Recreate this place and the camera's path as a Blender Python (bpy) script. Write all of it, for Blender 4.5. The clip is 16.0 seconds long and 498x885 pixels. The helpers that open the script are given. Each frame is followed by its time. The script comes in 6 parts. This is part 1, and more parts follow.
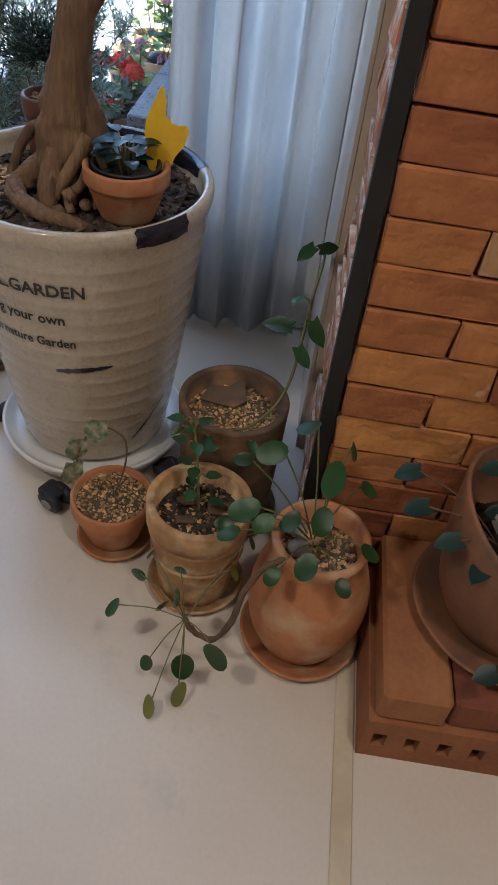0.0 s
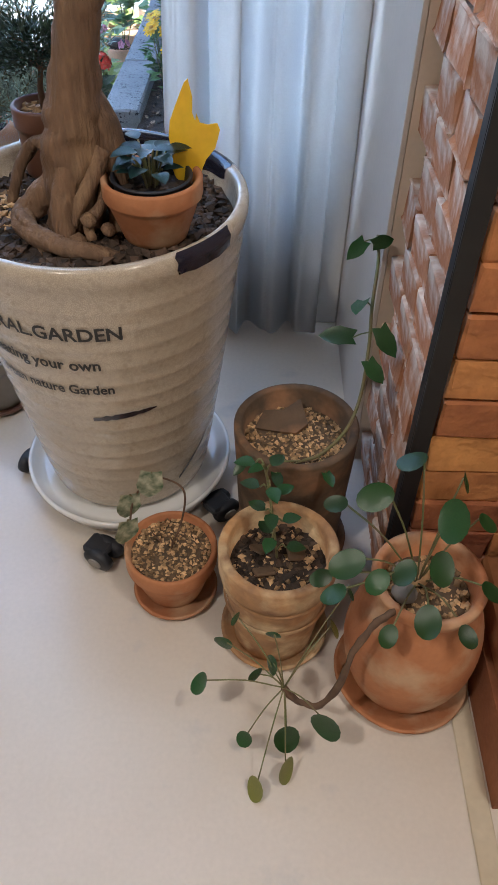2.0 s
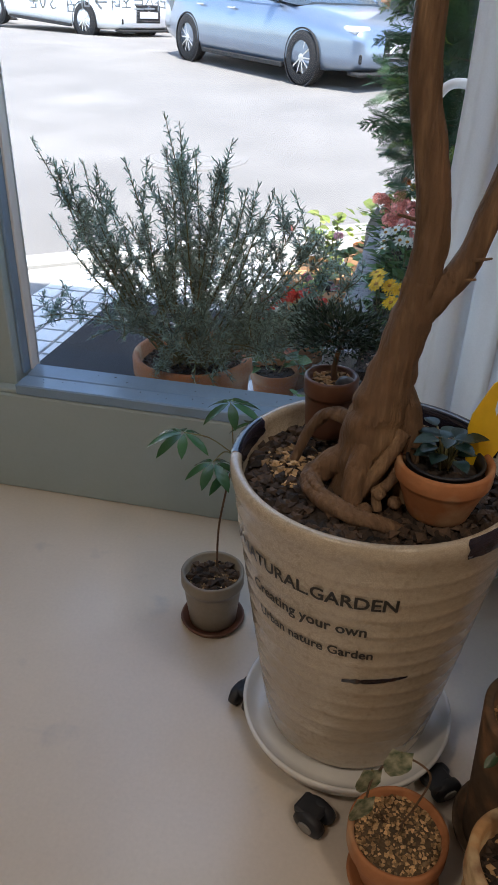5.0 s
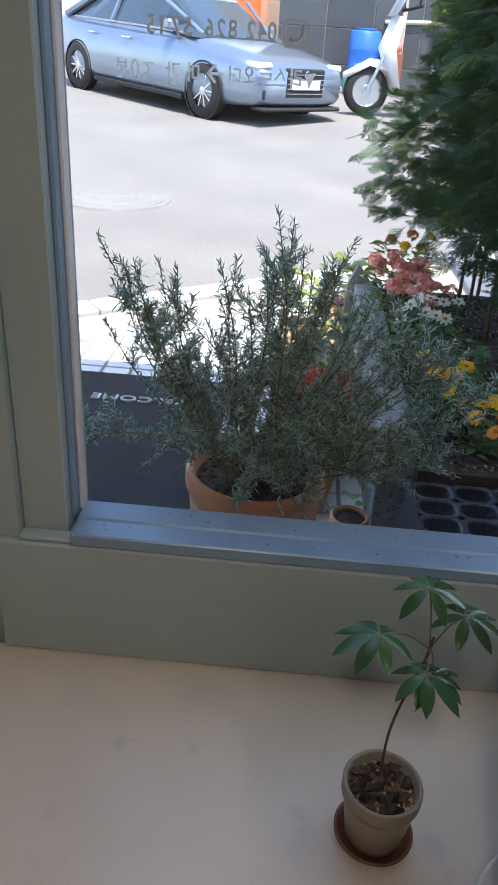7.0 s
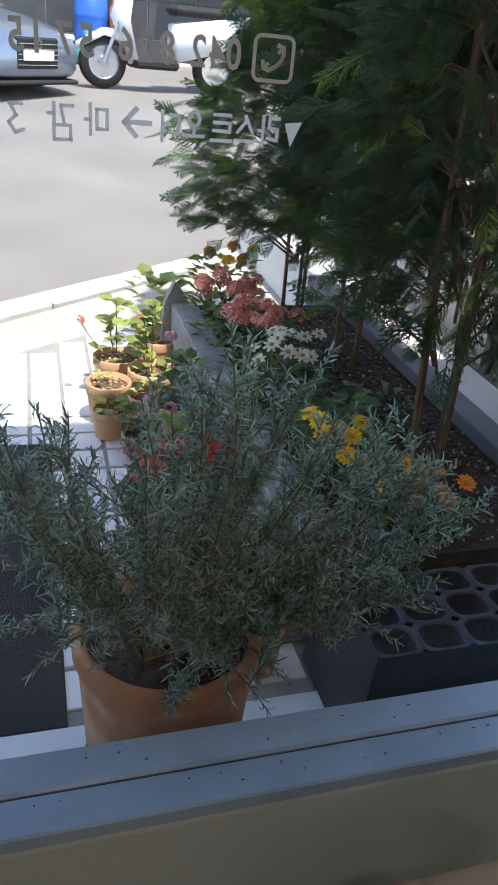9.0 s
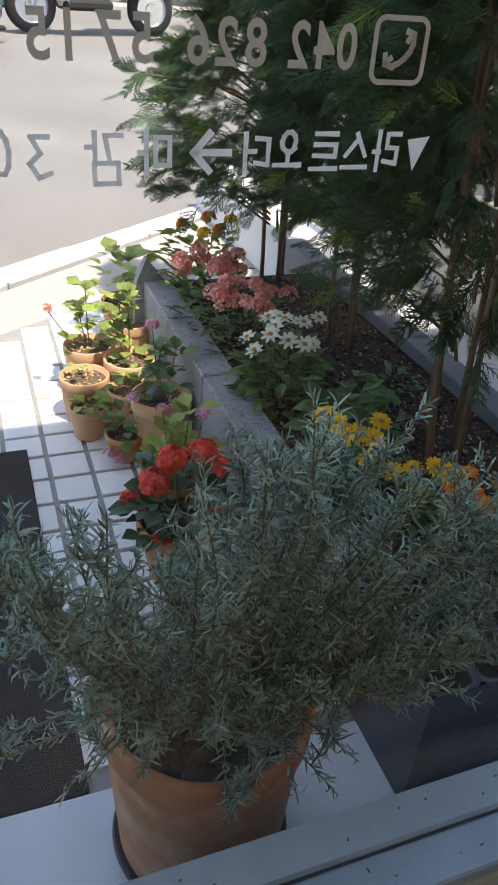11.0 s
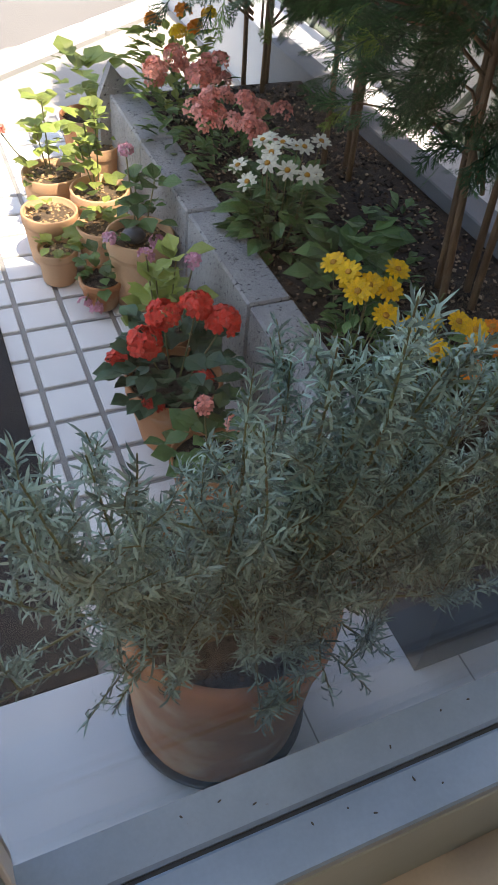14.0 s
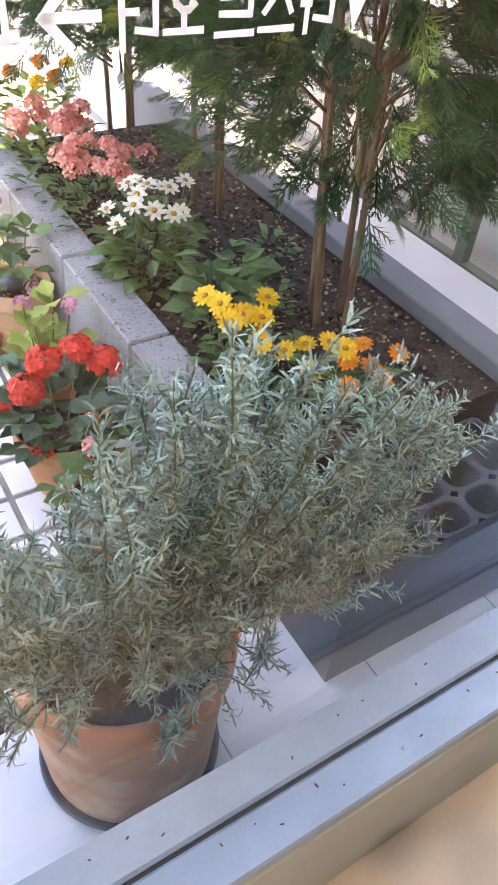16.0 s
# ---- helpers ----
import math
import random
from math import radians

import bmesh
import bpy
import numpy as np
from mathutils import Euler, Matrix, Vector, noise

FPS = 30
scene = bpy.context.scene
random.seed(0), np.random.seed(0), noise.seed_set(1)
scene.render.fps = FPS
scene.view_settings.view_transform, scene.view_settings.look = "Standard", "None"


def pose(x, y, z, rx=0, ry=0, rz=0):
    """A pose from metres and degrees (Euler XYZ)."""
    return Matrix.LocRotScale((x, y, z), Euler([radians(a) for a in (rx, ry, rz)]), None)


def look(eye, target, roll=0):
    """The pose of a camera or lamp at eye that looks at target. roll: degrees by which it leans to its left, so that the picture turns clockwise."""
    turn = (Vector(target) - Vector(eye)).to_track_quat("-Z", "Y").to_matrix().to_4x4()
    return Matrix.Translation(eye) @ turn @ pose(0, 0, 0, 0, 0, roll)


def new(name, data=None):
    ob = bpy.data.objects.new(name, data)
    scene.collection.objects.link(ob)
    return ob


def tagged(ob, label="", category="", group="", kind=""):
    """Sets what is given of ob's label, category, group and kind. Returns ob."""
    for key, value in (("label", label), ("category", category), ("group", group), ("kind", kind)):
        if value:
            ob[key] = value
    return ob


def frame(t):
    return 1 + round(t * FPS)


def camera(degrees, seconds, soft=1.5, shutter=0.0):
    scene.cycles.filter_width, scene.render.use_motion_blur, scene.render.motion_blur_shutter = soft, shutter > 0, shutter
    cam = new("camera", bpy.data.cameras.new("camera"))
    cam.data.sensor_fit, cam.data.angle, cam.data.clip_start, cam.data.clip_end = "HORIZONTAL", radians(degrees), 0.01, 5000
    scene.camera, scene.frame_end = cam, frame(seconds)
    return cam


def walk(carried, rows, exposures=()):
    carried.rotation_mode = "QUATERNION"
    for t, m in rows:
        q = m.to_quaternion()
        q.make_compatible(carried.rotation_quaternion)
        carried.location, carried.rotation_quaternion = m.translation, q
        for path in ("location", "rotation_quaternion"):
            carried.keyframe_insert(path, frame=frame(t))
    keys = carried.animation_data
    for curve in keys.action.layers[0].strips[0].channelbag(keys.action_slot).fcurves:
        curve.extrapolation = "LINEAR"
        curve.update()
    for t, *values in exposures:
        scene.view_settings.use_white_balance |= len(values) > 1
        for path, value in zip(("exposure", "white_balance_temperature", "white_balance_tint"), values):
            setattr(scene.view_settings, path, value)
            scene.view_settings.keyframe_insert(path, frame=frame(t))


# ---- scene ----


def at(x, y, z, yaw, pitch, roll):
    return pose(x, y, z, 90 + pitch, 0, yaw) @ pose(0, 0, 0, 0, 0, roll)


cam = camera(37.3, 16.0)
walk(cam, [
    (0, at(1.239, -1.738, 1.056, 1.85, -43.00, 7.48)),
    (0.5, at(1.224, -1.685, 1.032, 5.49, -41.20, 4.56)),
    (1, at(1.181, -1.629, 1.020, 5.68, -41.35, 3.74)),
    (1.5, at(1.155, -1.600, 1.008, 4.59, -44.12, 1.94)),
    (2, at(1.111, -1.586, 1.015, 0.34, -44.81, 1.24)),
    (2.5, at(1.093, -1.581, 1.027, -1.15, -45.14, 2.85)),
    (3, at(1.069, -1.569, 1.059, -0.72, -39.14, 4.01)),
    (3.5, at(1.033, -1.557, 1.089, 0.60, -33.93, 5.10)),
    (4, at(1.013, -1.558, 1.092, 4.03, -32.45, 4.76)),
    (4.5, at(0.967, -1.558, 1.102, 9.82, -31.24, 2.94)),
    (5, at(0.909, -1.560, 1.097, 12.62, -30.23, 1.48)),
    (5.2, at(0.878, -1.560, 1.096, 12.87, -29.95, 1.46)),
    (7.3, at(0.293, -1.153, 1.153, 1.23, -28.15, 4.02)),
    (7.5, at(0.245, -1.080, 1.136, 0.80, -28.24, 4.05)),
    (8, at(0.209, -0.888, 1.163, -2.25, -28.53, 3.91)),
    (8.5, at(0.182, -0.780, 1.176, -11.69, -28.69, 7.02)),
    (8.7, at(0.164, -0.741, 1.187, -15.80, -28.47, 7.17)),
    (10.8, at(0.062, -0.512, 1.187, -22.34, -32.27, 4.32)),
    (11, at(0.087, -0.446, 1.205, -22.28, -32.50, 4.39)),
    (11.5, at(0.113, -0.339, 1.227, -22.26, -33.36, 4.98)),
    (12, at(0.091, -0.285, 1.228, -22.96, -34.53, 5.31)),
    (12.5, at(0.094, -0.274, 1.212, -24.20, -36.38, 5.75)),
    (13, at(0.093, -0.268, 1.210, -24.85, -37.80, 5.48)),
    (13.5, at(0.091, -0.265, 1.171, -25.66, -41.61, 5.71)),
    (14, at(0.080, -0.260, 1.167, -27.29, -45.86, 6.42)),
    (14.5, at(0.083, -0.280, 1.169, -33.13, -45.90, 9.51)),
    (15, at(0.119, -0.293, 1.189, -34.93, -46.17, 7.02)),
    (15.5, at(0.120, -0.299, 1.190, -36.25, -44.36, 6.46)),
    (16, at(0.117, -0.303, 1.191, -35.88, -42.78, 6.31)),
], exposures=[(0, 2.55, 5700, 9), (0.5, 2.35, 5700, 9), (1.0, 2.55, 5700, 9), (1.5, 3.0, 5650, 9), (2.5, 3.1, 5800, 9), (3.2, 2.65, 6000, 9), (4, 2.2, 6450, 10), (5.2, 2.1, 6500, 11), (7.5, 1.95, 6600, 12), (8.5, 1.7, 6800, 12), (11, 1.68, 7400, 13), (13, 1.9, 7750, 14), (14, 2.02, 7900, 15), (14.6, 2.6, 8150, 18), (15.2, 3.38, 8350, 21), (16, 3.5, 8500, 25)])

# ---- light ----
SUN = Vector((0.13, -0.36, 0.9)).normalized()      # towards the sun
world = bpy.data.worlds.new("world")
scene.world = world
world.use_nodes = True
wn = world.node_tree.nodes
sky = wn.new("ShaderNodeTexSky")
sky.sky_type, sky.sun_disc = "NISHITA", False
sky.sun_elevation, sky.sun_rotation = math.asin(SUN.z), math.atan2(SUN.x, SUN.y)
wn["Background"].inputs["Strength"].default_value = 0.15
world.node_tree.links.new(sky.outputs[0], wn["Background"].inputs["Color"])
sun = new("sun", bpy.data.lights.new("sun", "SUN"))
sun.data.energy, sun.data.angle, sun.data.color = 2.4, radians(0.5), (1.0, 0.97, 0.93)
sun.matrix_world = look(SUN * 20, (0, 0, 0))


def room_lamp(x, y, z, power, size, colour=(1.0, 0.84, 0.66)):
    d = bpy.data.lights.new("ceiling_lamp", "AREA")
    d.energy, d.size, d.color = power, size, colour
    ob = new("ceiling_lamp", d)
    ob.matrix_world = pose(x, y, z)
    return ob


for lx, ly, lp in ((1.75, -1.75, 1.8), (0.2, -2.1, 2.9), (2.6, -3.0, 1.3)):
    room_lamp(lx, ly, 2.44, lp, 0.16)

# the sky's light behind the curtain, in the window's opening
sky_in = new("window_daylight", bpy.data.lights.new("window_daylight", "AREA"))
sky_in.data.shape, sky_in.data.size, sky_in.data.size_y = "RECTANGLE", 0.2, 1.9
sky_in.data.energy, sky_in.data.color = 1.05, (0.74, 0.87, 1.0)
sky_in.matrix_world = look((1.13, -0.012, 1.36), (1.13, -1.0, 1.36))
sky_up = new("window_daylight", bpy.data.lights.new("window_daylight", "AREA"))
sky_up.data.shape, sky_up.data.size, sky_up.data.size_y = "RECTANGLE", 0.9, 0.7
sky_up.data.energy, sky_up.data.color = 0.9, (0.74, 0.87, 1.0)
sky_up.matrix_world = look((0.5, -0.03, 1.98), (0.5, -1.0, 1.4))

# ---- materials ----


def paint(name, a, b=None, scale=6.0, rough=0.6, bump=0.15, grain=90.0, metal=0.0, stain=None, stain_scale=3.0,
          stain_at=(0.55, 0.7), rnd=0.0, island=0.0, coat=0.0, trans=0.0, depth=0.002, gr=0.12,
          fibre=1.0, crackle=0.0):
    """A surface with two colours mixed by large noise, fine grain, optional stains and relief."""
    m = bpy.data.materials.new(name)
    m.use_nodes = True
    n, l = m.node_tree.nodes, m.node_tree.links
    p = n["Principled BSDF"]
    p.inputs["Roughness"].default_value, p.inputs["Metallic"].default_value = rough, metal
    p.inputs["Coat Weight"].default_value = coat
    p.inputs["Coat Roughness"].default_value = 0.08
    tc = n.new("ShaderNodeTexCoord")

    def tex(s, detail=4.0):
        t = n.new("ShaderNodeTexNoise")
        t.inputs["Scale"].default_value, t.inputs["Detail"].default_value = s, detail
        if fibre != 1.0 and s > 20:
            mp = n.new("ShaderNodeMapping")
            mp.inputs["Scale"].default_value = (1.0, 1.0, fibre)
            l.new(tc.outputs["Object"], mp.inputs["Vector"])
            l.new(mp.outputs[0], t.inputs["Vector"])
        else:
            l.new(tc.outputs["Object"], t.inputs["Vector"])
        return t

    def mix(kind, fac, x, y):
        k = n.new("ShaderNodeMix")
        k.data_type, k.blend_type = "RGBA", kind
        for sock, v in ((k.inputs[0], fac), (k.inputs[6], x), (k.inputs[7], y)):
            if isinstance(v, (int, float)):
                sock.default_value = v
            elif isinstance(v, tuple):
                sock.default_value = (*v, 1.0)
            else:
                l.new(v, sock)
        return k.outputs[2]

    def ramp(t, lo, hi):
        r = n.new("ShaderNodeMapRange")
        r.inputs[1].default_value, r.inputs[2].default_value = lo, hi
        l.new(t, r.inputs[0])
        return r.outputs[0]

    big = tex(scale)
    col = mix("MIX", ramp(big.outputs[0], 0.35, 0.65), a, b or a)
    fine = tex(grain, 3.0)
    if stain:
        st = tex(stain_scale, 6.0)
        col = mix("MIX", ramp(st.outputs[0], *stain_at), col, stain)
    if crackle:
        vo = n.new("ShaderNodeTexVoronoi")
        vo.feature = "DISTANCE_TO_EDGE"
        vo.inputs["Scale"].default_value = crackle
        l.new(tc.outputs["Object"], vo.inputs["Vector"])
        col = mix("MIX", ramp(vo.outputs["Distance"], 0.16, 0.02), col, tuple(0.68 * q for q in a))
    v = n.new("ShaderNodeHueSaturation")
    l.new(col, v.inputs["Color"])
    val = n.new("ShaderNodeMath")
    val.operation = "MULTIPLY_ADD"
    val.inputs[1].default_value, val.inputs[2].default_value = gr * 2, 1 - gr
    l.new(fine.outputs[0], val.inputs[0])
    out = val.outputs[0]
    for amount, node, sock in ((rnd, "ShaderNodeObjectInfo", "Random"), (island, "ShaderNodeNewGeometry", "Random Per Island")):
        if amount:
            s = n.new(node)
            k = n.new("ShaderNodeMath")
            k.operation = "MULTIPLY_ADD"
            k.inputs[1].default_value, k.inputs[2].default_value = 2 * amount, 1 - amount
            l.new(s.outputs[sock], k.inputs[0])
            mu = n.new("ShaderNodeMath")
            mu.operation = "MULTIPLY"
            l.new(out, mu.inputs[0])
            l.new(k.outputs[0], mu.inputs[1])
            out = mu.outputs[0]
    if rnd > 0.24:
        oi = n.new("ShaderNodeObjectInfo")
        hu = n.new("ShaderNodeMapRange")
        hu.inputs[3].default_value, hu.inputs[4].default_value = 0.488, 0.516
        l.new(oi.outputs["Random"], hu.inputs[0])
        l.new(hu.outputs[0], v.inputs["Hue"])
    l.new(out, v.inputs["Value"])
    l.new(v.outputs[0], p.inputs["Base Color"])
    if bump:
        bn = n.new("ShaderNodeBump")
        bn.inputs["Strength"].default_value, bn.inputs["Distance"].default_value = bump, depth
        l.new(fine.outputs[0], bn.inputs["Height"])
        l.new(bn.outputs[0], p.inputs["Normal"])
    if trans:
        tr = n.new("ShaderNodeBsdfTranslucent")
        l.new(v.outputs[0], tr.inputs[0])
        ms = n.new("ShaderNodeMixShader")
        ms.inputs[0].default_value = trans
        l.new(p.outputs[0], ms.inputs[1])
        l.new(tr.outputs[0], ms.inputs[2])
        l.new(ms.outputs[0], n["Material Output"].inputs[0])
    return m


def clear_glass():
    m = bpy.data.materials.new("clear_glass")
    m.use_nodes = True
    n, l = m.node_tree.nodes, m.node_tree.links
    n.remove(n["Principled BSDF"])
    t, g, mx, f = (n.new(k) for k in ("ShaderNodeBsdfTransparent", "ShaderNodeBsdfGlossy", "ShaderNodeMixShader", "ShaderNodeMath"))
    lw = n.new("ShaderNodeLayerWeight")
    lw.inputs[0].default_value = 0.5
    pw = n.new("ShaderNodeMath")
    pw.operation = "POWER"
    pw.inputs[1].default_value = 5.0
    l.new(lw.outputs["Facing"], pw.inputs[0])
    t.inputs[0].default_value = (0.96, 0.97, 0.965, 1)
    g.inputs["Roughness"].default_value = 0.02
    f.operation = "MULTIPLY_ADD"
    f.inputs[1].default_value, f.inputs[2].default_value = 0.9, 0.022
    l.new(pw.outputs[0], f.inputs[0])
    l.new(f.outputs[0], mx.inputs[0])
    l.new(t.outputs[0], mx.inputs[1])
    l.new(g.outputs[0], mx.inputs[2])
    l.new(mx.outputs[0], n["Material Output"].inputs[0])
    return m


GLASS = clear_glass()
FLOOR = paint("white_floor_paint", (0.69, 0.625, 0.555), (0.63, 0.57, 0.50), 2.5, 0.26, 0.05, 140, stain=(0.44, 0.44, 0.45), stain_scale=8, stain_at=(0.63, 0.82), gr=0.06)
STRIP = paint("worn_joint_strip", (0.62, 0.55, 0.42), (0.5, 0.42, 0.3), 9, 0.4, 0.1, gr=0.1)
PLASTER = paint("beige_plaster", (0.62, 0.52, 0.42), (0.56, 0.46, 0.37), 4, 0.8, 0.15, 120, gr=0.06)
BOARD = paint("warm_grey_board_paint", (0.56, 0.51, 0.46), (0.51, 0.46, 0.415), 3, 0.6, 0.06, 100, gr=0.05)
WHITE = paint("white_paint", (0.78, 0.79, 0.80), (0.72, 0.73, 0.74), 3, 0.5, 0.06, 100, gr=0.04)
FRAME = paint("grey_frame_paint", (0.385, 0.475, 0.50), (0.345, 0.43, 0.455), 3, 0.5, 0.05, 120, gr=0.04)
ALU = paint("window_aluminium", (0.25, 0.37, 0.53), (0.22, 0.33, 0.47), 12, 0.3, 0.04, 200, metal=0.1, stain=(0.18, 0.2, 0.23), stain_scale=60, stain_at=(0.72, 0.78), gr=0.06)
DARKGAP = paint("dark_gasket", (0.07, 0.075, 0.08), rough=0.7)
CLOTH = paint("curtain_cloth", (0.76, 0.77, 0.78), (0.70, 0.71, 0.73), 3, 0.95, 0.2, 300, trans=0.42, gr=0.06)
STEEL = paint("black_steel", (0.006, 0.0065, 0.008), (0.011, 0.011, 0.012), 8, 0.5, 0.08, 90)
BRICK = paint("old_orange_brick", (0.47, 0.185, 0.066), (0.29, 0.10, 0.038), 13, 0.92, 0.9, 48, stain=(0.55, 0.39, 0.26), stain_scale=10, stain_at=(0.55, 0.62), rnd=0.36, depth=0.006, gr=0.3)
ROUGHB = paint("broken_brick_end", (0.47, 0.22, 0.11), (0.36, 0.14, 0.065), 14, 0.95, 0.9, 45, stain=(0.68, 0.58, 0.50), stain_scale=13, stain_at=(0.44, 0.56), rnd=0.24, depth=0.006, gr=0.3)
BRICK2 = paint("buff_scuffed_brick", (0.44, 0.26, 0.13), (0.38, 0.19, 0.085), 12, 0.9, 0.6, 70, stain=(0.5, 0.38, 0.25), stain_scale=14, stain_at=(0.5, 0.66), rnd=0.25, depth=0.004, gr=0.22)
MORTAR = paint("dark_mortar", (0.20, 0.11, 0.065), (0.13, 0.07, 0.045), 20, 0.95, 0.6, 80, depth=0.004)
CLAYBR = paint("brown_paver_brick", (0.30, 0.115, 0.05), (0.24, 0.085, 0.04), 10, 0.85, 0.5, 110, rnd=0.3, gr=0.2)
TERRA = paint("terracotta", (0.47, 0.20, 0.085), (0.36, 0.14, 0.058), 10, 0.75, 0.3, 130, stain=(0.50, 0.32, 0.19), stain_scale=14, stain_at=(0.5, 0.68), rnd=0.12, gr=0.12)
TERRA_OLD = paint("weathered_terracotta", (0.48, 0.27, 0.12), (0.29, 0.165, 0.09), 26, 0.85, 0.5, 90, stain=(0.62, 0.46, 0.27), stain_scale=18, stain_at=(0.5, 0.66), gr=0.25)
TERRA_DARK = paint("mossy_dark_clay", (0.135, 0.085, 0.05), (0.08, 0.055, 0.036), 22, 0.85, 0.6, 80, stain=(0.25, 0.13, 0.065), stain_scale=14, stain_at=(0.5, 0.68), gr=0.25)
TERRA_SUN = paint("pale_terracotta", (0.64, 0.38, 0.215), (0.56, 0.31, 0.165), 7, 0.8, 0.2, 110, rnd=0.12)
SMOKE = paint("smoked_clay", (0.28, 0.12, 0.06), (0.13, 0.075, 0.05), 9, 0.7, 0.3, 90, gr=0.15)
BROWNP = paint("brown_glazed_clay", (0.16, 0.072, 0.045), (0.12, 0.055, 0.036), 9, 0.4, 0.1, 100)
TAUPE = paint("taupe_glazed_clay", (0.27, 0.235, 0.19), (0.22, 0.19, 0.15), 10, 0.4, 0.15, 100)
CREAM = paint("crackled_cream_glaze", (0.57, 0.49, 0.385), (0.49, 0.415, 0.315), 8, 0.2, 0.12, 160, coat=0.45, stain=(0.36, 0.30, 0.22), stain_scale=130, stain_at=(0.54, 0.72), gr=0.12, crackle=420)
CERAM = paint("white_glaze", (0.74, 0.74, 0.73), (0.70, 0.70, 0.69), 8, 0.18, 0.03, 80, coat=0.5, gr=0.03)
INK = paint("indigo_glaze", (0.008, 0.009, 0.022), (0.02, 0.02, 0.035), 30, 0.2, 0.05, coat=0.6)
INKTXT = paint("dark_printed_ink", (0.025, 0.023, 0.022), rough=0.5)
GRAVEL = paint("tan_perlite_grit", (0.50, 0.33, 0.17), (0.27, 0.165, 0.08), 40, 0.85, 0.3, 200, island=0.75)
BARKMIX = paint("dark_bark_mulch", (0.07, 0.043, 0.028), (0.028, 0.019, 0.014), 40, 0.85, 0.4, 200, island=0.85)
CHIP = paint("pale_bark_chip", (0.32, 0.24, 0.17), (0.18, 0.12, 0.08), 40, 0.85, 0.3, 200, island=0.7)
GRITBED = paint("tan_grit_bed", (0.13, 0.085, 0.05), (0.08, 0.055, 0.035), 60, 0.9, 0.8, 160, depth=0.004, gr=0.3)
SOIL = paint("dark_soil", (0.06, 0.042, 0.032), (0.035, 0.025, 0.02), 30, 0.95, 0.7, 120, depth=0.006, gr=0.3)
STONE = paint("grey_pebble", (0.30, 0.29, 0.27), (0.2, 0.19, 0.18), 30, 0.7, 0.3, 100)
SLATE = paint("wet_dark_pebble", (0.05, 0.055, 0.065), (0.08, 0.08, 0.09), 30, 0.4, 0.2, 100)
FICUS = paint("ficus_bark", (0.20, 0.118, 0.068), (0.125, 0.074, 0.043), 22, 0.8, 1.0, 150, stain=(0.27, 0.17, 0.095), stain_scale=40, stain_at=(0.54, 0.7), depth=0.006, gr=0.38, fibre=0.16)
STEM = paint("green_stem", (0.14, 0.17, 0.06), (0.18, 0.14, 0.07), 30, 0.6, 0.1)
WOODSTEM = paint("brown_stem", (0.16, 0.095, 0.055), (0.1, 0.06, 0.04), 40, 0.8, 0.5, 150)
LEAF = paint("dark_round_leaf", (0.030, 0.085, 0.022), (0.017, 0.054, 0.016), 40, 0.3, 0.1, 150, rnd=0.35, trans=0.15)
LEAFY = paint("yellowing_leaf", (0.22, 0.22, 0.05), (0.15, 0.17, 0.04), 40, 0.35, 0.1, 150, rnd=0.2, trans=0.2)
IVY = paint("blue_green_ivy_leaf", (0.012, 0.042, 0.034), (0.008, 0.03, 0.028), 50, 0.36, 0.1, 150, rnd=0.4, trans=0.1)
VARIEG = paint("cream_edged_leaf", (0.05, 0.10, 0.045), (0.50, 0.48, 0.34), 3.2, 0.4, 0.1, 60, trans=0.15)
SCHEF = paint("glossy_umbrella_leaf", (0.05, 0.13, 0.045), (0.035, 0.10, 0.04), 40, 0.22, 0.06, 150, rnd=0.4, trans=0.2)
CONIF = paint("dark_needles", (0.014, 0.032, 0.018), (0.02, 0.045, 0.022), 40, 0.6, 0, island=0.5)
ROSE = paint("rosemary_needles", (0.31, 0.43, 0.37), (0.18, 0.285, 0.25), 7, 0.5, 0, island=0.6, trans=0.25)
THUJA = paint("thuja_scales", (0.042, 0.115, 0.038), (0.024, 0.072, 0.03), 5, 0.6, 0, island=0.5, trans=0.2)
# yellow-green copy of the thuja colour, with sunlight painted in
THUJAY = paint("sunlit_thuja_scales", (0.22, 0.31, 0.06), (0.13, 0.22, 0.045), 4, 0.6, 0, island=0.4, trans=0.25)
BLOOMLEAF = paint("bedding_leaf", (0.13, 0.22, 0.07), (0.075, 0.15, 0.055), 12, 0.5, 0.05, island=0.5, trans=0.25)
DEEPLEAF = paint("dark_geranium_leaf", (0.055, 0.115, 0.05), (0.04, 0.085, 0.045), 12, 0.5, 0.05, island=0.45, trans=0.2)
LIMELEAF = paint("lime_geranium_leaf", (0.33, 0.38, 0.09), (0.22, 0.30, 0.07), 12, 0.5, 0.05, island=0.4, trans=0.3)
RED = paint("red_petal", (0.80, 0.075, 0.045), (0.74, 0.05, 0.03), 20, 0.6, 0, island=0.25, trans=0.2)
CORAL = paint("coral_petal", (0.84, 0.38, 0.31), (0.78, 0.27, 0.21), 20, 0.6, 0, island=0.3, trans=0.25)
YELLOW = paint("yellow_petal", (0.86, 0.56, 0.015), (0.82, 0.47, 0.01), 20, 0.6, 0, island=0.15, trans=0.2)
ORANGE = paint("orange_petal", (0.86, 0.29, 0.012), (0.82, 0.22, 0.01), 20, 0.6, 0, island=0.15, trans=0.2)
WPETAL = paint("white_petal", (0.72, 0.70, 0.58), (0.66, 0.64, 0.5), 20, 0.6, 0, island=0.12, trans=0.2)
PPETAL = paint("pale_pink_petal", (0.66, 0.34, 0.42), (0.6, 0.27, 0.37), 20, 0.6, 0, island=0.2, trans=0.2)
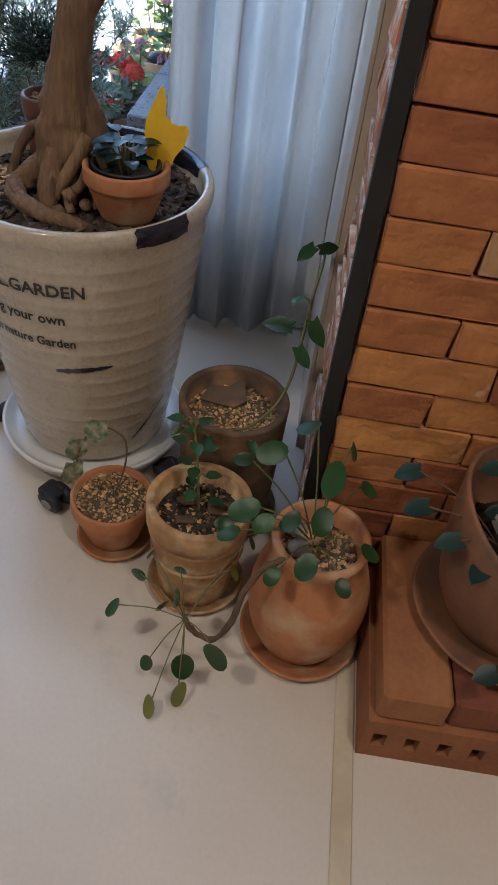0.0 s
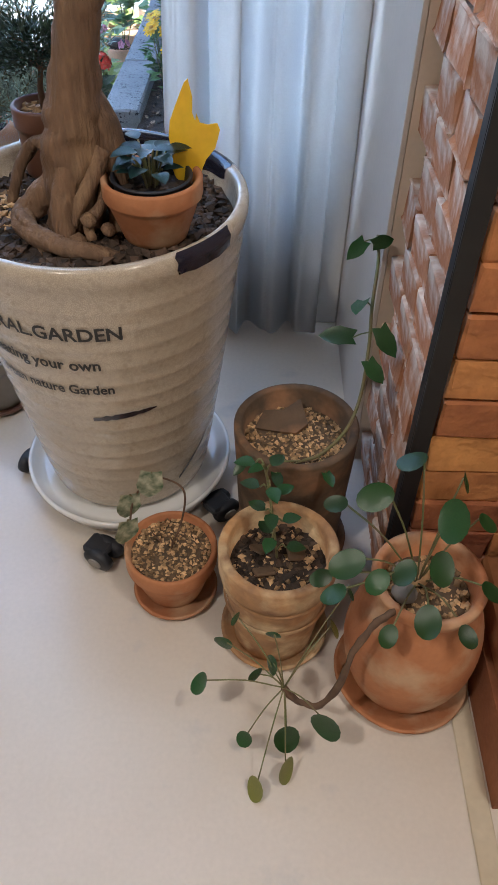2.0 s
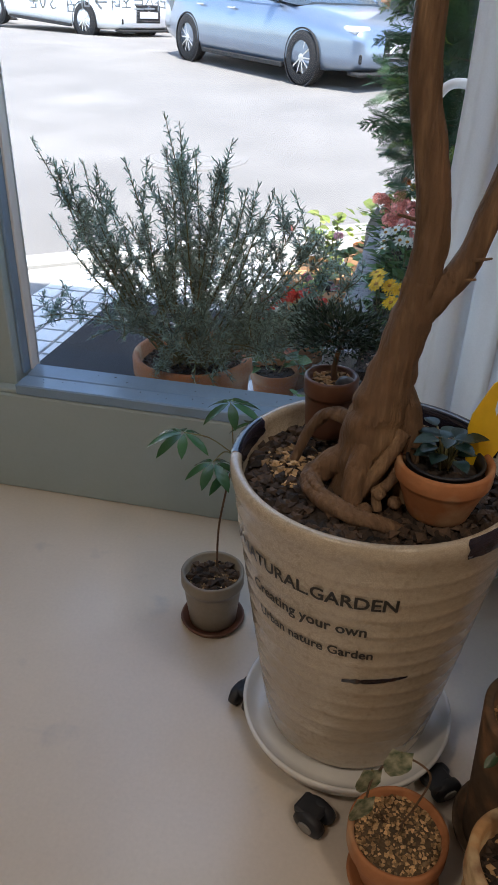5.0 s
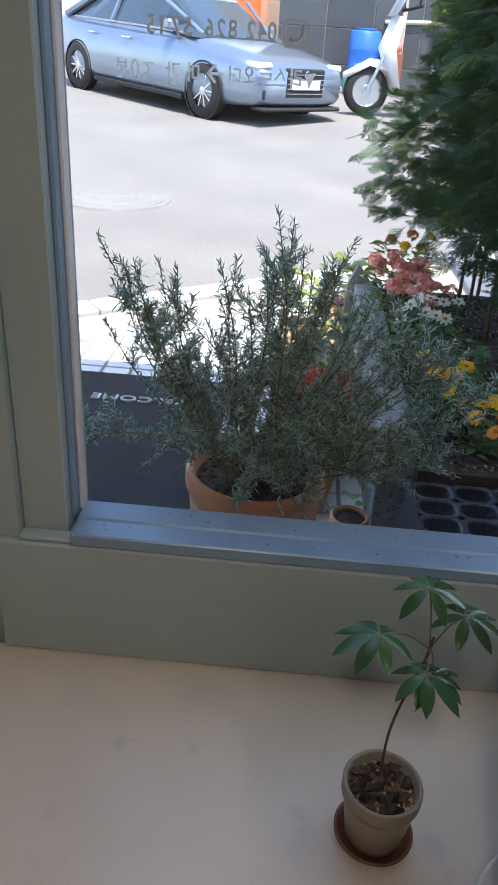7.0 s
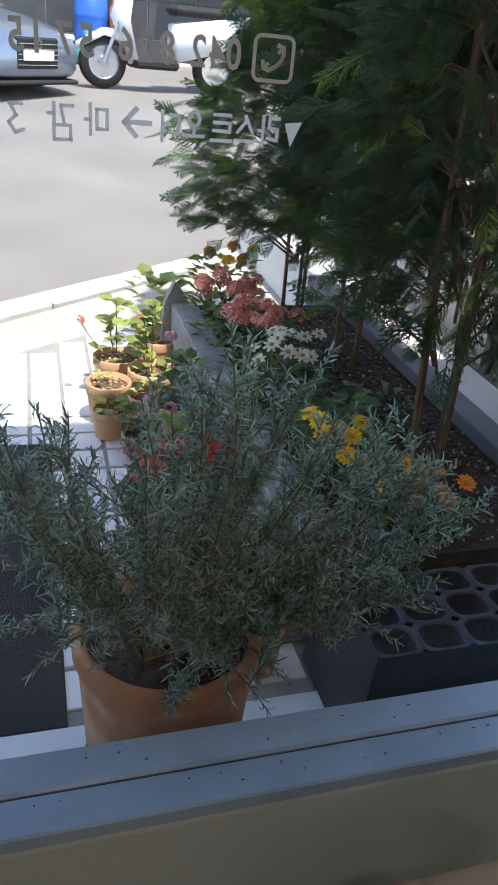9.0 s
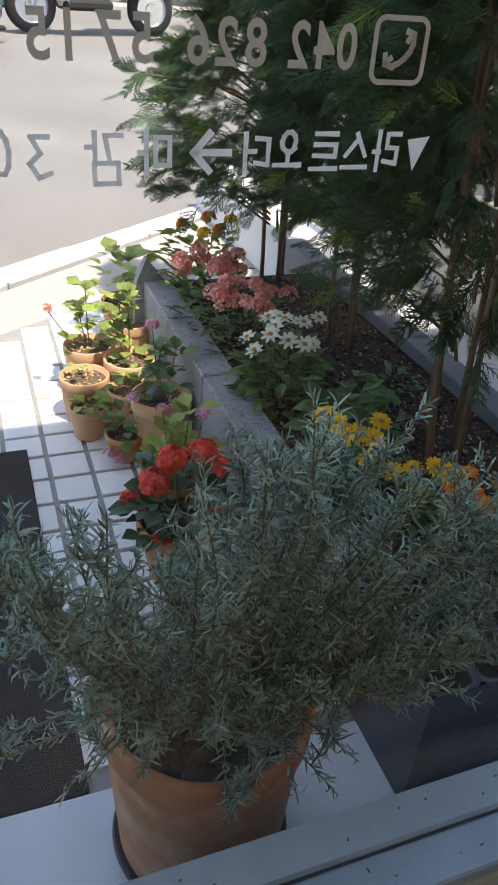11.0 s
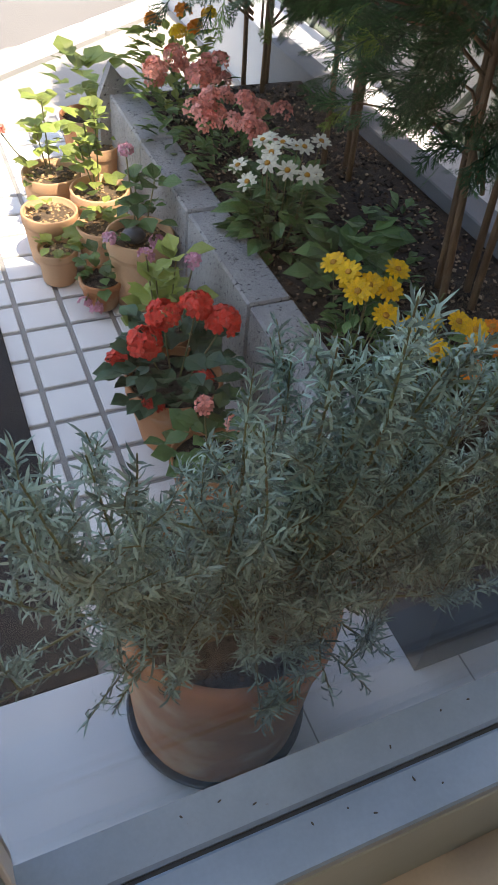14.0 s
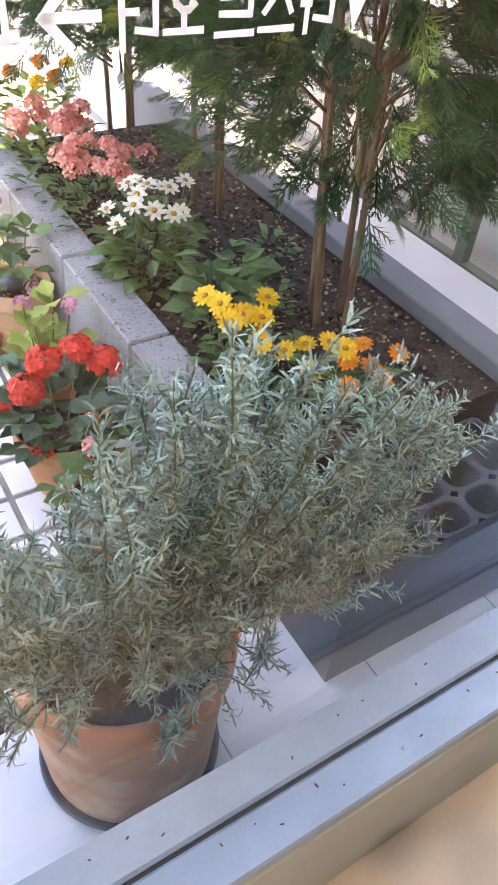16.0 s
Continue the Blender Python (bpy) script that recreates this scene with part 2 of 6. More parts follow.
EYE = paint("flower_eye", (0.5, 0.24, 0.02), (0.36, 0.16, 0.02), 60, 0.8, 0.2)
TILE = paint("white_glazed_paving_tile", (0.72, 0.72, 0.71), (0.66, 0.66, 0.655), 14, 0.4, 0.1, 120, stain=(0.5, 0.48, 0.45), stain_scale=9, stain_at=(0.66, 0.85), rnd=0.06, gr=0.06)
GROUT = paint("grey_grout", (0.30, 0.29, 0.275), (0.24, 0.235, 0.225), 12, 0.9, 0.4, 120)
GRANITE = paint("white_sill_stone", (0.66, 0.68, 0.70), (0.6, 0.62, 0.64), 10, 0.45, 0.1, 160, gr=0.08)
CONCRETE = paint("pale_concrete", (0.42, 0.385, 0.34), (0.36, 0.33, 0.29), 2.5, 0.9, 0.35, 90, stain=(0.34, 0.32, 0.29), stain_scale=1.7, gr=0.14)
BLOCK = paint("porous_concrete_block", (0.33, 0.33, 0.33), (0.25, 0.25, 0.255), 9, 0.92, 1.0, 160, stain=(0.05, 0.05, 0.055), stain_scale=120, stain_at=(0.60, 0.64), rnd=0.08, depth=0.004, gr=0.18)
KERBDARK = paint("smooth_dark_concrete", (0.21, 0.215, 0.225), (0.155, 0.16, 0.17), 4, 0.85, 0.3, 90, gr=0.1)
ROAD = paint("sun_bleached_asphalt", (0.205, 0.193, 0.178), (0.17, 0.16, 0.149), 0.9, 0.9, 0.5, 60, stain=(0.245, 0.232, 0.215), stain_scale=0.5, gr=0.12, depth=0.004)
KERB = paint("kerb_granite", (0.58, 0.57, 0.55), (0.52, 0.51, 0.49), 5, 0.8, 0.3, 120, rnd=0.06)
IRON = paint("dusty_cast_iron_cover", (0.23, 0.22, 0.205), (0.19, 0.18, 0.17), 9, 0.85, 0.5, 60)
MATB = paint("black_rubber_mat", (0.022, 0.022, 0.024), (0.014, 0.014, 0.016), 5, 0.9, 0.8, 260, stain=(0.16, 0.155, 0.15), stain_scale=45, stain_at=(0.74, 0.8), depth=0.003, gr=0.3)
MATTXT = paint("mat_lettering", (0.62, 0.62, 0.6), rough=0.9)
PLASTIC = paint("dark_plastic", (0.018, 0.021, 0.029), (0.025, 0.028, 0.037), 9, 0.5, 0.05, 80)
YTRAP = paint("yellow_sticky_card", (0.85, 0.56, 0.02), (0.8, 0.5, 0.02), 20, 0.35, 0.02)
WINK = paint("white_window_marker", (0.88, 0.89, 0.88), (0.72, 0.73, 0.72), 90, 0.8, 0.0, trans=0.55, gr=0.25)
FILM = paint("cut_vinyl_lettering", (0.50, 0.47, 0.40), (0.45, 0.42, 0.36), 30, 0.6, 0.0, trans=0.4)
GREENW = paint("mossy_green_timber", (0.16, 0.19, 0.14), (0.12, 0.14, 0.11), 20, 0.8, 0.3, 90)
RENDERW = paint("white_render", (0.66, 0.65, 0.64), (0.6, 0.59, 0.58), 2, 0.85, 0.2, 90, gr=0.06)
DARKST = paint("dark_granite_cladding", (0.055, 0.06, 0.066), (0.042, 0.046, 0.05), 6, 0.45, 0.05, 80, rnd=0.15)
CARPAINT = paint("silver_blue_car_paint", (0.23, 0.285, 0.37), (0.21, 0.265, 0.345), 2, 0.28, 0, metal=0.65, coat=0.8, gr=0.02)
WHITECAR = paint("white_car_paint", (0.75, 0.76, 0.77), (0.72, 0.73, 0.74), 2, 0.3, 0, coat=0.8, gr=0.02)
CARGLASS = paint("tinted_car_glass", (0.03, 0.045, 0.06), rough=0.06, bump=0, coat=1.0)
CHROME = paint("bright_metal", (0.62, 0.63, 0.65), rough=0.25, metal=0.9, bump=0)
RUBBER = paint("black_rubber", (0.015, 0.015, 0.016), rough=0.85, bump=0.2)
LAMPG = paint("headlamp_lens", (0.6, 0.63, 0.66), rough=0.1, bump=0, coat=1.0)
ORANGEP = paint("orange_vehicle_paint", (0.75, 0.12, 0.02), rough=0.35, bump=0, coat=0.5)
BLUEP = paint("blue_plastic", (0.02, 0.13, 0.50), (0.02, 0.11, 0.44), 5, 0.4, 0.05)
TEALB = paint("teal_plastic_bag", (0.10, 0.32, 0.30), (0.07, 0.25, 0.24), 12, 0.4, 0.3)

# ---- builders ----
rng = random.Random(7)
# the street side is laid out in its own plan and set against the window with this
STREET = pose(0, -0.115, 0, 0, 0, -0.4) @ Matrix.Scale(1.055, 4) @ pose(0, 0.115, 0)
SITE = Matrix()


class Shape:
    """Collects vertices and faces, and becomes one mesh."""

    def __init__(self):
        self.v, self.f = [], []

    def add(self, verts, faces, m=None):
        k = len(self.v)
        self.v += [tuple(m @ Vector(p)) for p in verts] if m is not None else [tuple(p) for p in verts]
        self.f += [tuple(i + k for i in q) for q in faces]
        return self

    def box(self, x0, y0, z0, x1, y1, z1, c=0.0, m=None):
        if c <= 0:
            v = [(x, y, z) for z in (z0, z1) for y in (y0, y1) for x in (x0, x1)]
            return self.add(v, [(0, 2, 3, 1), (4, 5, 7, 6), (0, 1, 5, 4), (2, 6, 7, 3), (0, 4, 6, 2), (1, 3, 7, 5)], m)
        bm = bmesh.new()
        bmesh.ops.create_cube(bm, size=1.0)
        for q in bm.verts:
            q.co = Vector(((x0 + x1) / 2 + q.co.x * (x1 - x0), (y0 + y1) / 2 + q.co.y * (y1 - y0), (z0 + z1) / 2 + q.co.z * (z1 - z0)))
        bmesh.ops.bevel(bm, geom=bm.edges[:], offset=c, segments=1, affect="EDGES", profile=0.5)
        bm.verts.index_update()
        self.add([q.co for q in bm.verts], [tuple(q.index for q in f.verts) for f in bm.faces], m)
        bm.free()
        return self

    def lathe(self, prof, seg=40, m=None, wob=0.0, seed=0.0):
        k = len(prof)
        v, f = [], []
        for i in range(seg):
            a = 2 * math.pi * i / seg
            for r, z in prof:
                if wob:
                    r *= 1 + wob * noise.noise((2 * math.cos(a), 2 * math.sin(a) + seed, z * 9))
                v.append((r * math.cos(a), r * math.sin(a), z))
        for i in range(seg):
            j = (i + 1) % seg
            for q in range(k - 1):
                f.append((i * k + q, j * k + q, j * k + q + 1, i * k + q + 1))
        return self.add(v, f, m)

    def tube(self, pts, radii, seg=8, wob=0.0, seed=0.0, m=None):
        pts = [Vector(p) for p in pts]
        if isinstance(radii, (int, float)):
            radii = [radii] * len(pts)
        v, f = [], []
        side = Vector((1, 0.3, 0.1))
        for i, p in enumerate(pts):
            d = (pts[min(i + 1, len(pts) - 1)] - pts[max(i - 1, 0)]).normalized()
            side = (side - d * side.dot(d))
            if side.length < 1e-4:
                side = d.orthogonal()
            side.normalize()
            up = d.cross(side)
            for s in range(seg):
                a = 2 * math.pi * s / seg
                r = radii[i]
                if wob:
                    r *= 1 + wob * noise.noise(Vector((math.cos(a) * 1.6, math.sin(a) * 1.6 + seed, i * 0.35)))
                v.append(p + (side * math.cos(a) + up * math.sin(a)) * r)
        for i in range(len(pts) - 1):
            for s in range(seg):
                t = (s + 1) % seg
                f.append((i * seg + s, i * seg + t, (i + 1) * seg + t, (i + 1) * seg + s))
        f.append(tuple(range(seg))[::-1])
        f.append(tuple(range((len(pts) - 1) * seg, len(pts) * seg)))
        return self.add(v, f, m)

    def mesh(self, name, mat, smooth=False):
        me = bpy.data.meshes.new(name)
        me.from_pydata(self.v, [], self.f)
        me.materials.append(mat)
        if smooth:
            me.shade_smooth()
        me.update()
        return me


def curve(pts, n=6):
    """Catmull-Rom through points."""
    pts = [Vector(p) for p in pts]
    q = [pts[0] * 2 - pts[1]] + pts + [pts[-1] * 2 - pts[-2]]
    out = []
    for i in range(1, len(q) - 2):
        for k in range(n):
            t = k / n
            a, b, c, d = q[i - 1:i + 3]
            out.append(0.5 * (2 * b + (c - a) * t + (2 * a - 5 * b + 4 * c - d) * t * t + (3 * b - a - 3 * c + d) * t ** 3))
    return out + [pts[-1]]


def part(name, shape, mat, parent=None, label="", smooth=False, m=None, kind=""):
    me = shape.mesh(name, mat, smooth) if isinstance(shape, Shape) else shape
    ob = new(name, me)
    if parent is not None:
        ob.parent = parent
    m = Matrix() if m is None else m
    ob.matrix_basis = m if parent is not None else SITE @ m
    return tagged(ob, label=label, kind=kind)


def thing(name, m, label, category, group=""):
    ob = new(name)
    ob.empty_display_size = 0.05
    ob.matrix_basis = SITE @ (m if isinstance(m, Matrix) else Matrix.Translation(m))
    return tagged(ob, label, category, group)


def setting(name, shape, mat, label, category, smooth=False):
    return tagged(part(name, shape, mat, None, "", smooth), label, category, kind="structure")


def slab(x0, y0, z0, x1, y1, z1, c=0.0):
    return Shape().box(x0, y0, z0, x1, y1, z1, c)


def frame_m(loc, along, normal, size=1.0):
    """Matrix whose y runs along, z near normal."""
    y = Vector(along).normalized()
    z = Vector(normal)
    z = z - y * z.dot(y)
    z = z.normalized() if z.length > 1e-4 else y.orthogonal().normalized()
    x = y.cross(z)
    r = Matrix((x, y, z)).transposed().to_4x4()
    return Matrix.Translation(loc) @ r @ Matrix.Scale(size, 4)


def leaf_data(name, mat, width=0.5, tip=1.6, cup=0.12, seg=5, heart=0.0, droop=0.15):
    """A leaf one long, along y, cupped along its midrib."""
    v, f = [], []
    for i in range(seg + 1):
        t = i / seg
        w = width * (math.sin(math.pi * min(1, t ** (1 / tip) if tip > 1 else t)) ** 0.75) * 0.5
        if heart and t < 0.25:
            w = max(w, width * 0.38)
        y0 = t - (heart if t == 0 else 0)
        z = -droop * t * t
        v += [(-w, y0, z + cup * w), (0, t, z), (w, y0, z + cup * w)]
    for i in range(seg):
        a = 3 * i
        f += [(a, a + 1, a + 4, a + 3), (a + 1, a + 2, a + 5, a + 4)]
    return Shape().add(v, f).mesh(name, mat, True)


def round_leaf(name, mat):
    v, f = [(0, 0.42, 0.02)], []
    for ring, r in enumerate((0.28, 0.5)):
        for i in range(14):
            a = 2 * math.pi * i / 14
            v.append((r * 0.86 * math.cos(a), 0.42 + r * math.sin(a) * 1.16, 0.035 * ring * 2 - 0.03 * math.cos(2 * a) * ring))
    for i in range(14):
        j = (i + 1) % 14
        f += [(0, 1 + i, 1 + j), (1 + i, 15 + i, 15 + j, 1 + j)]
    return Shape().add(v, f).mesh(name, mat, True)


def pebbles(shape, n, radius, z, size, seed, hole=None, mound=0.0, cx=0.0, cy=0.0, rect=None, flat=0.6):
    r = random.Random(seed)
    base = [(1, 0, 0), (-1, 0, 0), (0, 1, 0), (0, -1, 0), (0, 0, 1), (0, 0, -1)]
    fc = [(0, 2, 4), (2, 1, 4), (1, 3, 4), (3, 0, 4), (2, 0, 5), (1, 2, 5), (3, 1, 5), (0, 3, 5)]
    for _ in range(n):
        if rect:
            x, y, d = r.uniform(rect[0], rect[2]), r.uniform(rect[1], rect[3]), 0
        else:
            a, d = r.uniform(0, 6.283), radius * math.sqrt(r.random())
            x, y = cx + d * math.cos(a), cy + d * math.sin(a)
        s = size * r.uniform(0.55, 1.35)
        m = pose(x, y, z + (mound * (1 - d / radius) if radius else 0) + s * r.uniform(-0.2, 0.35), r.uniform(-40, 40), r.uniform(-40, 40), r.uniform(0, 360)) @ Matrix.Diagonal((s * r.uniform(0.7, 1.4), s, s * flat, 1))
        shape.add(base, fc, m)
    return shape


def pot_profile(rb, rt, h, band=0.0, out=0.004, wall=0.008, inside=None, z0=0.0, belly=0.0, lip=0.003):
    """Outer wall up, rounded lip, inner wall down to the filling."""
    inside = h * 0.75 if inside is None else inside
    p = [(0.0, z0), (rb * 0.9, z0), (rb, z0 + 0.004)]
    top = h - band if band else h - 0.004
    for i in range(1, 9):
        t = i / 8
        p.append((rb + (rt - (out if band else 0) - rb) * t + belly * math.sin(math.pi * t), z0 + 0.004 + (top - 0.004) * t))
    if band:
        p += [(rt - 0.001, z0 + top + 0.001), (rt, z0 + top + 0.004)]
    p += [(rt, z0 + h - lip), (rt - lip * 0.4, z0 + h - lip * 0.3), (rt - lip * 1.2, z0 + h), (rt - wall + lip, z0 + h), (rt - wall, z0 + h - lip), (rt - wall - 0.002, z0 + inside), (0.0, z0 + inside)]
    return p


def dish_profile(r, h, t=0.005):
    return [(0, 0), (r * 0.84, 0), (r * 0.9, 0.003), (r, h - 0.003), (r - 0.001, h), (r - t, h), (r * 0.86, t + 0.003), (0, t)]


def saucer(loc, r, h, mat, label):
    t = thing("plant_saucer", loc, label, "plant saucer")
    part("dish", Shape().lathe(dish_profile(r, h), 44, wob=0.015, seed=loc[0] * 9), mat, t, smooth=True)
    return t


def petiole_leaf(parent, data, start, end, normal, size, mat=STEM, r=0.0013, name="leaf", sag=0.01, along=None, label=""):
    a, b = Vector(start), Vector(end)
    mid = (a + b) / 2 + Vector((0, 0, sag))
    part("petiole", Shape().tube(curve([a, mid, b], 4), r, 5), mat, parent, smooth=True)
    d = Vector(along) if along else (b - a)
    return part(name, data, None, parent, label, m=frame_m(b, d, normal, size))


def text_mesh(body, mat, sx, sy, align="LEFT", thick=0.0, bold=0.0):
    """Lettering in the built-in font, lying in x and y, as a mesh."""
    c = bpy.data.curves.new("lettering", "FONT")
    c.offset = bold
    c.body, c.align_x, c.extrude, c.resolution_u = body, align, thick, 3
    ob = new("lettering", c)
    bpy.context.view_layer.update()
    me = bpy.data.meshes.new_from_object(ob.evaluated_get(bpy.context.evaluated_depsgraph_get()))
    bpy.data.objects.remove(ob)
    for q in me.vertices:
        q.co.x *= sx
        q.co.y *= sy
    me.materials.clear()
    me.materials.append(mat)
    return me


# ---- structure of the room ----
setting("floor", slab(-1.6, -4.6, -0.12, 3.6, -0.105, 0.0), FLOOR, "white painted smooth floor with faint scuffs", "floor")
setting("trim_1", slab(1.404, -4.6, 0.0, 1.434, -0.94, 0.0035, 0.0015), STRIP, "worn pale joint strip set into the floor", "floor strip")
setting("wall_south", slab(-1.7, -4.75, -0.12, 3.75, -4.6, 2.6), PLASTER, "plain beige back wall", "wall")
setting("wall_west", slab(-1.75, -4.6, -0.12, -1.6, 0.12, 2.6), PLASTER, "plain beige side wall", "wall")
setting("wall_east", slab(3.6, -4.6, -0.12, 3.75, -0.6, 2.6), PLASTER, "plain beige side wall", "wall")
setting("ceiling", slab(-1.75, -4.75, 2.5, 3.75, 0.12, 2.62), WHITE, "white flat ceiling", "ceiling")
setting("wall_north_1", slab(-1.6, -0.085, -0.12, -0.162, 0.12, 2.5), FRAME, "pale grey painted wall beside the window", "wall")
setting("wall_north_2", slab(-1.75, -0.08, 2.36, 3.75, 0.12, 2.5), FRAME, "painted lintel above the window", "wall")
setting("wall_north_3", slab(1.308, -0.6, -0.12, 3.75, 0.12, 2.5), PLASTER, "beige plaster return beside the window", "wall")
setting("trim_2", slab(1.3, -0.598, 0.0, 1.3075, -0.10, 2.36, 0.001), BOARD, "warm grey painted board lining the window reveal", "reveal board")
setting("trim_3", slab(1.245, -0.16, 0.0, 1.2995, -0.117, 2.36, 0.003), WHITE, "white painted jamb beside the curtain", "jamb")
# building front that shades the pavement
setting("facade_wall", slab(-6.0, 0.121, 2.42, 8.0, 0.32, 3.45), RENDERW, "rendered shop front above the window", "facade")
setting("facade_roof", slab(-6.0, -5.0, 2.64, 8.0, 0.12, 2.8), RENDERW, "flat roof slab of the shop", "roof")
setting("facade_side_west", slab(-6.0, 0.0, -0.14, -1.76, 0.12, 2.42), RENDERW, "rendered shop front beside the window", "facade")
setting("facade_side_east", slab(3.76, 0.0, -0.14, 8.0, 0.12, 2.42), RENDERW, "rendered shop front beside the window", "facade")

# window: bottom rail, stiles, sill profile, pane
SITE = pose(0, -0.115, 0) @ Matrix.Scale(1.055, 4) @ pose(0, 0.115, 0)
WX = 1.2315
win = tagged(thing("window_1", (0, 0, 0), "fixed shop window in a grey painted frame", "window"), kind="structure")
part("bottom_rail", slab(-0.15, -0.115, 0.0, WX, 0.004, 0.262, 0.004), FRAME, win, "grey painted bottom rail")
part("sill", slab(-0.002, -0.114, 0.263, WX, -0.0605, 0.289, 0.003), ALU, win, "flat metal sill")
part("gasket", slab(-0.002, -0.0602, 0.263, WX, -0.0545, 0.279), DARKGAP, win, "dark sealing groove")
bead = Shape().add([(x, y, z) for x in (-0.002, WX) for y, z in ((-0.054, 0.263), (-0.054, 0.282), (-0.050, 0.286), (-0.004, 0.293), (-0.004, 0.263))],
                   [(0, 1, 2, 3, 4), (9, 8, 7, 6, 5), (0, 5, 6, 1), (1, 6, 7, 2), (2, 7, 8, 3), (3, 8, 9, 4), (4, 9, 5, 0)])
part("glazing_bead", bead, ALU, win, "sloping metal glazing bead")
part("stile", slab(-0.1, -0.078, 0.2625, -0.016, 0.02, 2.2, 0.003), FRAME, win, "grey painted upright")
part("stile_ledge", slab(-0.1, -0.108, 0.2625, -0.0022, -0.0785, 0.272, 0.002), FRAME, win)
part("stile_edge", slab(-0.0158, -0.052, 0.2885, -0.007, 0.012, 2.2, 0.002), ALU, win, "metal edge of the glazing")
part("stile_bead", slab(-0.0068, -0.026, 0.2885, 0.0, 0.0105, 2.2, 0.0015), WHITE, win, "pale sealing bead")
part("side_panel", slab(-0.151, -0.100, 0.2625, -0.1005, 0.06, 2.2), FRAME, win)
pane = part("pane", slab(0.0, 0.0, 0.27, WX, 0.006, 2.2), GLASS, win, "clear glass")
pane.visible_shadow = False
frng = random.Random(17)
for i in range(26):
    sy = frng.choice((-0.035, -0.02, -0.09, -0.075))
    part("dust_fleck", Shape().lathe([(0, 0), (0.0014, 0.0003), (0.001, 0.0012), (0, 0.0014)], 6), DARKGAP, win, m=pose(0.04 + 0.035 * i + frng.uniform(-.02, .02), sy, 0.2892 if sy < -0.06 else 0.2925 + 0.15 * (sy + 0.006), 0, 0, frng.uniform(0, 180)) @ Matrix.Diagonal((frng.uniform(0.7, 2.4), 0.8, 1, 1)))
SITE = Matrix()

# curtain
cur = thing("curtain", (0, 0, 0), "pale grey pleated curtain hanging to the floor", "curtain")
v, f = [], []
nz, nx = 14, 170
for k in range(nz + 1):
    z = 0.006 + (2.34 - 0.006) * k / nz
    for i in range(nx + 1):
        u = i / nx
        left = 0.915 + 0.03 * min(1, z / 1.0)
        x = left + (1.243 - left) * u
        w = 0.019 * math.sin(u * 25 + 0.5 * math.sin(z * 1.7)) + 0.009 * math.sin(u * 47 + 1.3 + z * 0.6)
        v.append((x + 0.005 * math.sin(u * 33 + z), -0.195 + w * (1.1 - 0.25 * z / 2.3), z))
for k in range(nz):
    for i in range(nx):
        a = k * (nx + 1) + i
        f.append((a, a + 1, a + nx + 2, a + nx + 1))
fold = part("fabric", Shape().add(v, f), CLOTH, cur, smooth=True)
sol = fold.modifiers.new("thickness", "SOLIDIFY")
sol.thickness = 0.002
part("curtain_rail", slab(0.9, -0.21, 2.34, 1.29, -0.18, 2.358, 0.003), WHITE, cur, "white curtain rail")
hook = thing("tieback_hook", (0.922, -0.075, 0.968), "white curved plastic hook fixed by the window", "hook")
part("hook_arm", Shape().tube(curve([(0.06, -0.01, 0.015), (0.03, -0.02, 0.03), (0.0, -0.03, 0.028), (-0.022, -0.03, 0.0), (-0.02, -0.03, -0.03)], 5), 0.0085, 10), WHITE, hook, smooth=True)
part("base_plate", slab(0.05, -0.012, -0.02, 0.075, 0.011, 0.05, 0.003), WHITE, hook)

# brick pier beside the window: dressed front, torn end, steel angle
CB = 0.061


def brick_data(name, mat, seed, length=0.188, height=0.0585, depth=0.05, rough=0.0026):
    s = slab(-length / 2, 0, 0, length / 2, depth, height, 0.0024)
    r = random.Random(seed)
    s.v = [(x + r.uniform(-rough, rough), y + r.uniform(-rough, rough), z + r.uniform(-rough, rough) * 0.7) for x, y, z in s.v]
    return s.mesh(name, mat)


pier = setting("wall_brick_pier", slab(1.334, -0.915, -0.1, 3.6, -0.605, 2.5), MORTAR, "orange reclaimed brick pier with dark recessed joints", "brick wall")
ang = thing("corner_angle", (0, 0, 0), "black steel angle guarding the brick corner", "steel angle")
part("front_leg", slab(1.309, -0.936, 0.0, 1.331, -0.9315, 2.495, 0.001), STEEL, ang)
part("side_leg", slab(1.309, -0.9314, 0.0, 1.3135, -0.912, 2.495, 0.001), STEEL, ang)


# ---- planter things in the room ----


def gravel_part(parent, r, z, n, size, mat, seed, mound=0.004):
    s = Shape().lathe([(0, z + mound), (r * 0.6, z + mound * 0.7), (r, z - 0.002)], 24)
    part("soil_bed", s, GRITBED if mat == GRAVEL else SOIL, parent, "packed potting mix")
    part("grit", pebbles(Shape(), n, r * 0.97, z, size, seed, mound=mound), mat, parent, "loose potting grit", kind="stuff")


# large glazed pot
BX, BY = 0.891, -0.65
big = thing("large_planter", (BX, BY, 0.0), "large cream crackle-glazed pot with printed lettering, on a wheeled tray", "plant pot")
prof = [(0.0, 0.056), (0.132, 0.056), (0.137, 0.062)]
for i in range(1, 157):
    t = i / 156
    z = 0.062 + 0.462 * t
    prof.append((0.137 + 0.066 * t ** 0.92 + 0.0009 * abs(math.sin(t * 14.5 * math.pi)) ** 6, z))
prof += [(0.2055, 0.528), (0.2075, 0.537), (0.208, 0.546), (0.206, 0.553), (0.202, 0.5562), (0.196, 0.5562), (0.1915, 0.552), (0.190, 0.545), (0.187, 0.5), (0, 0.49)]
part("pot_body", Shape().lathe(prof, 96), CREAM, big, smooth=True)


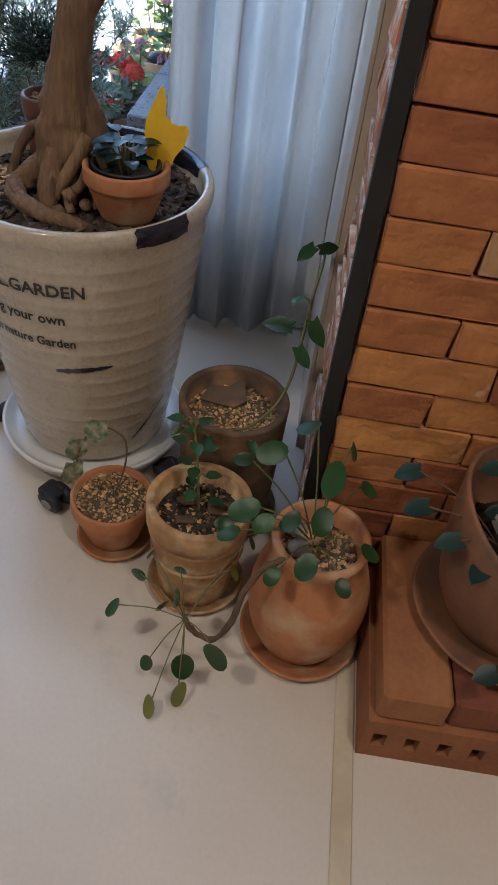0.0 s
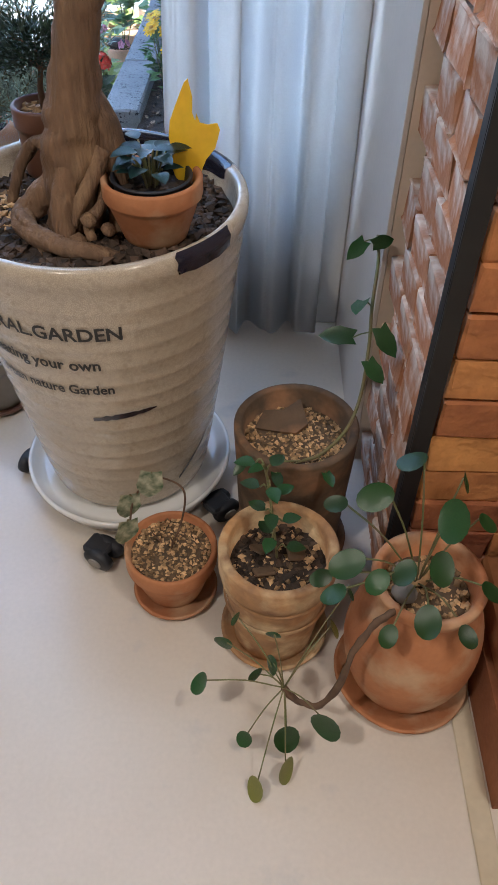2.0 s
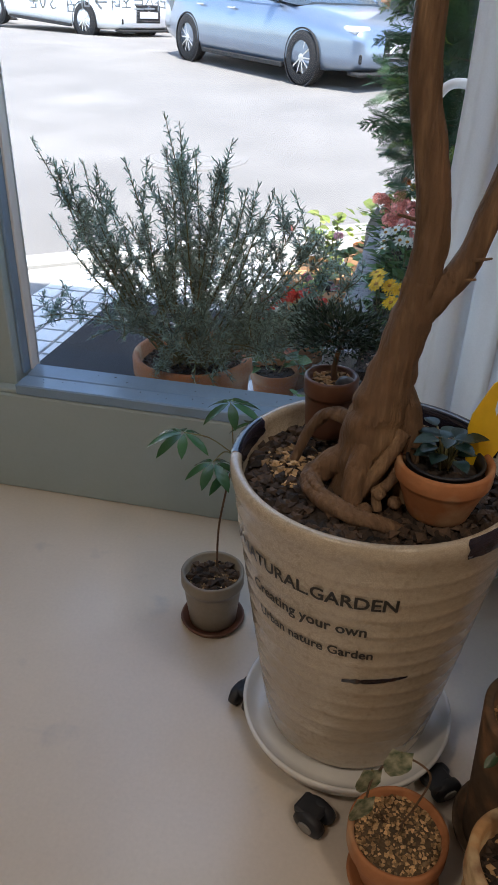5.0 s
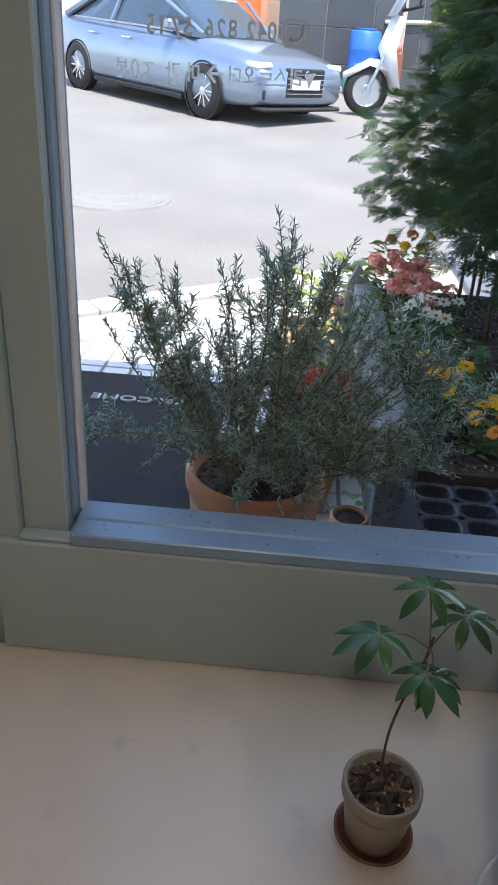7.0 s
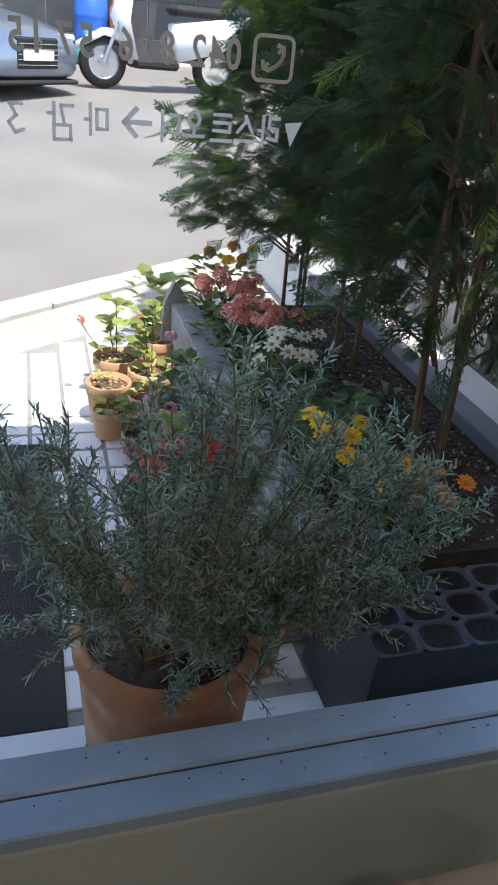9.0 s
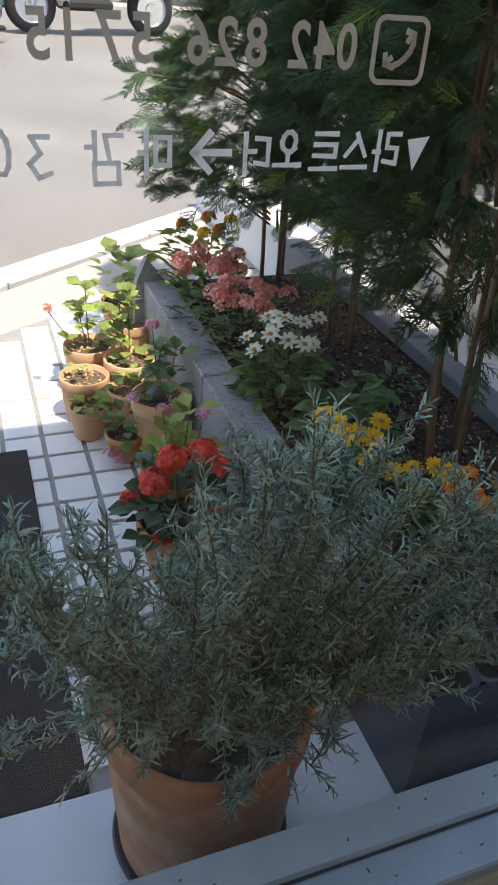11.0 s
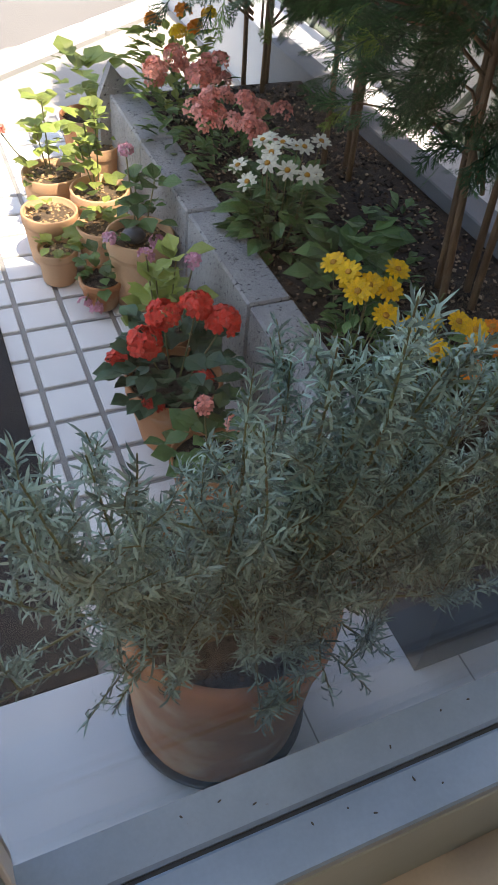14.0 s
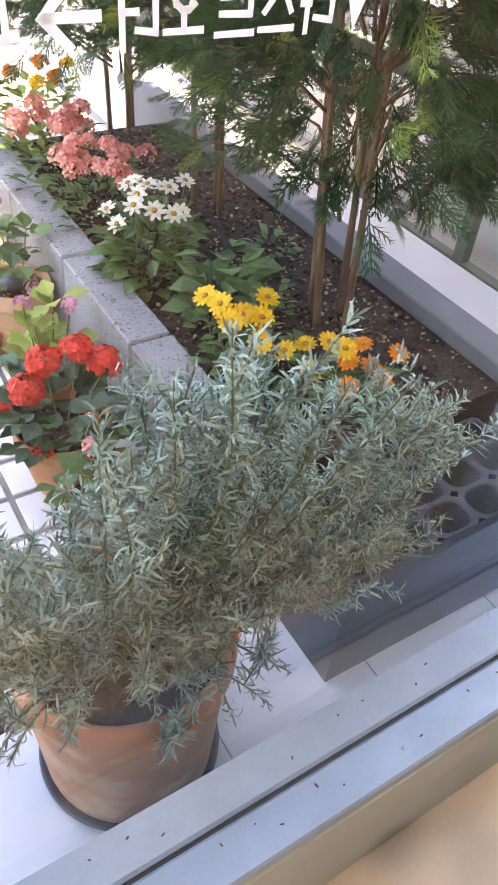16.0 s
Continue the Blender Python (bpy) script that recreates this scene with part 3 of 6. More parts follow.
def big_r(z):
    return 0.137 + 0.066 * max(0.0, (z - 0.062) / 0.462) ** 0.92


def glaze_patch(a0, a1, outer, lo, label):
    """A brushed patch of dark glaze over the lip."""
    pr = [(0.2084, 0.537), (0.209, 0.546), (0.2068, 0.554), (0.202, 0.5572), (0.196, 0.5572), (0.1908, 0.5525), (0.1892, 0.545)]
    if outer:
        pr = [(big_r(lo) + 0.0022, lo), (0.2062, 0.529)] + pr[:4]
    else:
        pr = pr[2:] + [(0.188, lo)]
    v, f, n = [], [], 26
    for i in range(n + 1):
        a = radians(a0 + (a1 - a0) * i / n)
        e = math.sin(math.pi * (0.04 + 0.92 * i / n)) ** 0.5 * (0.85 + 0.3 * noise.noise((i * 0.3, lo * 30, 0)))
        for k, (r, z) in enumerate(pr):
            if outer and k == 0:
                z = 0.535 + (lo - 0.535) * e
                r = big_r(z) + 0.0026
            if not outer and k == len(pr) - 1:
                z = 0.545 + (lo - 0.545) * e
            b = a + radians(2.5) * noise.noise((k * 0.8, a0, 0.3)) * (1 if i in (0, 1, n - 1, n) else 0.3)
            v.append((r * math.cos(b), r * math.sin(b), z))
    k = len(pr)
    for i in range(n):
        for q in range(k - 1):
            f.append((i * k + q, (i + 1) * k + q, (i + 1) * k + q + 1, i * k + q + 1))
    part("glaze_mark", Shape().add(v, f), INK, big, label, True)


glaze_patch(-52, -26, True, 0.524, "dark indigo glaze brushed over the lip")
glaze_patch(25, 105, False, 0.52, "dark indigo glaze brushed inside the lip")
glaze_patch(158, 190, False, 0.525, "dark indigo glaze brushed inside the lip")


def brush_mark(a0, a1, z0, z1, w, label):
    v, f, n = [], [], 24
    for i in range(n + 1):
        t = i / n
        a = radians(a0 + (a1 - a0) * t)
        z = z0 + (z1 - z0) * t
        h = w * (0.25 + 0.75 * math.sin(math.pi * min(1, 0.12 + t * 0.9)) ** 0.7) * (0.8 + 0.5 * noise.noise((i * 0.5, a0, 3)))
        for s in (-1, 1):
            zz = z + s * h * 0.5
            r = big_r(zz) + 0.0018
            v.append((r * math.cos(a), r * math.sin(a), zz))
    for i in range(n):
        f.append((2 * i, 2 * i + 2, 2 * i + 3, 2 * i + 1))
    part("brush_mark", Shape().add(v, f), INK, big, label, True)


brush_mark(-92, -62, 0.296, 0.307, 0.013, "dark brushed glaze stroke")
brush_mark(-47, -20, 0.105, 0.185, 0.012, "dark brushed glaze stroke")
brush_mark(-165, -150, 0.42, 0.47, 0.012, "dark brushed glaze stroke")


def wrap_text(body, z, a0, a1, sy, label):
    me = text_mesh(body, INKTXT, 1.0, sy, bold=0.022)
    wide = max(q.co.x for q in me.vertices)
    for q in me.vertices:
        a = radians(a0 + (a1 - a0) * q.co.x / wide)
        zz = z + q.co.y
        r = big_r(zz) + 0.0020
        q.co = (r * math.cos(a), r * math.sin(a), zz)
    part("lettering", me, None, big, label)


wrap_text("NATURAL.GARDEN", 0.449, -148, -74, 0.030, "dark printed capitals")
wrap_text("Creating your own", 0.396, -140, -84, 0.027, "dark printed words")
wrap_text("Urban nature Garden", 0.350, -137, -80, 0.024, "dark printed words")
part("mulch_bed", Shape().lathe([(0, 0.527), (0.1, 0.525), (0.1885, 0.515)], 40), SOIL, big, "dark potting soil")
part("bark_mulch", pebbles(Shape(), 1500, 0.182, 0.521, 0.0088, 3, mound=0.008), BARKMIX, big, "dark bark mulch", kind="stuff")
part("tan_grit", pebbles(Shape(), 150, 0.055, 0.524, 0.006, 4, cx=-0.115, cy=0.0, mound=0.005), GRAVEL, big, "tan grit among the mulch", kind="stuff")
tray = thing("wheeled_plant_tray", (BX, BY, 0.0), "white round plant tray on black castors", "plant trolley")
part("dish", Shape().lathe([(0, 0.036), (0.160, 0.036), (0.172, 0.04), (0.1795, 0.058), (0.18, 0.064), (0.1768, 0.066), (0.173, 0.064), (0.166, 0.05), (0.15, 0.047), (0, 0.047)], 72), CERAM, tray, smooth=True)
for a, cr_ in ((-98, 0.200), (-31, 0.190), (75, 0.18), (178, 0.176)):
    c = part("castor", Shape().box(-0.016, -0.014, 0.026, 0.016, 0.014, 0.0385, 0.003), PLASTIC, tray, "black plastic castor", m=pose(cr_ * math.cos(radians(a)), cr_ * math.sin(radians(a)), 0, 0, 0, a + 70) @ Matrix.Diagonal((1.35, 1.35, 1.0, 1)))
    for s in (-1, 1):
        part("wheel", Shape().lathe([(0, -0.007), (0.014, -0.007), (0.019, -0.005), (0.02, 0), (0.019, 0.005), (0.014, 0.007), (0, 0.007)], 20), PLASTIC, c, smooth=True, m=pose(0.006, s * 0.011, 0.02, 90, 0, 0))
    part("hub", Shape().lathe([(0, 0), (0.009, 0), (0.009, 0.002), (0, 0.003)], 14), STONE, c, "grey wheel hub", m=pose(0.006, -0.0185, 0.02, 90, 0, 0))

# ficus growing in it
fic = thing("ficus_tree", (BX, BY, 0.52), "old ficus with a swollen twisted trunk and bare limbs", "indoor tree")


def rel(*pts):
    return [(x - BX, y - BY, z - 0.52) for x, y, z in pts]


def limb(name, pts, r0, r1, seg=14, n=6, wob=0.16, label="", parent=fic):
    c = curve(rel(*pts), n)
    k = len(c) - 1
    return part(name, Shape().tube(c, [r0 + (r1 - r0) * (i / k) for i in range(k + 1)], seg, wob, seed=pts[0][0] * 31), FICUS, parent, label, True)


trunk_c = curve(rel((0.868, -0.685, 0.50), (0.872, -0.685, 0.55), (0.876, -0.688, 0.60), (0.886, -0.692, 0.65), (0.893, -0.697, 0.69), (0.902, -0.70, 0.74), (0.912, -0.70, 0.79), (0.918, -0.70, 0.835)), 7)
trunk_r = [(0.50, 0.040), (0.58, 0.038), (0.64, 0.040), (0.68, 0.033), (0.74, 0.0255), (0.79, 0.0245), (0.84, 0.020)]


def trunk_radius(z):
    for (z0, r0), (z1, r1) in zip(trunk_r, trunk_r[1:]):
        if z <= z1:
            return r0 + (r1 - r0) * max(0.0, (z - z0) / (z1 - z0))
    return trunk_r[-1][1]


part("trunk", Shape().tube(trunk_c, [trunk_radius(p.z + 0.52) for p in trunk_c], 26, 0.16, 3.0), FICUS, fic, "", True)
limb("limb", [(0.912, -0.70, 0.79), (0.919, -0.70, 0.85), (0.921, -0.70, 0.885), (0.916, -0.70, 0.93), (0.906, -0.70, 0.98), (0.892, -0.70, 1.04), (0.889, -0.70, 1.11), (0.89, -0.69, 1.4)], 0.0215, 0.0155, 16, 6, 0.1)
limb("limb", [(0.912, -0.70, 0.78), (0.938, -0.70, 0.818), (0.966, -0.69, 0.86), (0.985, -0.685, 0.93), (0.999, -0.68, 0.985)], 0.019, 0.0125, 14, 6, 0.12)
limb("branch", [(0.994, -0.68, 0.955), (0.999, -0.675, 1.0), (1.012, -0.665, 1.05), (1.03, -0.66, 1.105), (1.05, -0.65, 1.3)], 0.0105, 0.0075, 10)
limb("branch", [(0.994, -0.68, 0.965), (1.012, -0.672, 0.995), (1.04, -0.66, 1.012), (1.073, -0.66, 1.072), (1.16, -0.64, 1.25)], 0.0125, 0.0085, 10)
limb("root", [(0.874, -0.69, 0.625), (0.852, -0.69, 0.585), (0.826, -0.69, 0.558), (0.808, -0.698, 0.545), (0.812, -0.725, 0.542), (0.833, -0.748, 0.54), (0.868, -0.768, 0.537), (0.905, -0.772, 0.532), (0.935, -0.762, 0.52)], 0.021, 0.0095, 14, 6, 0.22)
limb("root", [(0.822, -0.692, 0.566), (0.806, -0.706, 0.556), (0.816, -0.734, 0.553), (0.842, -0.755, 0.548), (0.87, -0.762, 0.543)], 0.0085, 0.005, 10, 6, 0.2)
limb("root", [(0.882, -0.70, 0.64), (0.874, -0.718, 0.60), (0.868, -0.735, 0.56), (0.864, -0.742, 0.515)], 0.019, 0.0135, 14, 6, 0.25)
limb("root", [(0.905, -0.69, 0.69), (0.925, -0.688, 0.64), (0.934, -0.69, 0.59), (0.937, -0.695, 0.51)], 0.021, 0.022, 14, 6, 0.2)
limb("root", [(0.922, -0.705, 0.635), (0.904, -0.722, 0.60), (0.888, -0.73, 0.575), (0.876, -0.738, 0.55)], 0.012, 0.008, 12, 6, 0.25)
limb("root", [(0.925, -0.705, 0.60), (0.915, -0.726, 0.572), (0.898, -0.738, 0.556), (0.902, -0.748, 0.535)], 0.009, 0.006, 10, 6, 0.25)
limb("root", [(0.868, -0.67, 0.62), (0.845, -0.645, 0.612), (0.815, -0.625, 0.605), (0.79, -0.625, 0.575), (0.77, -0.64, 0.525)], 0.0125, 0.007, 10, 6, 0.25)
for kx, ky, kz, kr in ((0.90, -0.742, 0.56, 0.011), (0.885, -0.752, 0.535, 0.012), (0.922, -0.738, 0.545, 0.010), (0.842, -0.762, 0.528, 0.009)):
    part("root_knot", Shape().lathe([(0, -0.7), (0.6, -0.55), (1, 0), (0.75, 0.6), (0, 0.85)], 12, pose(kx - BX, ky - BY, kz - 0.52, 20, 35, 0) @ Matrix.Scale(kr, 4), 0.25, kx * 40), FICUS, fic, "", True)
for tx, tz, d in ((0.9, 0.60, 1), (0.93, 0.83, 1), (0.965, 0.86, 1), (0.905, 0.9, -1), (0.952, 0.835, 1)):
    part("twig_stub", Shape().tube([(tx - BX, -0.05, tz - 0.52), (tx - BX + 0.024 * d, -0.062, tz - 0.512)], [0.003, 0.0014], 6), FICUS, fic)


def potted(name, loc, label, rb, rt, h, mat, band=0.0, inside=None, wall=0.008, grit=GRAVEL, ng=260, gs=0.0045, wob=0.012, belly=0.0, category="potted plant", out=0.004, group="", z0=0.0):
    t = thing(name, loc, label, category, group)
    part("pot", Shape().lathe(pot_profile(rb, rt, h, band, out, wall, inside, belly=belly), 56, wob=wob, seed=loc[0] * 17), mat, t, smooth=True)
    zi = (h * 0.75 if inside is None else inside)
    gravel_part(t, rt - wall - 0.001, zi + 0.004, ng, gs, grit, int(loc[0] * 1000))
    return t


# small clay pot with a black liner standing on the mulch
sp = potted("potted_seedling", (0.979, -0.714, 0.526), "worn terracotta pot with a dark leafy seedling in black liner", 0.041, 0.063, 0.082, TERRA, 0.026, 0.06, grit=BARKMIX, ng=60)
part("liner", Shape().lathe([(0.046, 0.062), (0.049, 0.0795), (0.051, 0.0805), (0.0505, 0.083), (0.047, 0.083), (0.044, 0.062)], 40), PLASTIC, sp, "black plastic liner", True)
OVAL = leaf_data("oval_leaf", IVY, 0.72, 1.3, 0.3)
for i in range(26):
    a, d, z = rng.uniform(0, 6.28), rng.uniform(0.004, 0.036), rng.uniform(0.085, 0.118)
    petiole_leaf(sp, OVAL, (0.2 * d * math.cos(a), 0.2 * d * math.sin(a), 0.062), (d * math.cos(a) * 0.8, d * math.sin(a) * 0.8, z), (math.cos(a) * 0.5, math.sin(a) * 0.5, 1), rng.uniform(0.025, 0.036), along=(math.cos(a), math.sin(a), 0.15))

# yellow butterfly-shaped sticky trap
trap = thing("sticky_trap", pose(1.014, -0.69, 0.588, 0, 0, 12), "yellow butterfly-shaped sticky insect trap on a stake", "insect trap")
out = [(0, 0), (0.009, 0.006), (0.023, 0.009), (0.031, 0.027), (0.043, 0.041), (0.049, 0.063), (0.046, 0.071), (0.034, 0.07), (0.0245, 0.073), (0.021, 0.084), (0.019, 0.075), (0.0155, 0.086), (0.0165, 0.103), (0.012, 0.124), (0.0075, 0.12), (-0.003, 0.097), (-0.0115, 0.077), (-0.014, 0.057), (-0.01, 0.037), (-0.013, 0.022), (-0.0075, 0.006)]
k = len(out)
part("card", Shape().add([(x, y, z) for y in (-0.0008, 0.0008) for x, z in out], [tuple(range(k)), tuple(range(2 * k - 1, k - 1, -1))] + [(i, i + k, (i + 1) % k + k, (i + 1) % k) for i in range(k)]), YTRAP, trap)
part("stake", slab(-0.002, -0.0007, -0.05, 0.002, 0.0007, 0.006), YTRAP, trap)

# brown pot with a little conifer
bon = potted("potted_conifer", (0.806, -0.535, 0.526), "brown clay pot with a miniature conifer", 0.036, 0.042, 0.098, BROWNP, 0.03, 0.083, grit=GRAVEL, ng=70, gs=0.006, out=0.003)
part("trunk", Shape().tube(curve([(0.005, 0, 0.08), (0.003, 0, 0.115), (0.008, 0, 0.145), (0.004, 0, 0.175)], 4), [0.0055 - 0.0003 * i for i in range(13)], 8, 0.2), WOODSTEM, bon, smooth=True)
part("dark_pebble", Shape().lathe([(0, 0), (0.013, 0.002), (0.016, 0.009), (0.011, 0.016), (0, 0.018)], 14), SLATE, bon, "dark smooth pebble", True, m=pose(0.023, -0.012, 0.083))
ns = Shape()
for i in range(11):
    a, e = i * 2.4, rng.uniform(-0.05, 0.4)
    L = rng.uniform(0.03, 0.06)
    b0 = Vector((0.006, 0, 0.14 + 0.003 * i))
    b1 = b0 + Vector((math.cos(a), math.sin(a), e)) * L
    part("twig", Shape().tube([b0, (b0 + b1) / 2 + Vector((0, 0, 0.003)), b1], [0.002, 0.0014, 0.001], 5), WOODSTEM, bon)
    for k in range(320):
        c = b1 + Vector((rng.gauss(0, 0.016), rng.gauss(0, 0.016), rng.gauss(0.008, 0.008)))
        d = (c - b0).normalized() + Vector((rng.uniform(-.7, .7), rng.uniform(-.7, .7), rng.uniform(-.3, .8)))
        ns.add([(-0.0017, 0, 0), (0.0017, 0, 0), (0, 0.0095, 0)], [(0, 1, 2)], frame_m(c, d, (rng.uniform(-1, 1), rng.uniform(-1, 1), 1)))
part("needles", ns, CONIF, bon, "dense dark green needles")

# clay pots on the floor, each with its saucer
saucer((0.994, -0.905, 0.0), 0.067, 0.016, TERRA, "small round terracotta saucer on the floor")
p1 = potted("potted_ivy", (0.991, -0.902, 0.0055), "small terracotta pot with one trailing cream-edged ivy stem", 0.046, 0.071, 0.104, TERRA, 0.03, 0.088, grit=GRAVEL, ng=620, gs=0.0036)
IVYLEAF = leaf_data("ivy_leaf", VARIEG, 0.75, 1.4, 0.2, heart=0.1)
part("stem", Shape().tube(curve([(0.0, 0.01, 0.09), (0.018, 0.012, 0.15), (0.027, 0.0, 0.225), (0.012, 0, 0.25), (-0.018, 0.0, 0.255), (-0.045, -0.004, 0.215), (-0.052, -0.02, 0.18)], 6), 0.0016, 6), WOODSTEM, p1, smooth=True)
for b, e, nrm, s in (((-0.010, 0, 0.253), (-0.016, -0.004, 0.272), (0.2, -1, 0.5), 0.05), ((-0.045, -0.004, 0.215), (-0.05, -0.006, 0.226), (0.5, -1, 0.2), 0.048), ((-0.052, -0.02, 0.185), (-0.054, -0.024, 0.19), (0.7, -1, 0.1), 0.05)):
    petiole_leaf(p1, IVYLEAF, b, e, nrm, s, along=(-0.15, -0.2, -1), sag=0.004)
part("twig", Shape().tube([(0, 0, 0.088), (0.004, -0.003, 0.12), (0.001, -0.01, 0.142)], [0.0015, 0.0012, 0.0008], 5), WOODSTEM, p1)
part("twig", Shape().tube([(-0.01, 0.01, 0.088), (-0.03, 0.015, 0.118), (-0.034, 0.0, 0.128)], [0.0012, 0.001, 0.0007], 5), WOODSTEM, p1)

saucer((1.152, -0.972, 0.0), 0.082, 0.018, TERRA_OLD, "weathered terracotta saucer on the floor")
p3 = potted("potted_trailing_pilea", (1.151, -0.975, 0.0055), "weathered yellow-rimmed terracotta pot with a trailing round-leaved plant", 0.060, 0.083, 0.206, TERRA_OLD, 0.042, 0.165, wall=0.014, grit=BARKMIX, ng=230, gs=0.006)
part("ridge", Shape().lathe([(0.0775, 0.148), (0.0805, 0.151), (0.0775, 0.155)], 56, wob=0.012), TERRA_OLD, p3, smooth=True)
part("ridge", Shape().lathe([(0.0735, 0.10), (0.0765, 0.103), (0.0735, 0.107)], 56, wob=0.012), TERRA_OLD, p3, smooth=True)
part("grit", pebbles(Shape(), 120, 0.062, 0.172, 0.0045, 9), GRAVEL, p3, "tan grit", kind="stuff")
for a, s in ((0.4, 0.019), (2.6, 0.016), (4.0, 0.015)):
    part("potshard", Shape().box(-s, -s * 0.6, 0, s, s * 0.6, 0.006, 0.002), TERRA_DARK, p3, "dark clay shard", m=pose(0.03 * math.cos(a), 0.03 * math.sin(a), 0.174, 18, 25 * math.sin(a * 3), a * 50))
ROUND = round_leaf("round_leaf", LEAF)
ROUNDY = round_leaf("round_leaf", LEAFY)
SCALY = leaf_data("small_leaf", LEAF, 0.7, 1.3, 0.25)
# the climbing stem of small leaves in the middle
part("stem", Shape().tube(curve([(0.0, 0.0, 0.165), (-0.01, 0.03, 0.235), (-0.02, 0.045, 0.30), (-0.026, 0.03, 0.335)], 5), 0.002, 6), STEM, p3, smooth=True)
for i in range(11):
    z = 0.19 + 0.013 * i
    x, y = -0.002 - 0.0021 * i, 0.006 + 0.0035 * i
    a = i * 2.2
    petiole_leaf(p3, SCALY, (x, y, z), (x + 0.012 * math.cos(a), y + 0.012 * math.sin(a), z + 0.006), (0.3 * math.cos(a), 0.3 * math.sin(a), 1), 0.028, along=(math.cos(a), math.sin(a), 0.1))
# scaly trailing stem from the neighbouring jar, its whorl of leaves held over the floor
trail = [(1.288, -1.095, 0.247), (1.262, -1.112, 0.243), (1.24, -1.128, 0.205), (1.228, -1.14, 0.145), (1.205, -1.148, 0.105), (1.175, -1.142, 0.108), (1.16, -1.135, 0.125)]

saucer((1.176, -0.795, 0.0), 0.098, 0.02, TERRA_DARK, "dark stained clay saucer on the floor")
p2 = potted("potted_vine", (1.176, -0.797, 0.0055), "tall dark moss-stained clay pot with a climbing vine", 0.08, 0.0925, 0.268, TERRA_DARK, 0.0, 0.228, wall=0.013, grit=GRAVEL, ng=900, gs=0.0038)
sh = [(-0.05, 0.0), (-0.03, 0.028), (0.0, 0.022), (0.028, 0.036), (0.03, -0.012), (0.008, -0.024), (-0.02, -0.014)]
part("potshard", Shape().add([(x, y, z) for z in (0, 0.008) for x, y in sh], [tuple(range(6, -1, -1)), tuple(range(7, 14))] + [(i, (i + 1) % 7, (i + 1) % 7 + 7, i + 7) for i in range(7)]), TERRA_DARK, p2, "broken clay shard on the grit", m=pose(-0.012, 0.03, 0.238, 12, -8, 10))
VINE = leaf_data("vine_leaf", LEAF, 0.62, 1.35, 0.25, heart=0.12)
vp = [(1.185, -0.85, 0.25), (1.21, -0.85, 0.265), (1.243, -0.835, 0.30), (1.262, -0.80, 0.335), (1.27, -0.76, 0.39), (1.275, -0.71, 0.42), (1.285, -0.65, 0.455), (1.288, -0.60, 0.47)]
vp = [(x - 1.176, y + 0.797, z - 0.0055) for x, y, z in vp]
part("stem", Shape().tube(curve(vp, 6), 0.0026, 6), STEM, p2, "yellow-green climbing stem", True)
for (x, y, z), (ax, ay, az), nrm, s in (((1.268, -0.605, 0.463), (-0.5, -0.5, -0.3), (0, -0.7, 0.6), 0.05), ((1.277, -0.635, 0.475), (0.6, 0.2, 0.1), (-0.3, -0.8, 0.5), 0.045),
                                        ((1.262, -0.71, 0.43), (-0.4, -0.9, 0.2), (-0.5, -0.3, 0.8), 0.055), ((1.282, -0.76, 0.42), (0.4, -0.6, -0.6), (-0.5, -0.6, 0.5), 0.06),
                                        ((1.25, -0.735, 0.385), (-1, 0.1, 0.05), (0, -0.5, 0.9), 0.065), ((1.265, -0.80, 0.395), (0.4, -0.4, -0.5), (-0.4, -0.7, 0.5), 0.05),
                                        ((1.13, -0.872, 0.262), (-0.8, -0.5, 0.1), (0, 0, 1), 0.038), ((1.145, -0.885, 0.26), (0.2, -1, 0), (0, 0, 1), 0.036), ((1.215, -0.885, 0.262), (0.3, -0.9, 0.1), (0, 0, 1), 0.035), ((1.10, -0.86, 0.25), (-0.6, -0.6, -0.3), (0, -0.3, 1), 0.03)):
    q = Vector((x - 1.176, y + 0.797, z - 0.0055))
    near = min(curve(vp, 6), key=lambda w: (w - q).length)
    petiole_leaf(p2, VINE, near, q, nrm, s * 0.75, along=(ax, ay, az), sag=0.002, r=0.0011)

# round jar with pilea
JX, JY = 1.338, -1.045
saucer((JX, JY, 0.0), 0.098, 0.02, TERRA, "terracotta saucer on the floor beside the joint strip")
jar = thing("potted_pilea", (JX, JY, 0.0055), "rounded terracotta jar with long-stalked round-leaved pilea", "potted plant")
jp = [(0, 0), (0.060, 0), (0.066, 0.005)]
for i in range(1, 15):
    t = i / 14
    jp.append((0.066 + 0.027 * math.sin(math.pi * min(1, t * 0.93) ** 0.9) - 0.006 * t ** 3, 0.005 + 0.215 * t))
jp += [(0.070, 0.228), (0.0705, 0.233), (0.073, 0.239), (0.072, 0.2445), (0.067, 0.247), (0.062, 0.245), (0.059, 0.238), (0.058, 0.21), (0, 0.205)]
part("pot", Shape().lathe(jp, 64, wob=0.012, seed=4.0), TERRA, jar, "banded orange terracotta", True)
gravel_part(jar, 0.057, 0.212, 260, 0.0048, GRAVEL, 12)
for x, y, s, mt in ((-0.03, -0.01, 0.017, STONE), (-0.012, 0.018, 0.019, GRAVEL), (-0.028, 0.024, 0.014, STONE)):
    part("pebble", Shape().lathe([(0, 0), (0.8, 0.1), (1.0, 0.45), (0.75, 0.85), (0, 1.0)], 12, Matrix.Scale(s, 4), 0.2), mt, jar, "pale stone", True, m=pose(x, y, 0.215))
crown_at = Vector((-0.01, 0.01, 0.215))
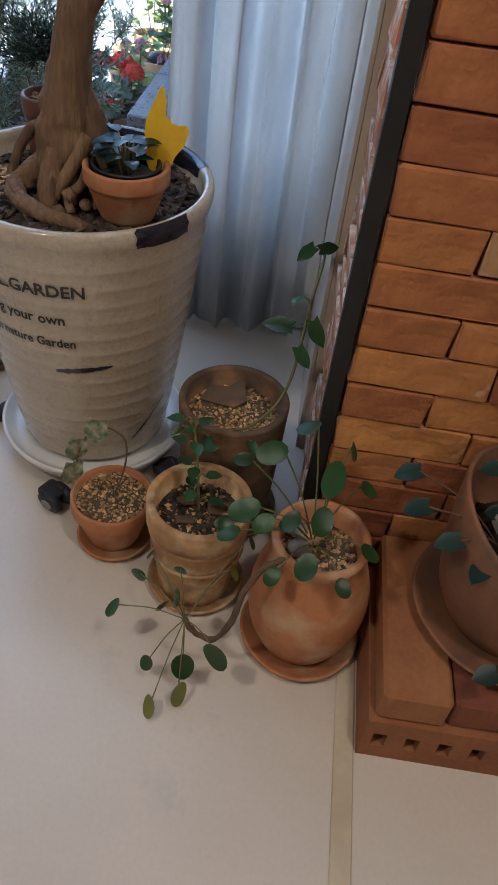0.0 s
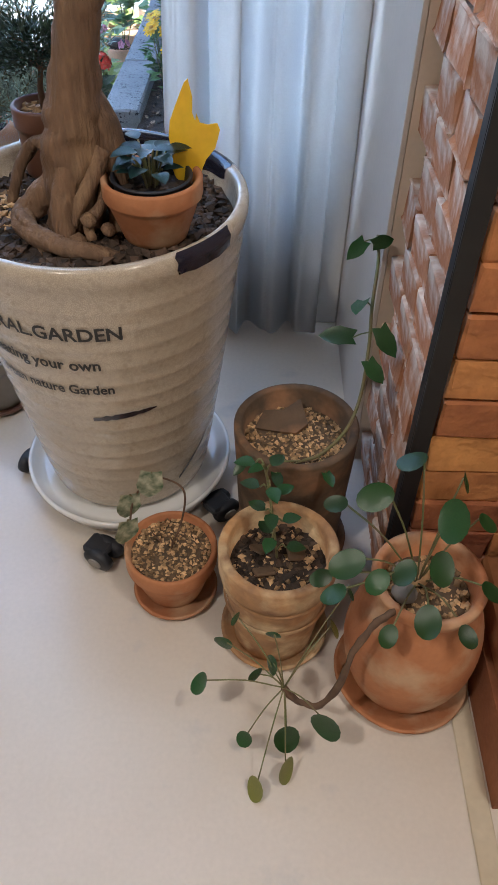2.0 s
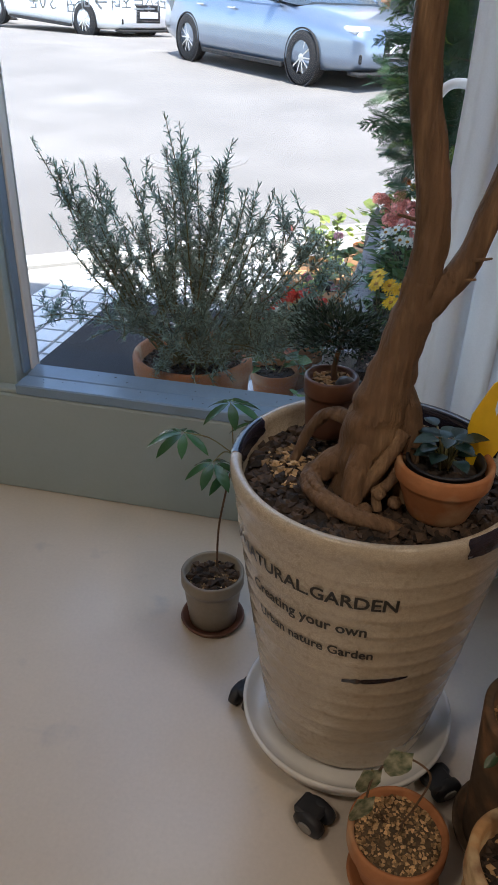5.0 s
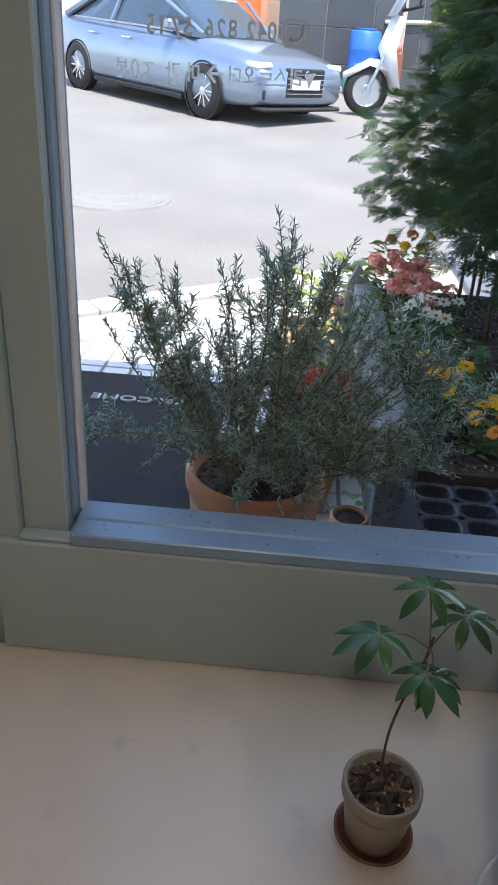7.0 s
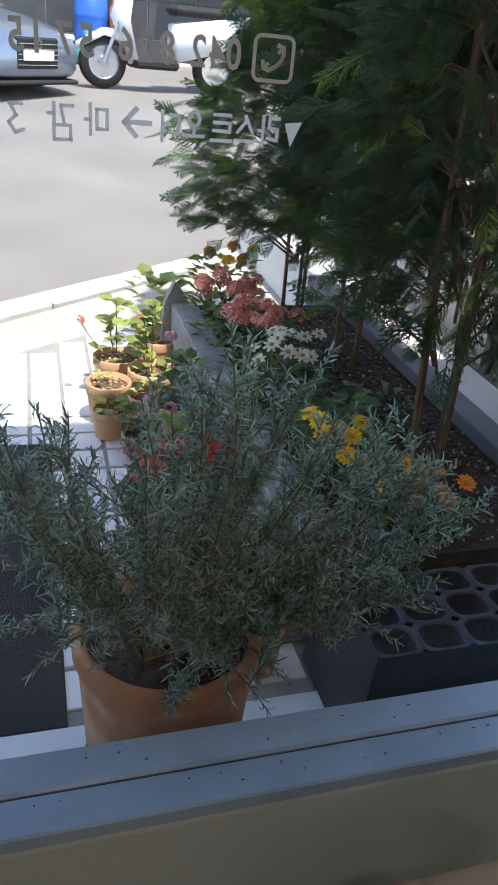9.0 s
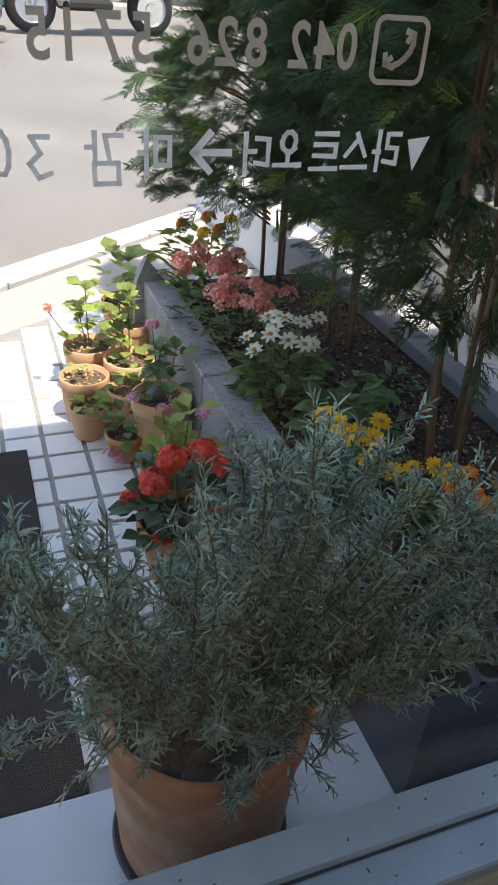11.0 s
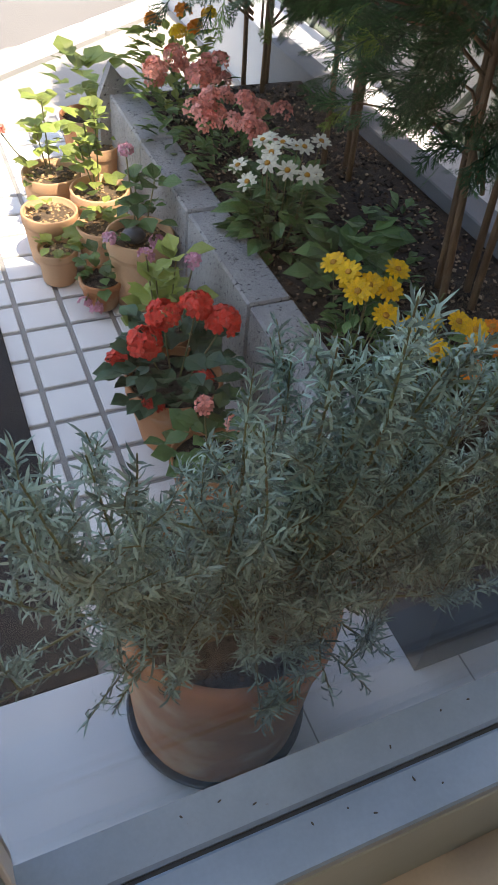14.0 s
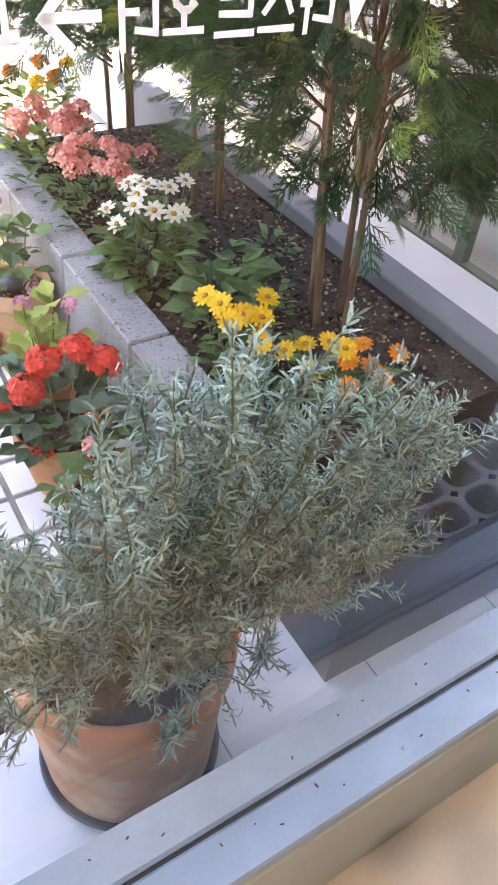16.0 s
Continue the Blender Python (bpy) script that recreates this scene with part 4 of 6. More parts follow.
spread = [(-0.075, 0.0, 0.40, 0.052), (-0.035, 0.03, 0.42, 0.047), (-0.005, -0.02, 0.405, 0.06), (0.01, 0.02, 0.405, 0.04), (-0.10, -0.03, 0.32, 0.055), (-0.12, -0.06, 0.30, 0.04), (-0.01, -0.04, 0.34, 0.05), (-0.045, -0.045, 0.33, 0.042),
          (-0.13, -0.02, 0.27, 0.035), (-0.02, -0.075, 0.285, 0.05), (0.055, -0.03, 0.27, 0.038), (-0.06, -0.085, 0.26, 0.036), (0.03, -0.07, 0.24, 0.036), (-0.115, 0.03, 0.345, 0.036), (0.035, 0.0, 0.36, 0.034), (-0.08, -0.07, 0.345, 0.04)]
for x, y, z, s in spread:
    d = Vector((x, y, 0.12)).normalized()
    petiole_leaf(jar, ROUND, crown_at, (x, y, z), (d.x * 0.5 + rng.uniform(-0.7, 0.7), d.y * 0.5 - 0.35, 0.7), s * 0.72, along=(d.x, d.y - 0.1, -0.2), sag=0.015)
tp = [(x - JX, y - JY, z - 0.0055) for x, y, z in trail]
part("trailing_stem", Shape().tube(curve(tp, 8), 0.0045, 8, 0.6), WOODSTEM, jar, "scaly brown trailing stem", True)
tip = Vector(tp[-1])
for (x, y, z), s, yel in (((1.06, -1.125, 0.12), 0.045, 0), ((1.085, -1.09, 0.155), 0.04, 0), ((1.10, -1.075, 0.19), 0.03, 0), ((1.115, -1.165, 0.055), 0.035, 0), ((1.165, -1.165, 0.075), 0.055, 0), ((1.205, -1.168, 0.12), 0.058, 0),
                          ((1.165, -1.195, 0.045), 0.05, 1), ((1.13, -1.215, 0.03), 0.046, 1), ((1.145, -1.12, 0.16), 0.042, 0), ((1.215, -1.09, 0.2), 0.04, 1), ((1.13, -1.12, 0.13), 0.034, 0), ((1.235, -1.06, 0.235), 0.034, 0), ((1.145, -1.10, 0.195), 0.032, 0)):
    q = Vector((x - JX, y - JY, z - 0.0055))
    d = (q - tip).normalized()
    petiole_leaf(jar, ROUNDY if yel else ROUND, tip, q, (d.x * 0.8 + rng.uniform(-1.2, 1.2), d.y - 0.3, 0.4), s * 0.74, along=(d.x * 0.6, d.y * 0.6, -0.8), sag=0.01, r=0.001)

# taupe pot with an umbrella plant
saucer((0.594, -0.455, 0.0), 0.066, 0.016, BROWNP, "dark brown glazed saucer on the floor")
p5 = potted("potted_umbrella_plant", (0.594, -0.455, 0.0055), "small taupe glazed pot with a thin-stemmed umbrella plant", 0.048, 0.064, 0.125, TAUPE, 0.028, 0.1, grit=GRAVEL, ng=120, gs=0.005)
part("bark_mulch", pebbles(Shape(), 60, 0.05, 0.108, 0.01, 21), BARKMIX, p5, "bark chips", kind="stuff")
st = curve([(0.0, 0.03, 0.1), (0.002, 0.035, 0.2), (0.016, 0.035, 0.29), (0.03, 0.03, 0.36), (0.034, 0.025, 0.41)], 6)
part("stem", Shape().tube(st, 0.0022, 7), WOODSTEM, p5, smooth=True)
UMB = leaf_data("leaflet", SCHEF, 0.36, 1.0, 0.2, droop=0.25)
for (x, y, z), n in (((-0.05, -0.01, 0.44), 7), ((0.07, 0.02, 0.46), 7), ((0.015, -0.045, 0.41), 6), ((0.02, 0.05, 0.48), 7), ((0.035, -0.005, 0.37), 4)):
    hub = Vector((x, y, z))
    part("petiole", Shape().tube(curve([st[-4], (Vector(st[-4]) + hub) / 2 + Vector((0, 0, 0.012)), hub], 4), 0.0012, 5), STEM, p5, smooth=True)
    o = Vector((x, y, 0)).normalized()
    for i in range(n):
        a = i * 2 * math.pi / n + x * 20
        d = Vector((math.cos(a), math.sin(a), -0.25)) + o * 0.35
        part("leaflet", UMB, None, p5, m=frame_m(hub + d * 0.004, d, (0, 0, 1), rng.uniform(0.05, 0.068)))

# brick plinth with the tilted pocket pot
HB = 0.1
pl = thing("hollow_brick", (1.437, -1.2325, 0.0), "perforated clay brick lying on the floor as a base", "brick")
hb, nh = Shape(), 9
hx = [0.0]
for i in range(nh):
    hx += [(i + 0.5) * 0.42 / nh - 0.0098, (i + 0.5) * 0.42 / nh + 0.0098]
hx.append(0.42)
hz, ny = [0.0, 0.033, 0.067, HB], len(hx)
hb.v = [(x, y, z) for y in (0.0, 0.27) for z in hz for x in hx]


def hid(i, k, y):
    return (y * 4 + k) * ny + i


for i in range(ny - 1):
    for k in range(3):
        q = (hid(i, k, 0), hid(i + 1, k, 0), hid(i + 1, k + 1, 0), hid(i, k + 1, 0))
        b = tuple(w + 4 * ny for w in q)
        if i % 2 and k == 1:
            hb.f += [(q[j], b[j], b[(j + 1) % 4], q[(j + 1) % 4]) for j in range(4)]
        else:
            hb.f += [q, b[::-1]]
for i in range(ny - 1):
    hb.f += [(hid(i, 0, 0), hid(i, 0, 1), hid(i + 1, 0, 1), hid(i + 1, 0, 0)), (hid(i, 3, 0), hid(i + 1, 3, 0), hid(i + 1, 3, 1), hid(i, 3, 1))]
for k in range(3):
    hb.f += [(hid(0, k, 0), hid(0, k + 1, 0), hid(0, k + 1, 1), hid(0, k, 1)), (hid(ny - 1, k, 0), hid(ny - 1, k, 1), hid(ny - 1, k + 1, 1), hid(ny - 1, k + 1, 0))]
part("body", hb, CLAYBR, pl)
for i in range(4):
    b = thing("paver_brick", (1.445 + 0.0985 * i, -1.226 + 0.004 * (i % 2), HB), "solid brown paving brick laid on the hollow brick", "brick", "bricks of the plinth")
    s = slab(0, 0, 0, 0.0955, 0.285, 0.062, 0.006)
    s.v = [(x + 0.0015 * noise.noise((x * 40, y * 40, i)), y + 0.002 * noise.noise((y * 40, z * 50, i)), z + 0.0012 * noise.noise((z * 60, x * 50, i + 5))) for x, y, z in s.v]
    part("body", s, CLAYBR, b)
ZP = HB + 0.063
saucer((1.625, -1.06, ZP), 0.142, 0.022, SMOKE, "dark smoked clay saucer on paving bricks")
pk = thing("pocket_planter", (1.625, -1.06, ZP + 0.006), "smoked clay pot with a slanting mouth, full of ivy", "potted plant")
v, f, seg = [], [], 56
prf = [(0.0, 0.0, 0), (0.085, 0.0, 0), (0.092, 0.006, 0), (0.112, 0.05, 0), (0.122, 0.1, 0), (0.126, 0.15, 1), (0.127, 0.2, 1), (0.1235, 0.204, 1), (0.119, 0.2, 1), (0.117, 0.15, 1), (0.112, 0.11, 0.6), (0, 0.1, 0)]
for i in range(seg):
    a = 2 * math.pi * i / seg
    dip = 0.055 * math.cos(a - radians(160)) - 0.02
    for r, z, w in prf:
        v.append((r * math.cos(a), r * math.sin(a), z + dip * w * (z / 0.2)))
k = len(prf)
for i in range(seg):
    for q in range(k - 1):
        f.append((i * k + q, ((i + 1) % seg) * k + q, ((i + 1) % seg) * k + q + 1, i * k + q + 1))
part("pot", Shape().add(v, f), SMOKE, pk, smooth=True)
gravel_part(pk, 0.108, 0.122, 150, 0.008, BARKMIX, 31)
part("grey_stone", Shape().box(-0.022, -0.014, 0, 0.022, 0.014, 0.02, 0.004), STONE, pk, "grey stone chip", m=pose(-0.045, 0.02, 0.15, 8, 5, 20))
IVY2 = leaf_data("ivy_leaf", IVY, 0.85, 1.4, 0.2, heart=0.14)
for i in range(34):
    a, d = rng.uniform(0, 6.28), rng.uniform(0.01, 0.12)
    z = rng.uniform(0.15, 0.25)
    petiole_leaf(pk, IVY2, (0.5 * d * math.cos(a), 0.5 * d * math.sin(a), 0.12), (d * math.cos(a), d * math.sin(a), z), (rng.uniform(-.6, .6), -0.2, 0.8), rng.uniform(0.026, 0.042), along=(math.cos(a), math.sin(a) - 0.3, -0.2))
for (x, y, z) in ((-0.17, -0.02, 0.21), (-0.13, -0.06, 0.2), (-0.19, 0.0, 0.25), (-0.05, -0.15, 0.06)):
    petiole_leaf(pk, IVY2, (-0.05, -0.02, 0.14), (x, y, z), (-0.2, -0.2, 0.9), 0.034, WOODSTEM, along=(-1, -0.3, -0.1), sag=0.02)

# ---- outdoors: ground ----
SITE = STREET
ZG = -0.105


def road_z(x, y):
    far = min(1.0, max(0.0, (y - 4.0) / 7.0))
    return -0.145 + 0.0513 * max(0.0, y - 2.5) * min(1, max(0, (y - 2.5) / 4)) * (1 if y < 14 else 14 / y) + 0.02 * max(0.0, min(14.0, -x - 1.0)) * far


xs = [-300, -150, -80, -50] + [-36 + 1.5 * i for i in range(49)] + [50, 80, 150, 300]
ys = [-200, -60, -20, -8, 0] + [1.0 + 0.75 * i for i in range(28)] + [23, 28, 40, 80, 150, 400]
v = [(x, y, road_z(x, y)) for y in ys for x in xs]
n = len(xs)
setting("ground", Shape().add(v, [(j * n + i, j * n + i + 1, (j + 1) * n + i + 1, (j + 1) * n + i) for j in range(len(ys) - 1) for i in range(n - 1)]), ROAD, "sun-bleached pale asphalt road", "road", True)


def kerb_y(x):
    return 2.72 + 0.79 * x


def tile_y(x):
    return 2.27 + 0.66 * x


setting("pavement", Shape().add([(-7, 0.12, ZG - 0.008), (6, 0.12, ZG - 0.008), (6, kerb_y(6), ZG - 0.008), (-3.2, 0.13, ZG - 0.008)] + [(-7, 0.12, -0.3), (6, 0.12, -0.3), (6, kerb_y(6), -0.3), (-3.2, 0.13, -0.3)],
                               [(0, 1, 2, 3), (2, 6, 7, 3), (1, 5, 6, 2), (0, 3, 7, 4)]), CONCRETE, "pale worn concrete pavement", "pavement")
setting("pavement_bed", Shape().add([(-1.1, 0.36, ZG - 0.004), (0.72, 0.36, ZG - 0.004), (0.72, tile_y(0.72), ZG - 0.004), (-1.1, tile_y(-1.1), ZG - 0.004), (-1.1, 0.36, ZG - 0.05), (0.72, 0.36, ZG - 0.05), (0.72, tile_y(0.72), ZG - 0.05), (-1.1, tile_y(-1.1), ZG - 0.05)],
                                   [(0, 1, 2, 3), (3, 2, 6, 7), (1, 5, 6, 2), (0, 3, 7, 4), (0, 4, 5, 1)]), GROUT, "grey jointed bed of the tiles", "tile bed")
setting("window_step", slab(-1.5, 0.065, -0.13, 1.45, 0.355, -0.088, 0.004), GRANITE, "smooth white stone step under the window", "step")
for i in range(4):
    x = 0.45 + i * 0.31
    part("step_joint", slab(x, 0.07, -0.0885, x + 0.003, 0.35, -0.0872), GROUT, bpy.data.objects["window_step"])

mat_ = thing("doormat", (-0.155, 0.93, ZG + 0.001), "large black rubber doormat with white lettering, partly sunlit", "doormat")
part("mat_body", slab(-0.305, -0.57, 0, 0.305, 0.57, 0.009, 0.003), MATB, mat_)
me = text_mesh("WELCOME", MATTXT, 0.083, 0.062, "CENTER", 0.006)
part("lettering", me, None, mat_, "white lettering", m=pose(0.0, 0.36, 0.009, 0, 0, 180))

# manhole cover in the road
mh = thing("manhole_cover", pose(-1.17, 4.98, road_z(-1.17, 4.98), 2, 0, 0) @ Matrix.Scale(1.25, 4), "round cast-iron manhole cover in the road", "manhole cover")
part("ring", Shape().lathe([(0.33, -0.01), (0.33, 0.006), (0.37, 0.006), (0.38, -0.01)], 48), IRON, mh)
part("lid", Shape().lathe([(0, 0.004), (0.1, 0.004), (0.105, 0.008), (0.14, 0.008), (0.145, 0.004), (0.24, 0.004), (0.245, 0.008), (0.28, 0.008), (0.285, 0.004), (0.32, 0.004), (0.325, -0.01)], 48), IRON, mh)


# ---- outdoor plants ----


def blade(shape, base, d, length, width, r):
    """A thin needle that curls along its length."""
    d = Vector(d).normalized()
    side = d.cross(Vector((r.uniform(-1, 1), r.uniform(-1, 1), r.uniform(-1, 1))))
    side = (side if side.length > 1e-3 else d.orthogonal()).normalized()
    up = side.cross(d)
    turn = r.uniform(-0.3, 1.35)
    s = side * width * 0.5
    p = Vector(base)
    v = [p - s * 0.6, p + s * 0.6]
    for k, w in ((1, 1.0), (2, 0.9)):
        a = turn * k
        p = p + (d * math.cos(a) + up * math.sin(a)) * length * 0.36
        v += [p - s * w, p + s * w]
    v.append(p + (d * math.cos(turn * 3) + up * math.sin(turn * 3)) * length * 0.3)
    shape.add(v, [(0, 1, 3, 2), (2, 3, 5, 4), (4, 5, 6)])


def needle_bush(stems, needles, wood, r, needle=0.030, width=0.0026, step=0.0085, bare=0.4):
    """stems: curves with a radius; needles stand along them, closer towards the tip."""
    for pts, rad in stems:
        c = curve(pts, 7)
        wood.tube(c[::2] + ([c[-1]] if len(c) % 2 == 0 else []), [rad * (1 - 0.75 * i / len(c)) for i in range(0, len(c) + 1, 2)][:len(c[::2]) + (len(c) % 2 == 0)], 5)
        span = sum((b - a).length for a, b in zip(c, c[1:]))
        total = 0.0
        for a, b in zip(c, c[1:]):
            L = (b - a).length
            d = (b - a).normalized()
            k = max(1, int(L / step))
            for i in range(k):
                p = a + (b - a) * (i / k)
                total += L / k
                if total < (bare * span if rad > 0.002 else 0.008):
                    continue
                u = total / span
                for _ in range(4):
                    out = Vector((r.uniform(-1, 1), r.uniform(-1, 1), r.uniform(-0.6, 1)))
                    out = (out - d * out.dot(d)).normalized()
                    blade(needles, p, d * (r.uniform(0.3, 1.0) + 1.1 * u ** 3) + out, needle * r.uniform(0.6, 1.2) * (1.1 - 0.45 * u), width, r)


RX, RY = 0.316, 0.236
ros = thing("potted_rosemary", (RX, RY, -0.088), "large terracotta pot with a big sprawling rosemary bush", "potted shrub")
part("pot", Shape().lathe([((1.14 - 0.2 * w) * q, w) for q, w in [(0, 0), (0.106, 0), (0.112, 0.006), (0.118, 0.03), (0.136, 0.28), (0.1385, 0.302), (0.143, 0.305), (0.1455, 0.31), (0.147, 0.345), (0.145, 0.353), (0.139, 0.356), (0.131, 0.351), (0.128, 0.32), (0, 0.315)]], 64, wob=0.012), TERRA, ros, "sun-faded terracotta", True)
gravel_part(ros, 0.134, 0.324, 420, 0.008, BARKMIX, 41)
part("saucer", Shape().lathe(dish_profile(0.146, 0.026), 56, m=pose(0, 0, -0.001)), PLASTIC, ros, "black plastic saucer", True)
rr = random.Random(11)
stems = []


def ros_stem(x, y, z, r):
    """A woody stem from the pot to a place outside, with upright side shoots."""
    b = Vector((0.06 * r.uniform(-1, 1), 0.05 * r.uniform(-1, 1), 0.32))
    t = STREET.inverted() @ Vector((x, y, z)) - Vector((RX, RY, -0.088))
    h = t - b
    m1 = b + Vector((h.x * 0.42, h.y * 0.45, h.z * 0.36 + (0.06 if h.z < 0.15 else 0.0)))
    m2 = b + Vector((h.x * 0.8 + r.uniform(-.02, .02), h.y * 0.8, h.z * 0.7 + (0.05 if h.z < 0.15 else 0.0)))
    stems.append(([b, m1, m2, t], 0.0028))
    c = curve([b, m1, m2, t], 7)
    for k in range(4):
        q = c[r.randint(8, 19)]
        d = Vector((r.uniform(-0.7, 0.7), r.uniform(-0.6, 0.6), r.uniform(0.45, 1.3))).normalized() * r.uniform(0.035, 0.09)
        stems.append(([q, q + d * 0.5 + Vector((r.uniform(-.012, .012), 0, 0.004)), q + d + Vector((r.uniform(-.02, .02), 0, 0.016))], 0.0014))


for x, y, z in ((0.029, 0.05, 0.845), (0.075, 0.06, 0.79), (0.09, 0.07, 0.80), (0.135, 0.08, 0.80), (0.17, 0.08, 0.79), (0.06, 0.12, 0.72), (0.10, 0.15, 0.70), (0.15, 0.16, 0.74), (0.02, 0.12, 0.66), (0.11, 0.08, 0.66),
                (0.25, 0.05, 0.815), (0.265, 0.10, 0.74), (0.22, 0.12, 0.68), (0.19, 0.15, 0.62), (0.348, 0.05, 0.905), (0.377, 0.06, 0.895), (0.33, 0.1, 0.83), (0.36, 0.12, 0.82), (0.40, 0.1, 0.83), (0.30, 0.12, 0.75), (0.42, 0.15, 0.78),
                (0.34, 0.18, 0.75), (0.49, 0.08, 0.865), (0.45, 0.1, 0.80), (0.47, 0.12, 0.76), (0.52, 0.1, 0.76), (0.545, 0.1, 0.77), (0.585, 0.08, 0.755), (0.61, 0.12, 0.71), (0.65, 0.1, 0.72), (0.68, 0.09, 0.69), (0.70, 0.1, 0.68), (0.66, 0.14, 0.63),
                (0.72, 0.12, 0.60), (0.62, 0.16, 0.60), (0.55, 0.18, 0.65), (0.73, 0.12, 0.52), (0.70, 0.15, 0.5), (0.45, 0.2, 0.62), (0.38, 0.25, 0.62), (0.3, 0.25, 0.6), (0.5, 0.22, 0.55), (0.24, 0.2, 0.55), (0.35, 0.12, 0.6), (0.42, 0.1, 0.6),
                (0.5, 0.1, 0.55), (0.57, 0.1, 0.5), (0.62, 0.1, 0.47), (0.3, 0.1, 0.55), (0.2, 0.12, 0.50), (0.4, 0.2, 0.5), (0.45, 0.08, 0.45), (0.36, 0.08, 0.45), (0.28, 0.08, 0.43), (0.53, 0.14, 0.68), (0.57, 0.12, 0.62),
                (-0.04, 0.12, 0.39), (-0.07, 0.15, 0.35), (0.1, 0.1, 0.35), (0.13, 0.08, 0.40), (0.55, 0.08, 0.40), (0.58, 0.1, 0.33), (0.5, 0.07, 0.29), (0.47, 0.06, 0.24), (0.62, 0.12, 0.38), (0.66, 0.1, 0.42), (0.2, 0.09, 0.36), (0.3, 0.045, 0.29), (0.4, 0.05, 0.28), (0.34, 0.05, 0.34), (0.74, 0.12, 0.66), (0.78, 0.12, 0.58), (0.80, 0.13, 0.52), (0.76, 0.1, 0.45), (0.72, 0.08, 0.40), (0.68, 0.07, 0.35), (0.70, 0.1, 0.44), (0.65, 0.09, 0.40), (0.6, 0.08, 0.36), (0.77, 0.1, 0.38)):
    ros_stem(x, y, z, rr)
wood, ned = Shape(), Shape()
for pts, _ in stems:
    for p in pts:
        p.y = max(p.y, 0.032 - RY)
needle_bush(stems, ned, wood, rr)
part("branches", wood, STEM, ros, "thin woody branches", kind="stuff")
part("needles", ned, ROSE, ros, "grey-green rosemary needles", kind="stuff")

# black plug tray crate by the window
cr = thing("plug_tray", (0.668, 0.17, -0.087), "black plastic plug tray with rounded cells, standing by the bed", "seedling tray")
W_, D_, H_ = 0.56, 0.285, 0.24
tr = Shape()
bot, top = [(0, 0), (W_, 0), (W_, D_), (0, D_)], [(0.03, 0.03), (W_ - 0.03, 0.03), (W_ - 0.03, D_ - 0.03), (0.03, D_ - 0.03)]
tr.add([(x, y, 0) for x, y in bot] + [(x, y, H_) for x, y in top], [(0, 1, 5, 4), (1, 2, 6, 5), (2, 3, 7, 6), (3, 0, 4, 7)])
part("skirt", tr, PLASTIC, cr)
lid = Shape()
nx_, ny_ = 5, 3
cw, ch = (W_ - 0.06) / nx_, (D_ - 0.06) / ny_
for i in range(nx_):
    for j in range(ny_):
        cx, cy = 0.03 + cw * (i + 0.5), 0.03 + ch * (j + 0.5)
        vv, ff, K = [], [], 24
        for q in range(K):
            a = 2 * math.pi * (q + 0.5) / K
            ca, sa = math.cos(a), math.sin(a)
            s = max(abs(ca), abs(sa))
            vv.append((cx + ca / s * cw / 2, cy + sa / s * ch / 2, H_))
            e = (abs(ca) ** 3.2 + abs(sa) ** 3.2) ** (-1 / 3.2)
            vv.append((cx + ca * e * cw * 0.43, cy + sa * e * ch * 0.43, H_))
            vv.append((cx + ca * e * cw * 0.42, cy + sa * e * ch * 0.42, H_ - 0.008))
            vv.append((cx + ca * e * cw * 0.32, cy + sa * e * ch * 0.32, H_ - 0.09))
        for q in range(K):
            w = (q + 1) % K
            for k in range(3):
                ff.append((q * 4 + k, w * 4 + k, w * 4 + k + 1, q * 4 + k + 1))
        ff.append(tuple(q * 4 + 3 for q in range(K)))
        lid.add(vv, ff)
part("cell_deck", lid, PLASTIC, cr, "deck of rounded plug cells", True)

# ---- raised bed ----
setting("raised_bed_soil", slab(0.72, 0.46, -0.12, 1.31, 2.1, 0.165), SOIL, "dark planting soil in the raised bed", "soil")
bed = bpy.data.objects["raised_bed_soil"]
part("pale_chips", pebbles(Shape(), 1500, 0, 0.169, 0.005, 52, rect=(0.735, 0.47, 1.30, 2.08)), CHIP, bed, "scattered pale bark chips", kind="stuff")
part("mulch", pebbles(Shape(), 2600, 0, 0.165, 0.008, 51, rect=(0.735, 0.47, 1.30, 2.08)), BARKMIX, bed, "dark bark mulch", kind="stuff")
setting("bed_kerb_east", slab(1.312, 0.13, -0.12, 1.40, 2.4, 0.205, 0.004), KERBDARK, "dark concrete kerb behind the bed", "kerb")
setting("side_ledge", slab(1.401, 0.125, -0.12, 1.62, 4.0, 0.15), RENDERW, "white rendered ledge beside the bed", "ledge")
setting("side_wall", slab(1.95, 0.125, -0.12, 2.1, 3.6, 0.62), RENDERW, "low white rendered wall beside the shop", "wall")
setting("side_path", slab(1.621, 0.125, -0.12, 1.949, 4.0, 0.02), CONCRETE, "pale concrete strip", "pavement")
fence = thing("timber_trellis", (0, 0, 0), "weathered green timber trellis behind the bed", "trellis")
part("bottom_rail", slab(1.63, 0.3, 0.10, 1.67, 3.2, 0.15, 0.004), GREENW, fence)
part("top_rail", slab(1.63, 0.3, 0.52, 1.67, 3.2, 0.57, 0.004), GREENW, fence)
for i in range(6):
    part("post", slab(1.634, 0.45 + 0.48 * i, 0.021, 1.666, 0.49 + 0.48 * i, 0.5195, 0.003), GREENW, fence)
    part("brace", Shape().tube([(1.62, 0.47 + 0.48 * i, 0.5), (1.62, 0.75 + 0.48 * i, 0.13)], 0.012, 4), GREENW, fence)
